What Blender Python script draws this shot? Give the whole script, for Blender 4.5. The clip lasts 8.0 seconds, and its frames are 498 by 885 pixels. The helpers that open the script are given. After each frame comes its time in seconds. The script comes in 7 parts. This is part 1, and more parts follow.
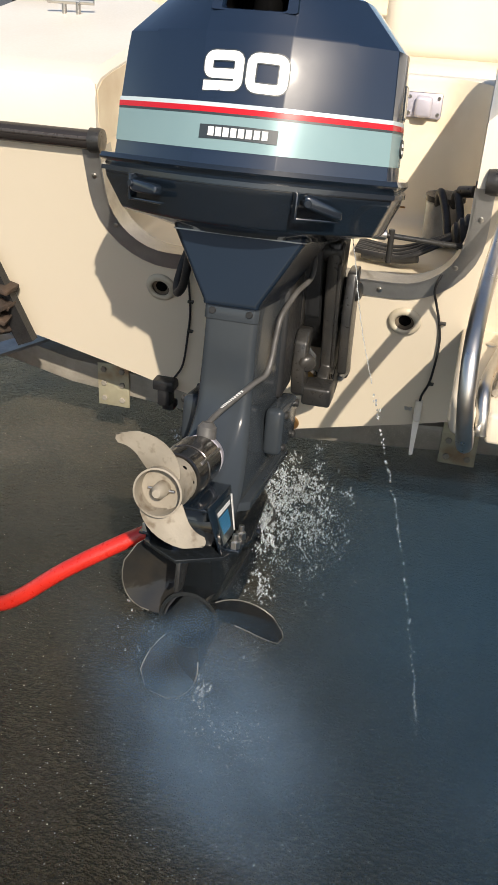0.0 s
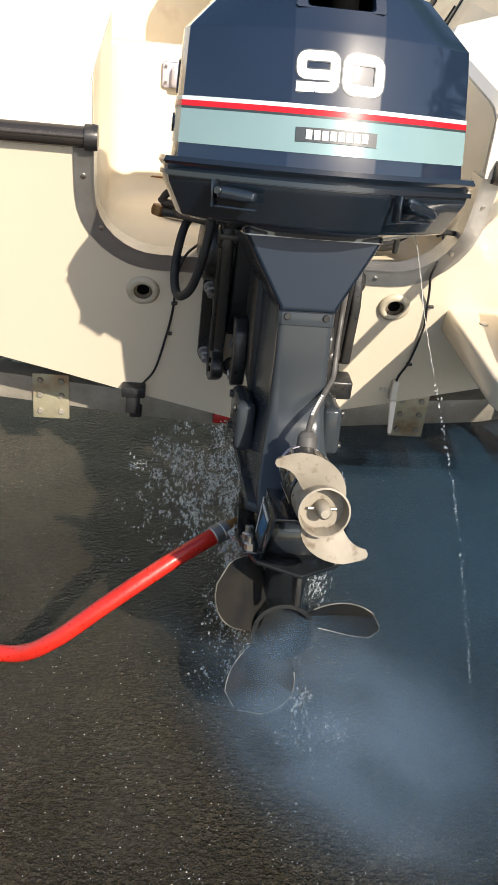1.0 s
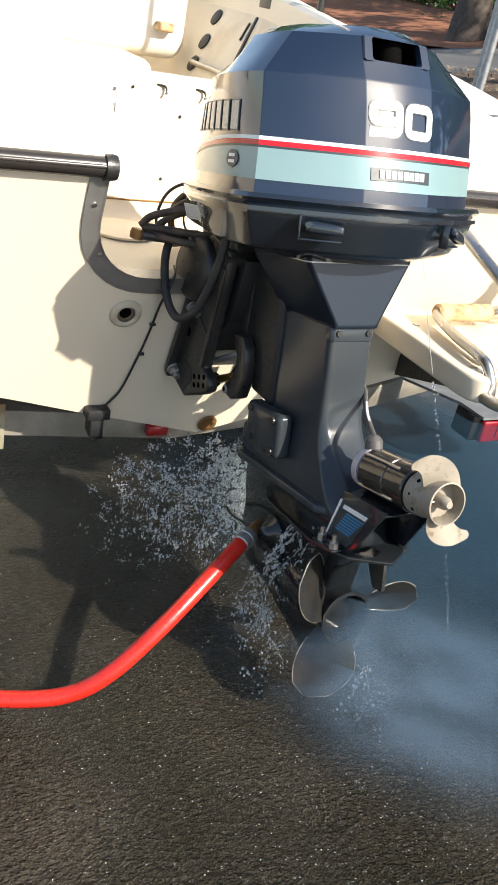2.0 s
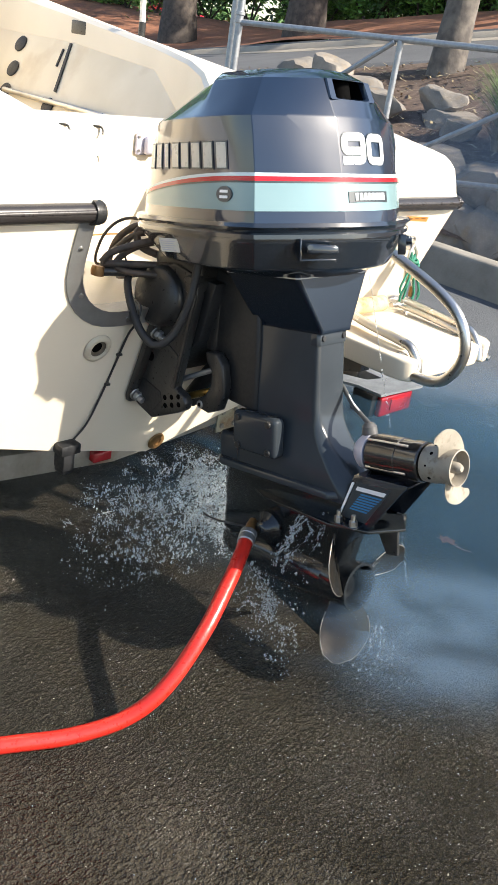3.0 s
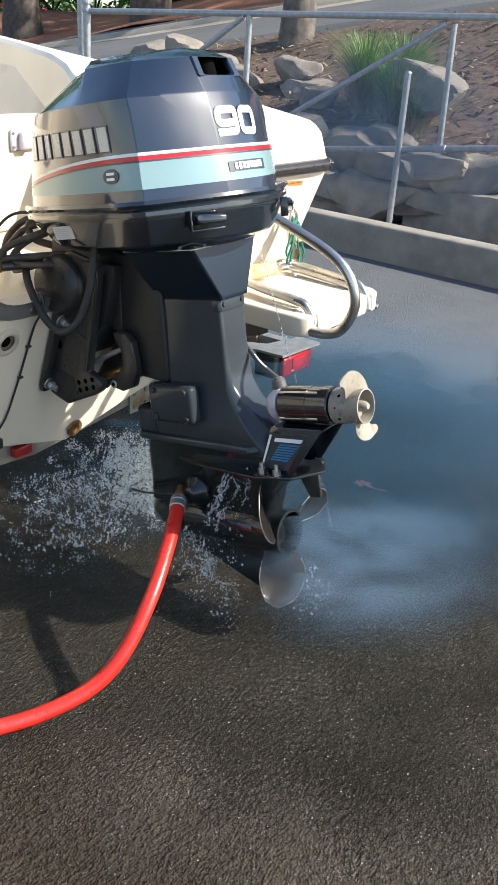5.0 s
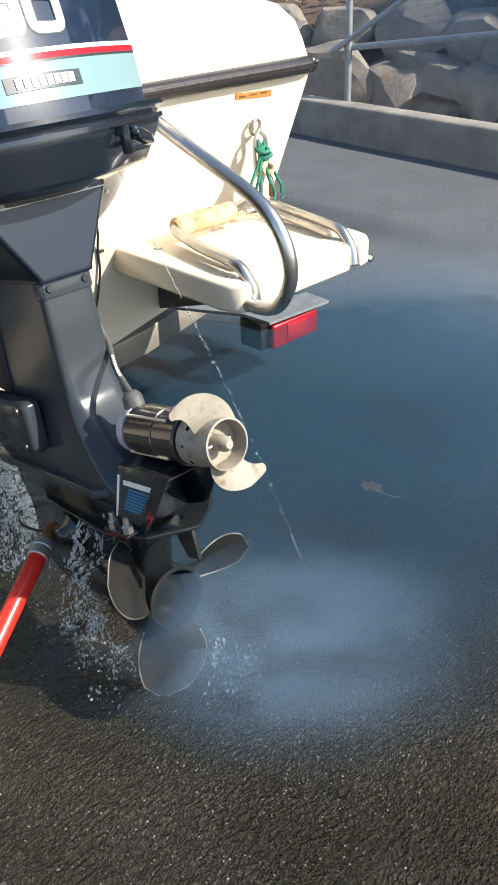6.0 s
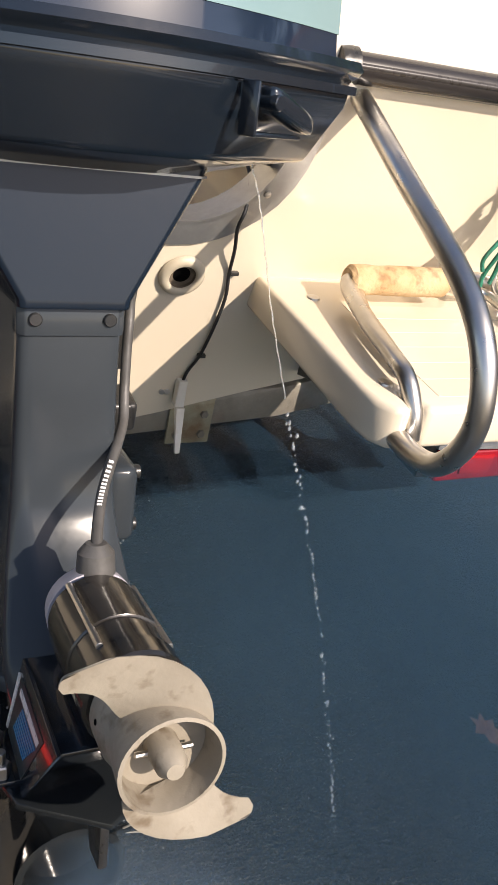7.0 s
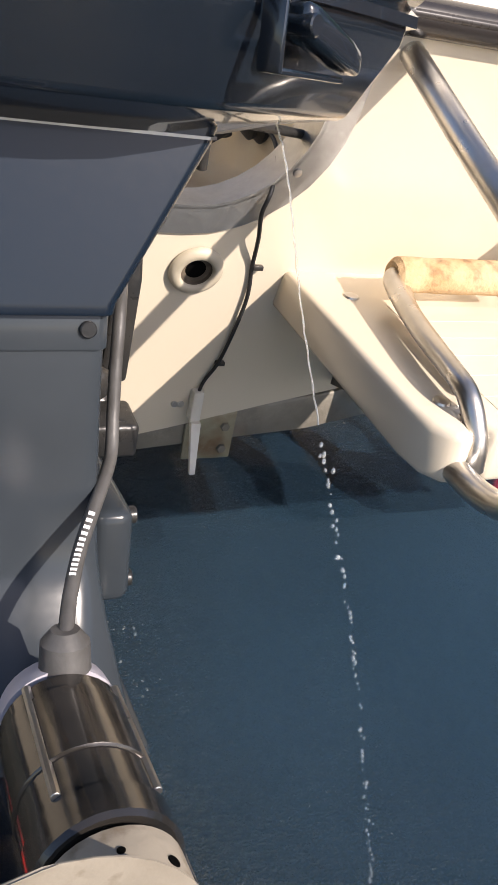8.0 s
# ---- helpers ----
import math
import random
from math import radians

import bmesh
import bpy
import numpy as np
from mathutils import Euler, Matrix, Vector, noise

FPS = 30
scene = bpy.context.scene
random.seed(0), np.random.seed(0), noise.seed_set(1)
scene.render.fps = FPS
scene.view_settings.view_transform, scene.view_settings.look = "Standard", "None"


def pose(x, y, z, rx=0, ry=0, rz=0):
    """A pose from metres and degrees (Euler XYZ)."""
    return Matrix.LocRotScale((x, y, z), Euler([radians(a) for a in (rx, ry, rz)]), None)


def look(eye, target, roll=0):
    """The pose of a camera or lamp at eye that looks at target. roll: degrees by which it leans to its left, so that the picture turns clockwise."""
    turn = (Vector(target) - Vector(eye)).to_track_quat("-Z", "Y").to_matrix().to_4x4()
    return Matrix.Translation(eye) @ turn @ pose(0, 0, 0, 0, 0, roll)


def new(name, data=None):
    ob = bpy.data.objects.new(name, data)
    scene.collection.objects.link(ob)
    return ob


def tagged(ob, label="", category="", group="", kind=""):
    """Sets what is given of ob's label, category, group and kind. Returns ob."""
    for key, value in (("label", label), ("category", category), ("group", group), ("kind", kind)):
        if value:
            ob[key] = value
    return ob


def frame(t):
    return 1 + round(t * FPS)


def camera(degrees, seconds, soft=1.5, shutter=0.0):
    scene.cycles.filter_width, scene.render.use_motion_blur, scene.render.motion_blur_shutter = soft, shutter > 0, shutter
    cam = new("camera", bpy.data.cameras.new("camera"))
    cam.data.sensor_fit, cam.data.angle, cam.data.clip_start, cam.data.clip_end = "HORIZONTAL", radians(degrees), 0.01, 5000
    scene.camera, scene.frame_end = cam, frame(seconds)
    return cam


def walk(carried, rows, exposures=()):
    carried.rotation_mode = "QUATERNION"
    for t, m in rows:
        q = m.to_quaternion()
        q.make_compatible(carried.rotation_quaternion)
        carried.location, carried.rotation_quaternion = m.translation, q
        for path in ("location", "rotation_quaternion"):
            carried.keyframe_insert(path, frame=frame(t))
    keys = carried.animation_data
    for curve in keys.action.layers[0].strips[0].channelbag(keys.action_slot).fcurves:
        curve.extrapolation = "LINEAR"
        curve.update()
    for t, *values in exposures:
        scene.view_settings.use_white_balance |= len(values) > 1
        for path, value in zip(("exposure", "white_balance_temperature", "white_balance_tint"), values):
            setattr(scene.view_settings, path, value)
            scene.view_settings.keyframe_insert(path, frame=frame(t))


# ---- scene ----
cam = camera(32.3, 8.0)
PATH = [
    (0, (0.37, -1.711, 1.275), (-0.045, -0.023, 0.287), 3.1),
    (0.5, (0.094, -1.661, 1.277), (-0.092, 0.054, 0.266), 4.2),
    (1, (-0.222, -1.713, 1.277), (-0.011, 0.002, 0.27), 6.4),
    (1.2, (-0.353, -1.714, 1.276), (-0.026, -0.014, 0.274), 7.3),
    (2.3, (-1.06, -1.54, 1.271), (0.049, -0.134, 0.381), 11.4),
    (2.5, (-1.148, -1.499, 1.263), (0.043, -0.149, 0.391), 10.4),
    (3, (-1.36, -1.43, 1.273), (0.009, -0.236, 0.437), 9.3),
    (3.5, (-1.586, -1.444, 1.288), (-0.086, -0.398, 0.477), 8.8),
    (4, (-1.638, -1.444, 1.288), (-0.139, -0.399, 0.475), 8.9),
    (4.5, (-1.622, -1.438, 1.283), (-0.121, -0.399, 0.465), 7.8),
    (5, (-1.457, -1.479, 1.268), (0.042, -0.461, 0.423), 3.9),
    (5.1, (-1.388, -1.498, 1.267), (0.097, -0.478, 0.398), 3.0),
    (5.2, (-1.311, -1.522, 1.259), (0.153, -0.483, 0.378), 2.1),
    (6.3, (-0.435, -1.493, 1.193), (0.578, -0.118, 0.151), 0.7),
    (6.5, (-0.33, -1.414, 1.183), (0.557, 0.048, 0.146), 5.5),
    (7, (-0.167, -1.075, 1.077), (0.672, 0.417, 0.044), 13.3),
    (7.5, (-0.112, -0.927, 0.996), (0.718, 0.569, -0.041), 15.0),
    (8, (-0.084, -0.918, 1.011), (0.695, 0.593, -0.044), 12.5),
]
walk(cam, [(t, look(eye, target, roll)) for t, eye, target, roll in PATH], [(0.0, 0.55, 6900, 12), (1.0, 0.95, 6900, 12), (2.5, 1.40, 6700, 10), (3.5, 1.64, 6650, 10), (4.5, 1.46, 6500, 10), (5.2, 1.40, 6350, 9), (6.5, 1.20, 6600, 10), (7.2, 0.76, 7100, 19), (8.0, 0.90, 6700, 18)])

# ---- light ----
SUN = Vector((0.368, -0.709, 0.612)).normalized()
world = bpy.data.worlds.new("sky")
scene.world = world
world.use_nodes = True
wn, wl = world.node_tree.nodes, world.node_tree.links
sky = wn.new("ShaderNodeTexSky")
sky.sky_type, sky.sun_disc = "NISHITA", False
sky.sun_elevation, sky.sun_rotation = math.asin(SUN.z), math.atan2(SUN.x, SUN.y)
wl.new(sky.outputs[0], wn["Background"].inputs[0])
wn["Background"].inputs[1].default_value = 0.11
sun = new("sun", bpy.data.lights.new("sun", "SUN"))
sun.data.energy, sun.data.angle, sun.data.color = 4.2, radians(0.6), (1.0, 0.93, 0.82)
sun.matrix_world = look(SUN * 20, (0, 0, 0))


# ---- materials ----
def mat(name, c1, c2=None, scale=8.0, rough=(0.4, 0.5), metal=0.0, bump=0.0, bscale=120.0, coat=0.0, stain=None, stain_scale=3.0):
    """A Principled material: two tones by coarse noise, a finer grain, uneven gloss and fine relief."""
    m = bpy.data.materials.new(name)
    m.use_nodes = True
    nt = m.node_tree
    b = nt.nodes["Principled BSDF"]
    co = nt.nodes.new("ShaderNodeTexCoord")
    n1 = nt.nodes.new("ShaderNodeTexNoise")
    n1.inputs["Scale"].default_value, n1.inputs["Detail"].default_value = scale, 6
    n2 = nt.nodes.new("ShaderNodeTexNoise")
    n2.inputs["Scale"].default_value, n2.inputs["Detail"].default_value = bscale, 3
    mix = nt.nodes.new("ShaderNodeMixRGB")
    c2 = c2 or tuple(v * 0.8 for v in c1)
    mix.inputs[1].default_value, mix.inputs[2].default_value = (*c1, 1), (*c2, 1)
    ramp = nt.nodes.new("ShaderNodeMapRange")
    ramp.inputs[1].default_value, ramp.inputs[2].default_value = 0.35, 0.65
    for n in (n1, n2):
        nt.links.new(co.outputs["Object"], n.inputs["Vector"])
    nt.links.new(n1.outputs[0], ramp.inputs[0])
    nt.links.new(ramp.outputs[0], mix.inputs[0])
    out = mix.outputs[0]
    if stain:
        n3 = nt.nodes.new("ShaderNodeTexNoise")
        n3.inputs["Scale"].default_value, n3.inputs["Detail"].default_value = stain_scale, 8
        nt.links.new(co.outputs["Object"], n3.inputs["Vector"])
        r3 = nt.nodes.new("ShaderNodeMapRange")
        r3.inputs[1].default_value, r3.inputs[2].default_value, r3.inputs[4].default_value = 0.56, 0.72, 0.8
        nt.links.new(n3.outputs[0], r3.inputs[0])
        m3 = nt.nodes.new("ShaderNodeMixRGB")
        m3.inputs[2].default_value = (*stain, 1)
        nt.links.new(r3.outputs[0], m3.inputs[0])
        nt.links.new(out, m3.inputs[1])
        out = m3.outputs[0]
    nt.links.new(out, b.inputs["Base Color"])
    rr = nt.nodes.new("ShaderNodeMapRange")
    rr.inputs[1].default_value, rr.inputs[2].default_value = 0.3, 0.7
    rr.inputs[3].default_value, rr.inputs[4].default_value = rough
    nt.links.new(n2.outputs[0], rr.inputs[0])
    nt.links.new(rr.outputs[0], b.inputs["Roughness"])
    b.inputs["Metallic"].default_value, b.inputs["Coat Weight"].default_value = metal, coat
    b.inputs["Coat Roughness"].default_value = 0.12
    if bump:
        bp = nt.nodes.new("ShaderNodeBump")
        bp.inputs["Strength"].default_value, bp.inputs["Distance"].default_value = bump, 0.004
        nt.links.new(n2.outputs[0], bp.inputs["Height"])
        nt.links.new(bp.outputs[0], b.inputs["Normal"])
    return m


def wet_asphalt():
    """Asphalt: aggregate grains, pale chips that double as painted glints, a wet patch of uneven outline round the
    motor and far aft, dry and paler beyond.
    """
    m = bpy.data.materials.new("asphalt")
    m.use_nodes = True
    nt = m.node_tree
    b = nt.nodes["Principled BSDF"]
    co = nt.nodes.new("ShaderNodeTexCoord").outputs["Object"]

    def tex(kind, scale, detail=4):
        n = nt.nodes.new(kind)
        n.inputs["Scale"].default_value = scale
        if kind == "ShaderNodeTexNoise":
            n.inputs["Detail"].default_value = detail
        nt.links.new(co, n.inputs["Vector"])
        return n

    def span(value, a, b_, c, d):
        n = nt.nodes.new("ShaderNodeMapRange")
        for k, v in enumerate((a, b_, c, d)):
            n.inputs[k + 1].default_value = v
        nt.links.new(value, n.inputs[0])
        return n.outputs[0]

    def mix(fac, a, b_, how="MIX"):
        n = nt.nodes.new("ShaderNodeMixRGB")
        n.blend_type = how
        for k, v in enumerate((fac, a, b_)):
            if isinstance(v, (tuple, float)):
                n.inputs[k].default_value = v if isinstance(v, float) else (*v, 1)
            else:
                nt.links.new(v, n.inputs[k])
        return n.outputs[0]

    def calc(how, a, b_):
        n = nt.nodes.new("ShaderNodeMath")
        n.operation = how
        for k, v in enumerate((a, b_)):
            if isinstance(v, float):
                n.inputs[k].default_value = v
            else:
                nt.links.new(v, n.inputs[k])
        return n.outputs[0]

    # Wet area runs far aft, unseen, so the motor reflects darker ground.
    far = nt.nodes.new("ShaderNodeVectorMath")
    far.operation = "DISTANCE"
    far.inputs[1].default_value = (-0.8, -2.2, 0)
    nt.links.new(co, far.inputs[0])
    wet = span(calc("ADD", far.outputs["Value"], calc("MULTIPLY", tex("ShaderNodeTexNoise", 1.6, 5).outputs[0], 2.2)), 4.55, 4.8, 0, 1)
    tone = mix(span(tex("ShaderNodeTexNoise", 0.9, 7).outputs[0], 0.34, 0.66, 0, 1), (0.0205, 0.0178, 0.0125), (0.0345, 0.0295, 0.0205))
    # Ground lightens outwards: drier tone, and a painted stand-in for the hull's sheen.
    soak = nt.nodes.new("ShaderNodeVectorMath")
    soak.operation = "DISTANCE"
    soak.inputs[1].default_value = (0.18, -0.32, 0)
    nt.links.new(co, soak.inputs[0])
    damp_sheen = span(calc("ADD", soak.outputs["Value"], calc("MULTIPLY", tex("ShaderNodeTexNoise", 2.2, 6).outputs[0], 0.7)), 1.05, 1.50, 0, 1)
    tone = mix(damp_sheen, tone, mix(span(tex("ShaderNodeTexNoise", 1.4, 7).outputs[0], 0.36, 0.64, 0, 1), (0.050, 0.0425, 0.031), (0.080, 0.068, 0.049)))
    grain = tex("ShaderNodeTexVoronoi", 230)
    grey = nt.nodes.new("ShaderNodeRGBToBW")
    nt.links.new(grain.outputs["Color"], grey.inputs[0])
    tone = mix(0.5, tone, grey.outputs[0], "MULTIPLY")
    run = nt.nodes.new("ShaderNodeMapping")
    run.inputs["Rotation"].default_value, run.inputs["Scale"].default_value = (0, 0, radians(35)), (0.6, 1.2, 1.0)
    nt.links.new(co, run.inputs[0])
    ridge = nt.nodes.new("ShaderNodeTexNoise")
    ridge.inputs["Scale"].default_value, ridge.inputs["Detail"].default_value, ridge.inputs["Distortion"].default_value = 105, 5, 0.5
    nt.links.new(run.outputs[0], ridge.inputs["Vector"])
    # Ripple tops lightened and hollows darkened in colour, as relief would shade them.
    tone = mix(1.0, tone, span(ridge.outputs[0], 0.36, 0.64, 0.75, 1.25), "MULTIPLY")
    # Pale chips, brightened in colour to double as glints on the wet film.
    chips = tex("ShaderNodeTexVoronoi", 62)
    pale = nt.nodes.new("ShaderNodeRGBToBW")
    nt.links.new(chips.outputs["Color"], pale.inputs[0])
    tone = mix(calc("MULTIPLY", span(chips.outputs["Distance"], 0.04, 0.10, 0.8, 0), span(pale.outputs[0], 0.51, 0.56, 0, 1)), tone, (0.46, 0.44, 0.38))
    dry = mix(0.4, (0.112, 0.118, 0.125), grey.outputs[0], "MULTIPLY")
    nt.links.new(mix(wet, tone, dry), b.inputs["Base Color"])
    b.inputs["Specular IOR Level"].default_value = 0.21
    film = span(tex("ShaderNodeTexNoise", 7.0, 8).outputs[0], 0.36, 0.64, 0.07, 0.18)
    rough = nt.nodes.new("ShaderNodeMix")
    nt.links.new(wet, rough.inputs[0])
    nt.links.new(film, rough.inputs[2])
    rough.inputs[3].default_value = 0.75
    nt.links.new(rough.outputs[0], b.inputs["Roughness"])
    patch = span(tex("ShaderNodeTexNoise", 3.4, 6).outputs[0], 0.40, 0.62, 0.55, 1.5)
    height = calc("MULTIPLY", patch, calc("ADD", calc("MULTIPLY", ridge.outputs[0], 2.2), calc("MULTIPLY", grain.outputs["Distance"], 0.7)))
    height = calc("MULTIPLY", height, span(wet, 0, 1, 1, 0.3))
    bp = nt.nodes.new("ShaderNodeBump")
    bp.inputs["Strength"].default_value, bp.inputs["Distance"].default_value = 1.0, 0.0075
    nt.links.new(height, bp.inputs["Height"])
    nt.links.new(bp.outputs[0], b.inputs["Normal"])
    return m


ASPHALT = wet_asphalt()
ROAD = mat("dry_asphalt", (0.085, 0.085, 0.088), (0.11, 0.11, 0.112), 1.5, (0.7, 0.9), 0, 0.3, 90)
CONCRETE = mat("concrete", (0.245, 0.225, 0.190), (0.175, 0.160, 0.135), 5, (0.75, 0.95), 0, 0.4, 70, stain=(0.14, 0.12, 0.1), stain_scale=4)
MULCH = mat("mulch", (0.070, 0.044, 0.030), (0.125, 0.085, 0.062), 14, (0.85, 1.0), 0, 1.0, 60, stain=(0.05, 0.035, 0.025), stain_scale=9)
RED_MULCH = mat("red_mulch", (0.30, 0.12, 0.06), (0.20, 0.085, 0.045), 9, (0.85, 1.0), 0, 1.0, 50)
STONE = mat("stone", (0.250, 0.215, 0.175), (0.135, 0.125, 0.113), 5, (0.75, 0.95), 0, 1.0, 34, stain=(0.22, 0.165, 0.105), stain_scale=9)
# Lighter copy of concrete, for the sunlit band of the far kerb.
LIT_CONCRETE = mat("lit_concrete", (0.33, 0.285, 0.225), (0.25, 0.215, 0.175), 3, (0.75, 0.95), 0, 0.4, 60)
GALV = mat("galvanised", (0.36, 0.37, 0.38), (0.28, 0.29, 0.30), 25, (0.4, 0.6), 0.7, 0.1, 150)
GALV_RUST = mat("rusty_galvanised", (0.36, 0.33, 0.28), (0.26, 0.24, 0.2), 12, (0.5, 0.75), 0.4, 0.3, 90, stain=(0.22, 0.085, 0.035), stain_scale=7)
ZINC = mat("yellow_zinc", (0.44, 0.41, 0.29), (0.34, 0.31, 0.22), 14, (0.4, 0.6), 0.4, 0.2, 90, stain=(0.24, 0.13, 0.06), stain_scale=12)
RUSTY = mat("rusty_steel", (0.060, 0.038, 0.026), (0.026, 0.021, 0.018), 22, (0.7, 0.9), 0.1, 0.6, 90, stain=(0.13, 0.085, 0.055), stain_scale=26)
GELCOAT = mat("cream_gelcoat", (0.680, 0.602, 0.474), (0.674, 0.595, 0.466), 2, (0.25, 0.255), 0, 0.0, 60, coat=0.3, stain=(0.668, 0.588, 0.457), stain_scale=1.5)
WHITE_DECK = mat("white_gelcoat", (0.68, 0.63, 0.54), (0.64, 0.59, 0.50), 4, (0.35, 0.5), 0, 0.05, 160, coat=0.1)
INNER = mat("inner_gelcoat", (0.77, 0.68, 0.52), (0.70, 0.61, 0.45), 5, (0.35, 0.5), 0, 0.05, 120, stain=(0.55, 0.42, 0.27), stain_scale=4)
COWL = mat("navy_paint", (0.0068, 0.0155, 0.034), (0.0060, 0.0138, 0.030), 6, (0.34, 0.36), 0.0, 0.0, 200, coat=1.0)


def uneven(m, scale, strength):
    """A faint broad waviness of a moulded panel, seen in its gloss."""
    nt = m.node_tree
    n, bp = nt.nodes.new("ShaderNodeTexNoise"), nt.nodes.new("ShaderNodeBump")
    n.inputs["Scale"].default_value, n.inputs["Detail"].default_value = scale, 1
    bp.inputs["Strength"].default_value, bp.inputs["Distance"].default_value = strength, 0.02
    nt.links.new(nt.nodes.new("ShaderNodeTexCoord").outputs["Object"], n.inputs["Vector"])
    nt.links.new(n.outputs[0], bp.inputs["Height"])
    nt.links.new(bp.outputs[0], nt.nodes["Principled BSDF"].inputs["Normal"])
    nt.links.new(bp.outputs[0], nt.nodes["Principled BSDF"].inputs["Coat Normal"])


uneven(COWL, 6.0, 0.35)
BLACK_GLOSS = mat("black_paint", (0.007, 0.012, 0.019), (0.006, 0.010, 0.016), 8, (0.20, 0.23), 0.0, 0.0, 180, coat=0.8)
BLACK_GLOSS.node_tree.nodes["Principled BSDF"].inputs["Coat Roughness"].default_value = 0.05
LEG_GREY = mat("dark_grey_paint", (0.034, 0.041, 0.048), (0.027, 0.033, 0.039), 7, (0.17, 0.20), 0.0, 0.0, 160)
BRACKET = mat("black_casting", (0.014, 0.015, 0.016), (0.030, 0.028, 0.025), 11, (0.26, 0.42), 0.0, 0.2, 120, stain=(0.034, 0.031, 0.027), stain_scale=16)
# Cowl's navy dimmed in colour, to keep reflected light off the leg cover.
NAVY_DIMMED = mat("cowl_navy_dimmed", (0.0065, 0.0125, 0.0225), (0.0055, 0.011, 0.020), 6, (0.22, 0.26), 0.0, 0.0, 200, coat=0.1)
VINYL_GREY = mat("grey_vinyl_insert", (0.045, 0.040, 0.038), (0.038, 0.034, 0.032), 12, (0.25, 0.32))
_c = COWL.node_tree.nodes["Principled BSDF"].inputs
_c["Specular IOR Level"].default_value, _c["Coat IOR"].default_value, _c["Coat Roughness"].default_value = 0.2, 1.6, 0.055
for _m in (LEG_GREY, NAVY_DIMMED):
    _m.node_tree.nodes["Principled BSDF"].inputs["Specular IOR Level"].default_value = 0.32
SWIVEL = mat("black_swivel", (0.009, 0.010, 0.011), (0.014, 0.014, 0.015), 14, (0.4, 0.6), 0.0, 0.15, 120)
WET_BLACK = mat("wet_black_paint", (0.008, 0.010, 0.012), (0.013, 0.015, 0.016), 12, (0.09, 0.17), 0.0, 0.05, 90, coat=0.1)
PROP_BLACK = mat("worn_propeller_paint", (0.010, 0.011, 0.012), (0.020, 0.018, 0.015), 18, (0.05, 0.10), 0.0, 0.35, 26)
PROP_BLACK.node_tree.nodes["Principled BSDF"].inputs["Specular IOR Level"].default_value = 0.3
# Pale rim colour carries the blades' edge highlight as well as wear.
RIM_BRIGHT = mat("worn_rim_glint", (0.36, 0.33, 0.28), (0.08, 0.075, 0.065), 28, (0.3, 0.45), 0.5)
RUBBER = mat("black_rubber", (0.014, 0.014, 0.015), (0.025, 0.025, 0.025), 30, (0.45, 0.65), 0, 0.1, 200)
RAIL_BLACK = mat("black_vinyl_rail", (0.022, 0.019, 0.018), (0.028, 0.025, 0.024), 6, (0.22, 0.26), 0, 0.0, 60)
TEAL = mat("teal_decal", (0.20, 0.30, 0.31), (0.17, 0.27, 0.285), 6, (0.26, 0.27), 0.1, 0, 80, coat=0.25)
PALE = mat("pale_decal", (0.52, 0.60, 0.62), (0.47, 0.55, 0.57), 6, (0.24, 0.25), 0.1, 0, 80, coat=0.25)
RED = mat("red_decal", (0.50, 0.012, 0.02), (0.42, 0.01, 0.018), 6, (0.24, 0.25), 0.0, 0, 80, coat=0.25)
for _m in (TEAL, PALE, RED):
    _m.node_tree.nodes["Principled BSDF"].inputs["Specular IOR Level"].default_value = 0.25
DECAL_DARK = mat("charcoal_decal", (0.03, 0.04, 0.045), (0.02, 0.028, 0.033), 6, (0.35, 0.45), 0, 0, 80, coat=0.1)
DECAL_WHITE = mat("white_decal", (0.78, 0.78, 0.77), (0.70, 0.70, 0.69), 12, (0.25, 0.35), 0, 0, 80, coat=0.1)
DECAL_BLUE = mat("blue_decal", (0.03, 0.22, 0.42), (0.02, 0.17, 0.36), 10, (0.3, 0.4))
ORANGE = mat("orange_sticker", (0.55, 0.22, 0.05), (0.40, 0.14, 0.03), 20, (0.5, 0.7), stain=(0.65, 0.4, 0.15), stain_scale=30)
HOSE_RED = mat("red_hose", (0.52, 0.022, 0.013), (0.45, 0.017, 0.010), 14, (0.25, 0.4), 0, 0.1, 120, coat=0.2)
STEEL = mat("stainless_steel", (0.60, 0.58, 0.55), (0.50, 0.48, 0.45), 20, (0.26, 0.38), 1.0, 0.0, 40)
ALU = mat("brushed_aluminium", (0.42, 0.42, 0.41), (0.34, 0.34, 0.33), 18, (0.35, 0.5), 0.8, 0.05, 140, stain=(0.38, 0.36, 0.33), stain_scale=6)
BRASS = mat("brass", (0.55, 0.38, 0.12), (0.38, 0.24, 0.08), 30, (0.25, 0.45), 1.0)
BRONZE = mat("old_bronze", (0.34, 0.19, 0.07), (0.22, 0.12, 0.05), 30, (0.4, 0.6), 0.7)
WHITE_PLASTIC = mat("white_plastic", (0.72, 0.70, 0.65), (0.6, 0.57, 0.5), 18, (0.35, 0.5), 0, 0.05, 90, stain=(0.42, 0.36, 0.27), stain_scale=14)
DIRTY_WHITE = mat("chalky_white_plastic", (0.285, 0.255, 0.205), (0.225, 0.198, 0.156), 22, (0.45, 0.65), 0, 0.15, 110, stain=(0.11, 0.080, 0.05), stain_scale=60)
MOTOR_BLACK = mat("thruster_black", (0.012, 0.012, 0.012), (0.03, 0.026, 0.022), 22, (0.1, 0.25), 0.1, 0.05, 90, coat=0.5)
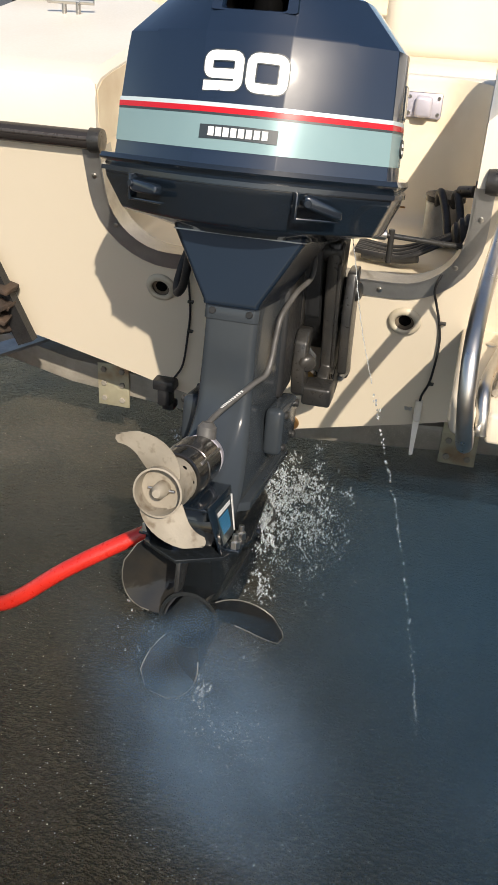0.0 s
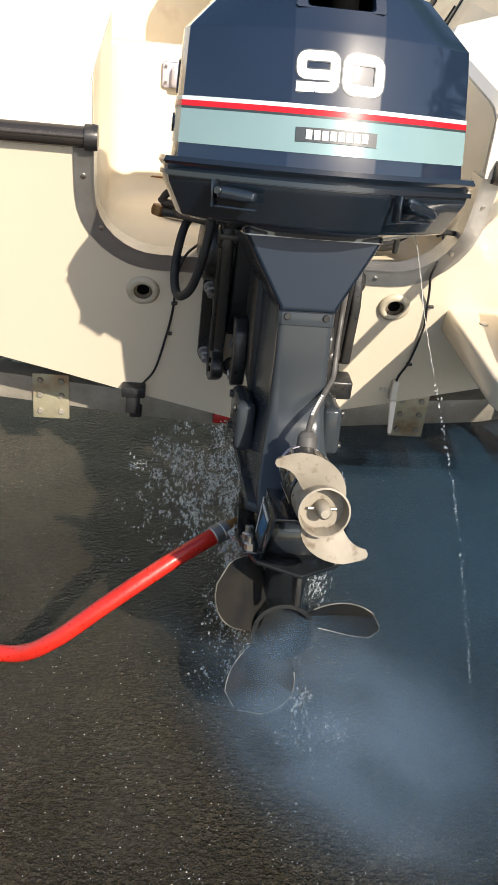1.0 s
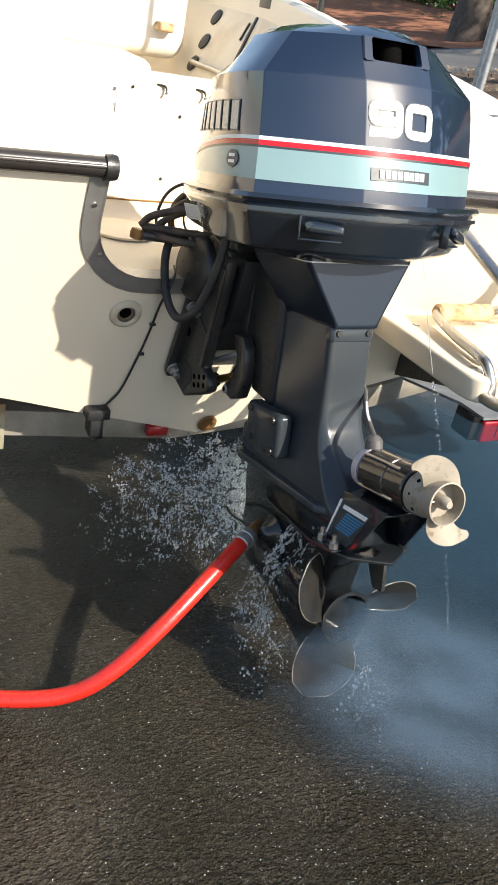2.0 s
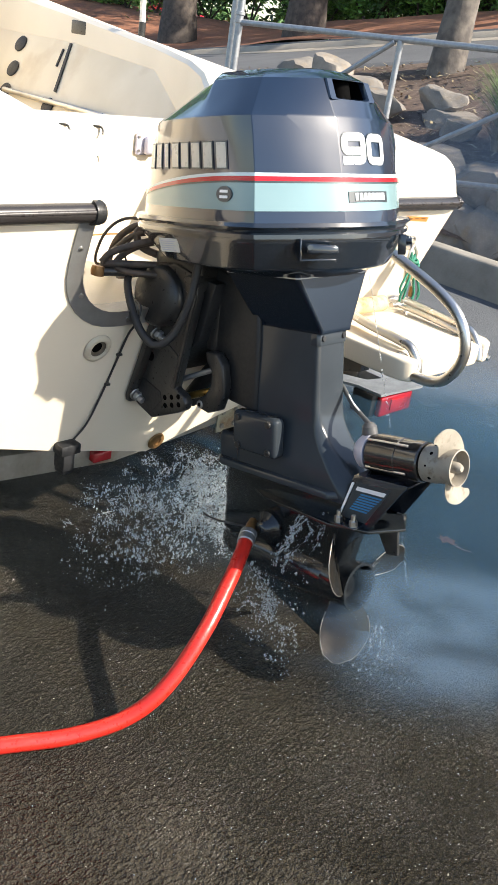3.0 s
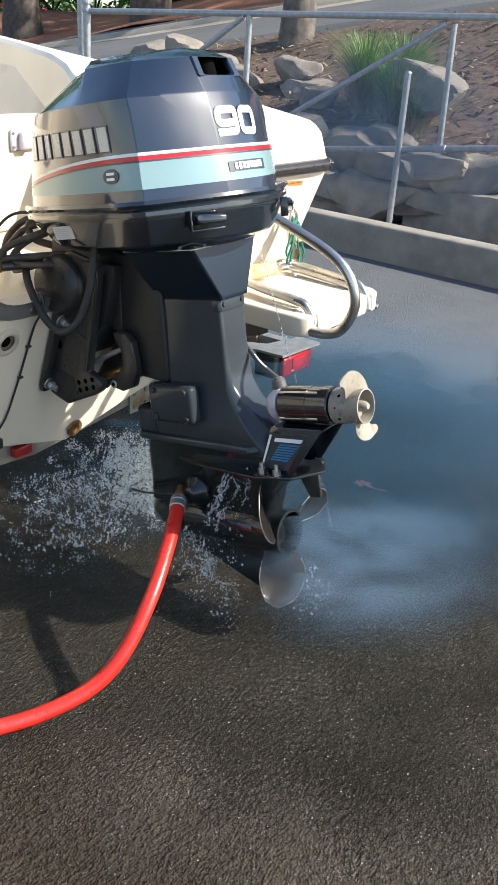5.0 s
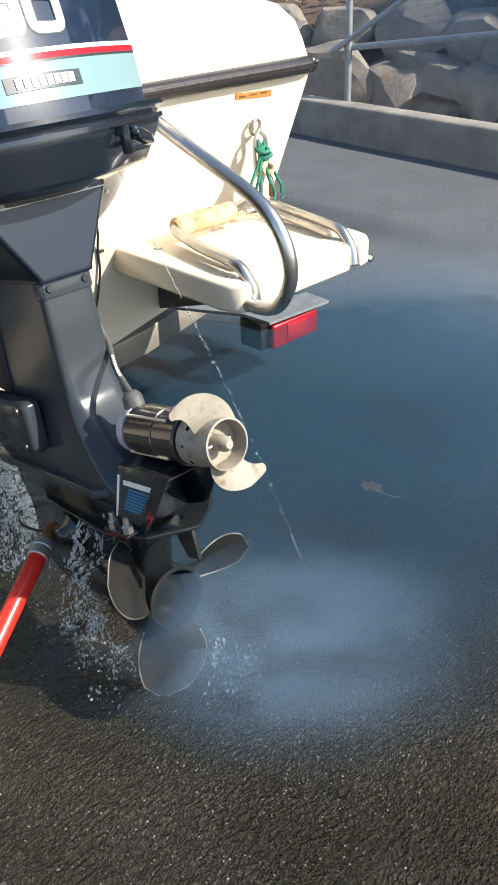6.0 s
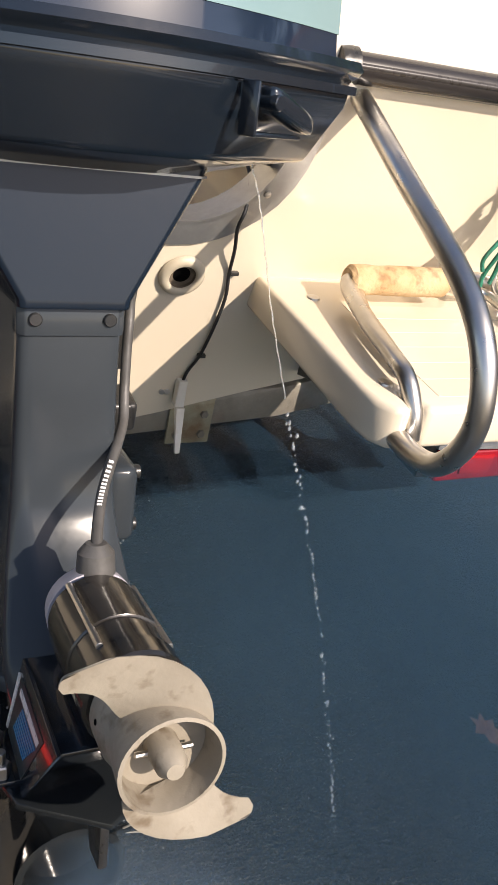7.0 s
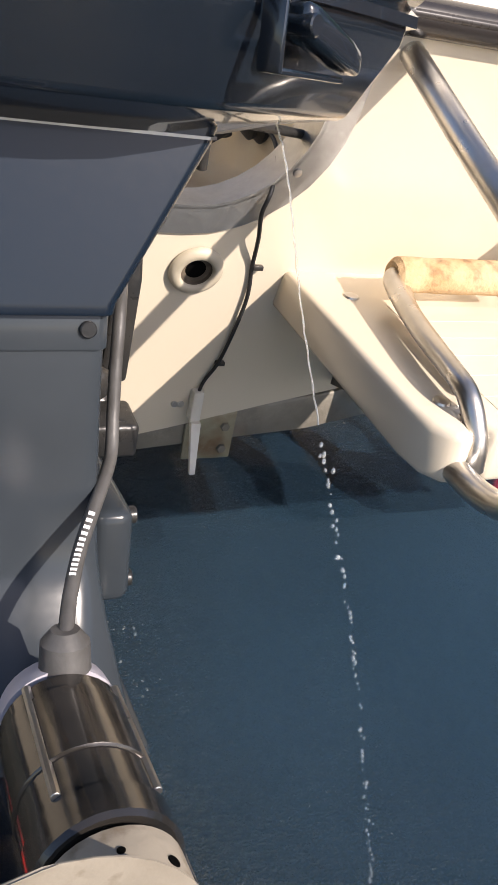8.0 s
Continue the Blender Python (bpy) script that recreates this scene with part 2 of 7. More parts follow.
GRIP = mat("foam_grip", (0.56, 0.42, 0.25), (0.42, 0.26, 0.12), 16, (0.7, 0.9), 0, 0.7, 130, stain=(0.12, 0.055, 0.025), stain_scale=34)
MARK_CREAM = mat("cream_decal", (0.50, 0.455, 0.375), (0.44, 0.40, 0.33), 12, (0.25, 0.35), 0, 0, 80, coat=0.1)
SCUPPER = mat("yellowed_plastic", (0.50, 0.45, 0.35), (0.40, 0.35, 0.26), 18, (0.4, 0.55), 0, 0.05, 90, stain=(0.26, 0.20, 0.13), stain_scale=20)
BORE = mat("dark_tan_bore", (0.16, 0.125, 0.085), (0.07, 0.055, 0.04), 30, (0.7, 0.9))
ROPE_GREEN = mat("green_rope", (0.006, 0.10, 0.058), (0.010, 0.17, 0.105), 60, (0.6, 0.8), 0, 0.6, 220)
ROPE_CREAM = mat("cream_rope", (0.6, 0.5, 0.3), (0.45, 0.36, 0.2), 60, (0.7, 0.9), 0, 0.6, 220)
LENS_RED = mat("red_lens", (0.30, 0.008, 0.018), (0.22, 0.006, 0.012), 25, (0.12, 0.22), 0, 0.1, 90, coat=0.6)
LENS_DEEP = mat("red_reflector", (0.40, 0.012, 0.018), (0.30, 0.010, 0.014), 25, (0.12, 0.22), 0, 0.1, 90, coat=0.6)
LILAC = mat("lilac_grey_metal", (0.56, 0.54, 0.60), (0.48, 0.46, 0.52), 20, (0.4, 0.55), 0.3)
# Near-black colour stands in for the shade inside holes, recesses and the car.
VOID_SHADE = mat("void_shade_black", (0.003, 0.003, 0.003), (0.002, 0.002, 0.002), 5, (0.7, 0.9))
VOID_SHADE.node_tree.nodes["Principled BSDF"].inputs["Specular IOR Level"].default_value = 0.03
CABLE_GREY = mat("grey_cable", (0.085, 0.083, 0.080), (0.055, 0.053, 0.050), 30, (0.4, 0.55), 0, 0.1, 200)
DUSTY = mat("dusty_rubber", (0.105, 0.075, 0.054), (0.032, 0.027, 0.024), 25, (0.5, 0.7), 0, 0.1, 200)
BARK = mat("bark", (0.10, 0.08, 0.065), (0.055, 0.045, 0.04), 12, (0.85, 1.0), 0, 1.0, 30)
PALE_BARK = mat("pale_bark", (0.15, 0.13, 0.11), (0.075, 0.065, 0.058), 9, (0.85, 1.0), 0, 1.0, 26)
CAR_RED = mat("red_car_paint", (0.45, 0.02, 0.03), (0.4, 0.015, 0.025), 3, (0.2, 0.3), 0, 0, 60, coat=0.6)
DEAD_LEAF = mat("dead_leaf", (0.50, 0.25, 0.17), (0.36, 0.16, 0.10), 40, (0.5, 0.7), 0, 0.3, 120)


def leaf_mat(name, c1, c2):
    m = mat(name, c1, c2, 6, (0.5, 0.7))
    b = m.node_tree.nodes["Principled BSDF"]
    geo, hue = m.node_tree.nodes.new("ShaderNodeNewGeometry"), m.node_tree.nodes.new("ShaderNodeMixRGB")
    old = b.inputs["Base Color"].links[0].from_socket
    hue.blend_type = "MULTIPLY"
    hue.inputs[0].default_value = 1.0
    ramp = m.node_tree.nodes.new("ShaderNodeMapRange")
    ramp.inputs[3].default_value, ramp.inputs[4].default_value = 0.55, 1.5
    m.node_tree.links.new(geo.outputs["Random Per Island"], ramp.inputs[0])
    m.node_tree.links.new(old, hue.inputs[1])
    m.node_tree.links.new(ramp.outputs[0], hue.inputs[2])
    m.node_tree.links.new(hue.outputs[0], b.inputs["Base Color"])
    b.inputs["Transmission Weight"].default_value = 0.0
    b.inputs["Subsurface Weight"].default_value = 0.0
    return m


LEAF = leaf_mat("leaves", (0.15, 0.31, 0.055), (0.095, 0.22, 0.04))
LEAF_DARK = leaf_mat("dark_leaves", (0.07, 0.155, 0.04), (0.045, 0.105, 0.032))
GRASS = leaf_mat("grass_blades", (0.17, 0.28, 0.07), (0.13, 0.22, 0.05))
STRAW = leaf_mat("dry_grass", (0.30, 0.24, 0.13), (0.24, 0.18, 0.1))

WATER = bpy.data.materials.new("water")
WATER.use_nodes = True
_b = WATER.node_tree.nodes["Principled BSDF"]
_b.inputs["Base Color"].default_value = (0.9, 0.95, 0.97, 1)
_b.inputs["Roughness"].default_value, _b.inputs["IOR"].default_value = 0.03, 1.33
_b.inputs["Transmission Weight"].default_value = 0.82


# ---- building helpers ----
def thing(name, base, label, category, group="", kind=""):
    e = new(name)
    e.empty_display_size = 0.1
    e.location = base
    return tagged(e, label, category, group, kind)


def finish(bm, name, material, smooth=35):
    me = bpy.data.meshes.new(name)
    bmesh.ops.recalc_face_normals(bm, faces=bm.faces)
    bm.to_mesh(me)
    bm.free()
    me.materials.append(material)
    if smooth:
        me.shade_smooth()
        me.set_sharp_from_angle(angle=radians(smooth))
    return me


def part(name, bm, material, parent, label="", smooth=35):
    """Links a bmesh, in world metres, as one mesh under a thing or under a part of it."""
    ob = new(name, finish(bm, name, material, smooth))
    ob.parent = parent
    if parent.type == "EMPTY":
        ob.matrix_parent_inverse = Matrix.Translation(parent.location).inverted()
    return tagged(ob, label)


def crisp(ob):
    """Keeps broad faces flat beside their rounded edges."""
    w = ob.modifiers.new("flat_faces", "WEIGHTED_NORMAL")
    w.keep_sharp, w.weight = True, 70
    return ob


def solo(name, bm, material, label, category, kind="", group="", smooth=35):
    return tagged(new(name, finish(bm, name, material, smooth)), label, category, group, kind)


def loft(rings, cap=(True, True), closed=True):
    bm = bmesh.new()
    rows = [[bm.verts.new(p) for p in r] for r in rings]
    n = len(rows[0])
    for a, b in zip(rows, rows[1:]):
        for i in range(n if closed else n - 1):
            bm.faces.new((a[i], a[(i + 1) % n], b[(i + 1) % n], b[i]))
    if cap[0]:
        bm.faces.new(rows[0][::-1])
    if cap[1]:
        bm.faces.new(rows[-1])
    return bm


def bevel(bm, width=0.004, seg=2, angle=30):
    bmesh.ops.recalc_face_normals(bm, faces=bm.faces)
    edges = [e for e in bm.edges if len(e.link_faces) == 2 and e.calc_face_angle() > radians(angle)]
    bmesh.ops.bevel(bm, geom=edges, offset=width, segments=seg, profile=0.5, affect="EDGES")
    return bm


def box(lo, hi, b=0.004, seg=2):
    bm = bmesh.new()
    bmesh.ops.create_cube(bm, size=1)
    for v in bm.verts:
        v.co = [lo[i] + (v.co[i] + 0.5) * (hi[i] - lo[i]) for i in range(3)]
    return bevel(bm, b, seg) if b else bm


def moved(bm, m):
    bmesh.ops.transform(bm, matrix=m, verts=bm.verts)
    return bm


def frame_at(a, d):
    """A pose at a whose z axis runs along d."""
    return Matrix.Translation(a) @ Vector(d).to_track_quat("Z", "Y").to_matrix().to_4x4()


def turned(profile, m, seg=28, caps=True):
    """A turned body: (radius, height) pairs round the z axis of the pose m."""
    rings = [[m @ Vector((r * math.cos(2 * math.pi * i / seg), r * math.sin(2 * math.pi * i / seg), h)) for i in range(seg)] for r, h in profile]
    return loft(rings, (caps, caps))


def rod(a, b, r, seg=16, ends=0.15):
    a, b = Vector(a), Vector(b)
    length = (b - a).length
    e = min(r * ends, length * 0.2)
    return turned([(r - e, 0), (r, e), (r, length - e), (r - e, length)], frame_at(a, b - a), seg)


def spline(points, n=8):
    """Points along a smooth line through the given ones."""
    p = [Vector(q) for q in points]
    p = [2 * p[0] - p[1]] + p + [2 * p[-1] - p[-2]]
    out = []
    for a, b, c, d in zip(p, p[1:], p[2:], p[3:]):
        for k in range(n):
            t = k / n
            out.append(0.5 * (2 * b + (c - a) * t + (2 * a - 5 * b + 4 * c - d) * t * t + (3 * b - a - 3 * c + d) * t ** 3))
    return out + [p[-2]]


def tube(points, r, seg=12, n=8, taper=None):
    line = spline(points, n) if n else [Vector(p) for p in points]
    rings, up = [], Vector((0.13, 0.31, 0.94))
    for i, p in enumerate(line):
        d = (line[min(i + 1, len(line) - 1)] - line[max(i - 1, 0)]).normalized()
        side = d.cross(up).normalized()
        up = side.cross(d).normalized()
        rad = r if taper is None else r * taper(i / (len(line) - 1))
        rings.append([p + rad * (math.cos(2 * math.pi * k / seg) * side + math.sin(2 * math.pi * k / seg) * up) for k in range(seg)])
    return loft(rings)


def prism(outline, m, depth, b=0.0, seg=2):
    """An outline in the xy plane of the pose m, made depth thick along its z."""
    bm = loft([[m @ Vector((x, y, 0)) for x, y in outline], [m @ Vector((x, y, depth)) for x, y in outline]])
    return bevel(bm, b, seg) if b else bm


def joined(*bms):
    out = bmesh.new()
    for b in bms:
        me = bpy.data.meshes.new("tmp")
        b.to_mesh(me)
        b.free()
        out.from_mesh(me)
        bpy.data.meshes.remove(me)
    return out


def rake(z):
    """The transom's y at a height."""
    return 0.3 * (0.627 - z)


# ---- ground, kerb, bank, road ----
FN, FV = Vector((0.990, 0.139, 0)), Vector((-0.139, 0.990, 0))
FD = 4.819


def at_fence(o, v, z):
    """A place o metres behind the fence line, v along it."""
    return FN * (FD + o) + FV * v + Vector((0, 0, z))


def hill(o, v):
    near = min(2.2, max(0.55, 1.40 + 0.17 * (3.2 - v)))
    far = min(3.0, max(0.6, 1.38 + 0.17 * (7.4 - v)))
    if o < 0.12:
        return 0.14
    if o < 0.7:
        return 0.14 + 0.42 * (o - 0.12) / 0.58
    if o < 3.4:
        k = (o - 0.7) / 2.7
        return 0.56 + (near - 0.56) * k
    if o < 7.6:
        return near + (far - near) * (o - 3.4) / 4.2
    return far + 0.13 + 0.22 * min(o - 7.6, 4.0) + 0.02 * max(o - 11.6, 0)


def sheet(o0, o1, v0, v1, no, nv, lift=0.0, rough=0.0):
    bm = bmesh.new()
    rows = []
    for i in range(no + 1):
        row = []
        for j in range(nv + 1):
            o, v = o0 + (o1 - o0) * i / no, v0 + (v1 - v0) * j / nv
            p = at_fence(o, v, hill(o, v) + lift)
            row.append(bm.verts.new(p + Vector((0, 0, rough * noise.noise(p * 2.3) + rough * 0.5 * noise.noise(p * 7)))))
        rows.append(row)
    for a, b in zip(rows, rows[1:]):
        for j in range(nv):
            bm.faces.new((a[j], a[j + 1], b[j + 1], b[j]))
    return bm


bm = bmesh.new()
bmesh.ops.create_grid(bm, x_segments=8, y_segments=8, size=300)
solo("ground", bm, ASPHALT, "wet dark asphalt ramp, drying at the edges", "ground", "structure", smooth=0)
solo("garden_bed", sheet(0.12, 3.8, -14, 30, 22, 110, 0, 0.05), MULCH, "sloping garden bed of brown bark mulch", "ground", "structure")
bm = sheet(3.3, 7.6, -14, 60, 24, 60, 0.03)
for v in bm.verts:
    if v.co.dot(FN) - FD < 3.4:
        v.co.z -= 0.12
solo("road", bm, ROAD, "pale grey asphalt road rising past the garden", "road", "structure")
solo("far_bank", sheet(7.75, 80, -20, 110, 40, 100, 0, 0.08), RED_MULCH, "bank of reddish pine bark under trees", "ground", "structure")
rings = []
for v in [x * 0.5 for x in range(-28, 62)]:
    ob = -1.145 + 0.23 * min(3.0, max(-6.0, v))
    rings.append([at_fence(o, v, z) for o, z in ((ob, -0.1), (ob, 0.004), (ob + 0.03, 0.205), (ob + 0.045, 0.222), (ob + 0.17, 0.226), (ob + 0.185, 0.01), (0.14, 0.012), (0.14, -0.1))])
solo("kerb", bevel(loft(rings), 0.01, 2, 25), CONCRETE, "weathered concrete kerb wall in front of the rocks", "kerb", "structure")
rings = []
for v in [x * 1.0 for x in range(-14, 62)]:
    rings.append([at_fence(o, v, hill(min(o, 7.55), v) + z) for o, z in ((6.95, -0.1), (6.95, 0.034), (7.44, 0.045), (7.52, 0.12), (7.56, 0.135), (7.8, 0.14), (7.8, -0.1))])
solo("far_kerb", loft(rings), LIT_CONCRETE, "concrete kerb and gutter along the road, its sunlit paleness in the colour", "kerb", "structure")


# ---- outboard motor ----
OUT = Matrix.Translation((0.009, -0.40, 0.76)) @ Matrix.Rotation(radians(-10.8), 4, "X")
motor = thing("outboard_motor", (0.009, 0.0, 0.70), "navy blue and black outboard motor clamped to the boat's transom", "outboard motor")

# levels: height, aft middle y, corner half width, corner y, front y
LEVELS = [
    (0.222, -0.094, 0.224, -0.002, 0.475),
    (0.245, -0.091, 0.222, 0.000, 0.472),
    (0.307, -0.080, 0.219, 0.0035, 0.462),
    (0.380, -0.066, 0.215, 0.014, 0.440),
    (0.410, -0.058, 0.213, 0.0205, 0.425),
    (0.443, -0.0425, 0.1825, 0.0372, 0.371),
    (0.478, -0.026, 0.150, 0.055, 0.315),
    (0.497, 0.008, 0.105, 0.080, 0.260),
    (0.503, 0.040, 0.060, 0.100, 0.215),
]


def level(z):
    zs = [l[0] for l in LEVELS]
    return [float(np.interp(z, zs, [l[k] for l in LEVELS])) for k in range(1, 5)]


SAG = 0.008


def half_outline(ya, w, yc, yf):
    """Half a plan of the cowl from the aft middle round to the front."""
    side = [(w, yc), (w + 0.009, yc + 0.05), (w + 0.006, yc + 0.12), (w - 0.008, yc + (yf - yc) * 0.45), (w - 0.035, yc + (yf - yc) * 0.66), (w - 0.068, yc + (yf - yc) * 0.82), (w * 0.45, yf - 0.02), (w * 0.22, yf - 0.003)]
    line = [tuple(q)[:2] for q in spline([(x, y, 0) for x, y in side], 3)]
    f = min(0.066, w * 0.42)
    quarter = []
    for k in (0.2, 0.4, 0.6, 0.8):
        swell = 0.024 * k * (1 - k) * min(1.0, w / 0.2)
        quarter.append((f + (w - f) * k + 0.47 * swell, ya + SAG + (yc - ya - SAG) * k - 0.88 * swell))
    return [(0.0, ya), (f * 0.5, ya + SAG * 0.25), (f, ya + SAG)] + quarter + line + [(0.0, yf)]


def full_outline(*a):
    h = half_outline(*a)
    return h + [(-x, y) for x, y in h[-2:0:-1]]


def cowl_ring(z, grow=0.0, drop=0.0):
    out = []
    for x, y in full_outline(*level(z)):
        k = min(1.0, max(0.0, (y - 0.02) / 0.40))
        zz = z - drop * k * k
        out.append((x, y, zz))
    if drop:
        again = []
        for i, (x, y, zz) in enumerate(out):
            a, b = full_outline(*level(zz))[i]
            again.append((a, b, zz))
        out = again
    if grow:
        out = [(x * (1 + grow / 0.22), 0.18 + (y - 0.18) * (1 + grow / 0.27), z) for x, y, z in out]
    return [OUT @ Vector(p) for p in out]


def soften(bm, width):
    """Round the cowl's upright edges."""
    up = OUT.to_3x3() @ Vector((0, 0, 1))
    picks = [e for e in bm.edges if not e.is_boundary and abs((e.verts[0].co - e.verts[1].co).normalized().dot(up)) > 0.6 and e.calc_face_angle(0) > radians(7)]
    bmesh.ops.bevel(bm, geom=picks, offset=width, segments=4, profile=0.5, affect="EDGES", clamp_overlap=True)


zs = [0.222, 0.245, 0.275, 0.307, 0.345, 0.380, 0.4095, 0.414, 0.443, 0.478, 0.497, 0.503]
bm = loft([cowl_ring(z) for z in zs])
# the air intake: the two aft middle faces of the upper slope are open
n = len(cowl_ring(0.3))
bm.faces.ensure_lookup_table()
lo, hi = zs.index(0.443), zs.index(0.478)
cut = []
for k in range(lo, hi):
    cut += [bm.faces[k * n], bm.faces[k * n + 1], bm.faces[k * n + n - 2], bm.faces[k * n + n - 1]]
bmesh.ops.delete(bm, geom=cut, context="FACES")
soften(bm, 0.024)
bmesh.ops.bevel(bm, geom=[e for e in bm.edges if not e.is_boundary and e.calc_face_angle(0) > radians(20)], offset=0.006, segments=2, profile=0.5, affect="EDGES", clamp_overlap=True)
cowl = crisp(part("cowl", bm, COWL, motor, "glossy navy blue engine cowl", 30))
V0, V1 = level(0.443), level(0.478)
quad = [Vector(p) for p in ((-0.067, V0[0] + SAG - 0.001, 0.442), (0.067, V0[0] + SAG - 0.001, 0.442), (0.0635, V1[0] + SAG - 0.001, 0.4795), (-0.0635, V1[0] + SAG - 0.001, 0.4795))]
within = lambda u, w, d: OUT @ (quad[0].lerp(quad[1], u).lerp(quad[3].lerp(quad[2], u), w) + Vector((0, d, 0.1 * d)))
mouth = []
for cx, cy, a0 in ((0.80, 0.20, -90), (0.80, 0.86, 0), (0.20, 0.86, 90), (0.20, 0.20, 180)):
    for k in range(4):
        a = radians(a0 + 30 * k)
        mouth.append((cx + 0.055 * math.cos(a), cy + 0.11 * math.sin(a)))
lip = []
for u, w in mouth:
    du, dw = u - 0.5, w - 0.53
    f = 0.5 / max(abs(du), abs(dw) * 0.5 / (0.47 if dw > 0 else 0.53))
    lip.append((0.5 + du * f, 0.53 + dw * f))
part("intake_frame", loft([[within(u, w, 0.0) for u, w in lip], [within(u, w, -0.004) for u, w in [(0.5 + (a - 0.5) * 0.98, 0.5 + (b - 0.5) * 0.97) for a, b in lip]], [within(0.5 + (u - 0.5) * 1.06, 0.53 + (w - 0.53) * 1.08, -0.004) for u, w in mouth], [within(u, w, 0.003) for u, w in mouth], [within(u, w, 0.009) for u, w in mouth]], (False, False)), COWL, cowl, "moulded navy frame of the air intake", 40)
part("air_intake", loft([[within(u, w, 0.008) for u, w in mouth], [within(u, w, 0.10) for u, w in mouth]], (False, True)), VOID_SHADE, cowl, "black recessed air intake", 0)
part("intake_cylinder", rod(OUT @ Vector((0.01, 0.0, 0.43)), OUT @ Vector((0.01, 0.01, 0.475)), 0.022), VOID_SHADE, cowl)


def band(z0, z1, d0, d1, grow):
    a, b = cowl_ring(z0, grow, d0), cowl_ring(z1, grow, d1)
    m = [p.lerp(q, 0.5) for p, q in zip(a, b)]
    bm = loft([a, m, b], (False, False))
    soften(bm, 0.024)
    return bm


crisp(part("teal_band", band(0.246, 0.2955, 0.0, 0.036, 0.0010), TEAL, motor, "pale teal decal band"))
part("thin_line", band(0.2950, 0.2985, 0.036, 0.038, 0.0013), DECAL_DARK, motor)
crisp(part("red_stripe", band(0.2985, 0.3065, 0.038, 0.040, 0.0015), RED, motor, "bright red pinstripe"))
crisp(part("pale_stripe", band(0.3065, 0.3125, 0.040, 0.042, 0.0012), PALE, motor, "pale grey pinstripe"))

# numerals and plain brand marks on the aft middle face
tilt = Matrix.Rotation(radians(90 - 9.6), 4, "X")
face = lambda x, z, out: OUT @ Matrix.Translation((x, float(level(z)[0]) - out, z)) @ tilt


sag = lambda x: SAG * (x / 0.066) ** 2


def stroke(points, half, depth, m, closed=False, x0=0.0):
    """A flat raised ribbon along a line with rounded corners."""
    n = len(points)
    rings = []
    for k, p in enumerate(points):
        a, b = points[k - 1] if closed or k else p, points[(k + 1) % n] if closed or k < n - 1 else p
        d = Vector((b[0] - a[0], b[1] - a[1])).normalized()
        q = Vector((-d.y, d.x)) * half
        rings.append([m @ Vector((p[0] + q.x * g, p[1] + q.y * g, h - sag(x0 + p[0] + q.x * g))) for g, h in ((1, 0), (1, depth), (-1, depth), (-1, 0))])
    if closed:
        bm = bmesh.new()
        vs = [[bm.verts.new(v) for v in r] for r in rings]
        for a, b in zip(vs, vs[1:] + vs[:1]):
            for k in range(4):
                bm.faces.new((a[k], a[(k + 1) % 4], b[(k + 1) % 4], b[k]))
        bmesh.ops.recalc_face_normals(bm, faces=bm.faces[:])
        return bm
    return loft(rings)


def rounded(corners, r, closed=False):
    out = []
    n = len(corners)
    for k, c in enumerate(corners):
        if not closed and k in (0, n - 1):
            out.append(c)
            continue
        p, a, b = Vector(c), Vector(corners[k - 1]), Vector(corners[(k + 1) % n])
        s0, s1 = p + (a - p).normalized() * r, p + (b - p).normalized() * r
        out += [tuple(s0.lerp(p, t).lerp(p.lerp(s1, t), t)) for t in (0, 0.25, 0.5, 0.75, 1)]
    return out


W, H = 0.0240, 0.0212
for digit, x in (("9", -0.0300), ("0", 0.0365)):
    if digit == "0":
        line = rounded([(-W, -H), (W, -H), (W, H), (-W, H)], 0.011, True)
    else:
        line = rounded([(-W - 0.006, -H), (W, -H), (W, H), (-W, H), (-W, -H * 0.20), (W - 0.0068, -H * 0.20)], 0.009)
    part("numeral_edge", stroke(line, 0.0088, 0.0006, face(x, 0.3575, 0.0003), digit == "0", x), DECAL_DARK, motor, "dark outline of a numeral")
    part("numeral", stroke(line, 0.0070, 0.0006, face(x, 0.3575, 0.0009), digit == "0", x), DECAL_WHITE, motor, "white numeral " + digit)
part("name_strip", stroke([(-0.060 + 0.012 * k, 0) for k in range(11)], 0.010, 0.0008, face(0.004, 0.272, 0.0014), False, 0.004), DECAL_DARK, motor, "charcoal strip with a plain white mark")
for k in range(8):
    x = -0.037 + 0.0118 * k
    part("mark", prism([(-0.0045, -0.0065), (0.0045, -0.0065), (0.0045, 0.0065), (-0.0045, 0.0065)], face(x, 0.272, 0.0024 - sag(x)), 0.0007), DECAL_WHITE, motor)


def side_point(sx, y, z, out=0.0):
    """A point on the cowl's side at a given y, and the way outward."""
    h = half_outline(*level(z))
    i = max(k for k in range(7, len(h) - 1) if h[k][1] <= y)
    (x0, y0), (x1, y1) = h[i], h[i + 1]
    k = (y - y0) / max(1e-6, y1 - y0)
    d = Vector((x1 - x0, y1 - y0, 0)).normalized()
    nrm = Vector((d.y, -d.x, 0.06)).normalized()
    p = Vector((x0 + (x1 - x0) * k, y, z)) + nrm * out
    return Vector((sx * p.x, p.y, p.z)), Vector((sx * nrm.x, nrm.y, nrm.z))


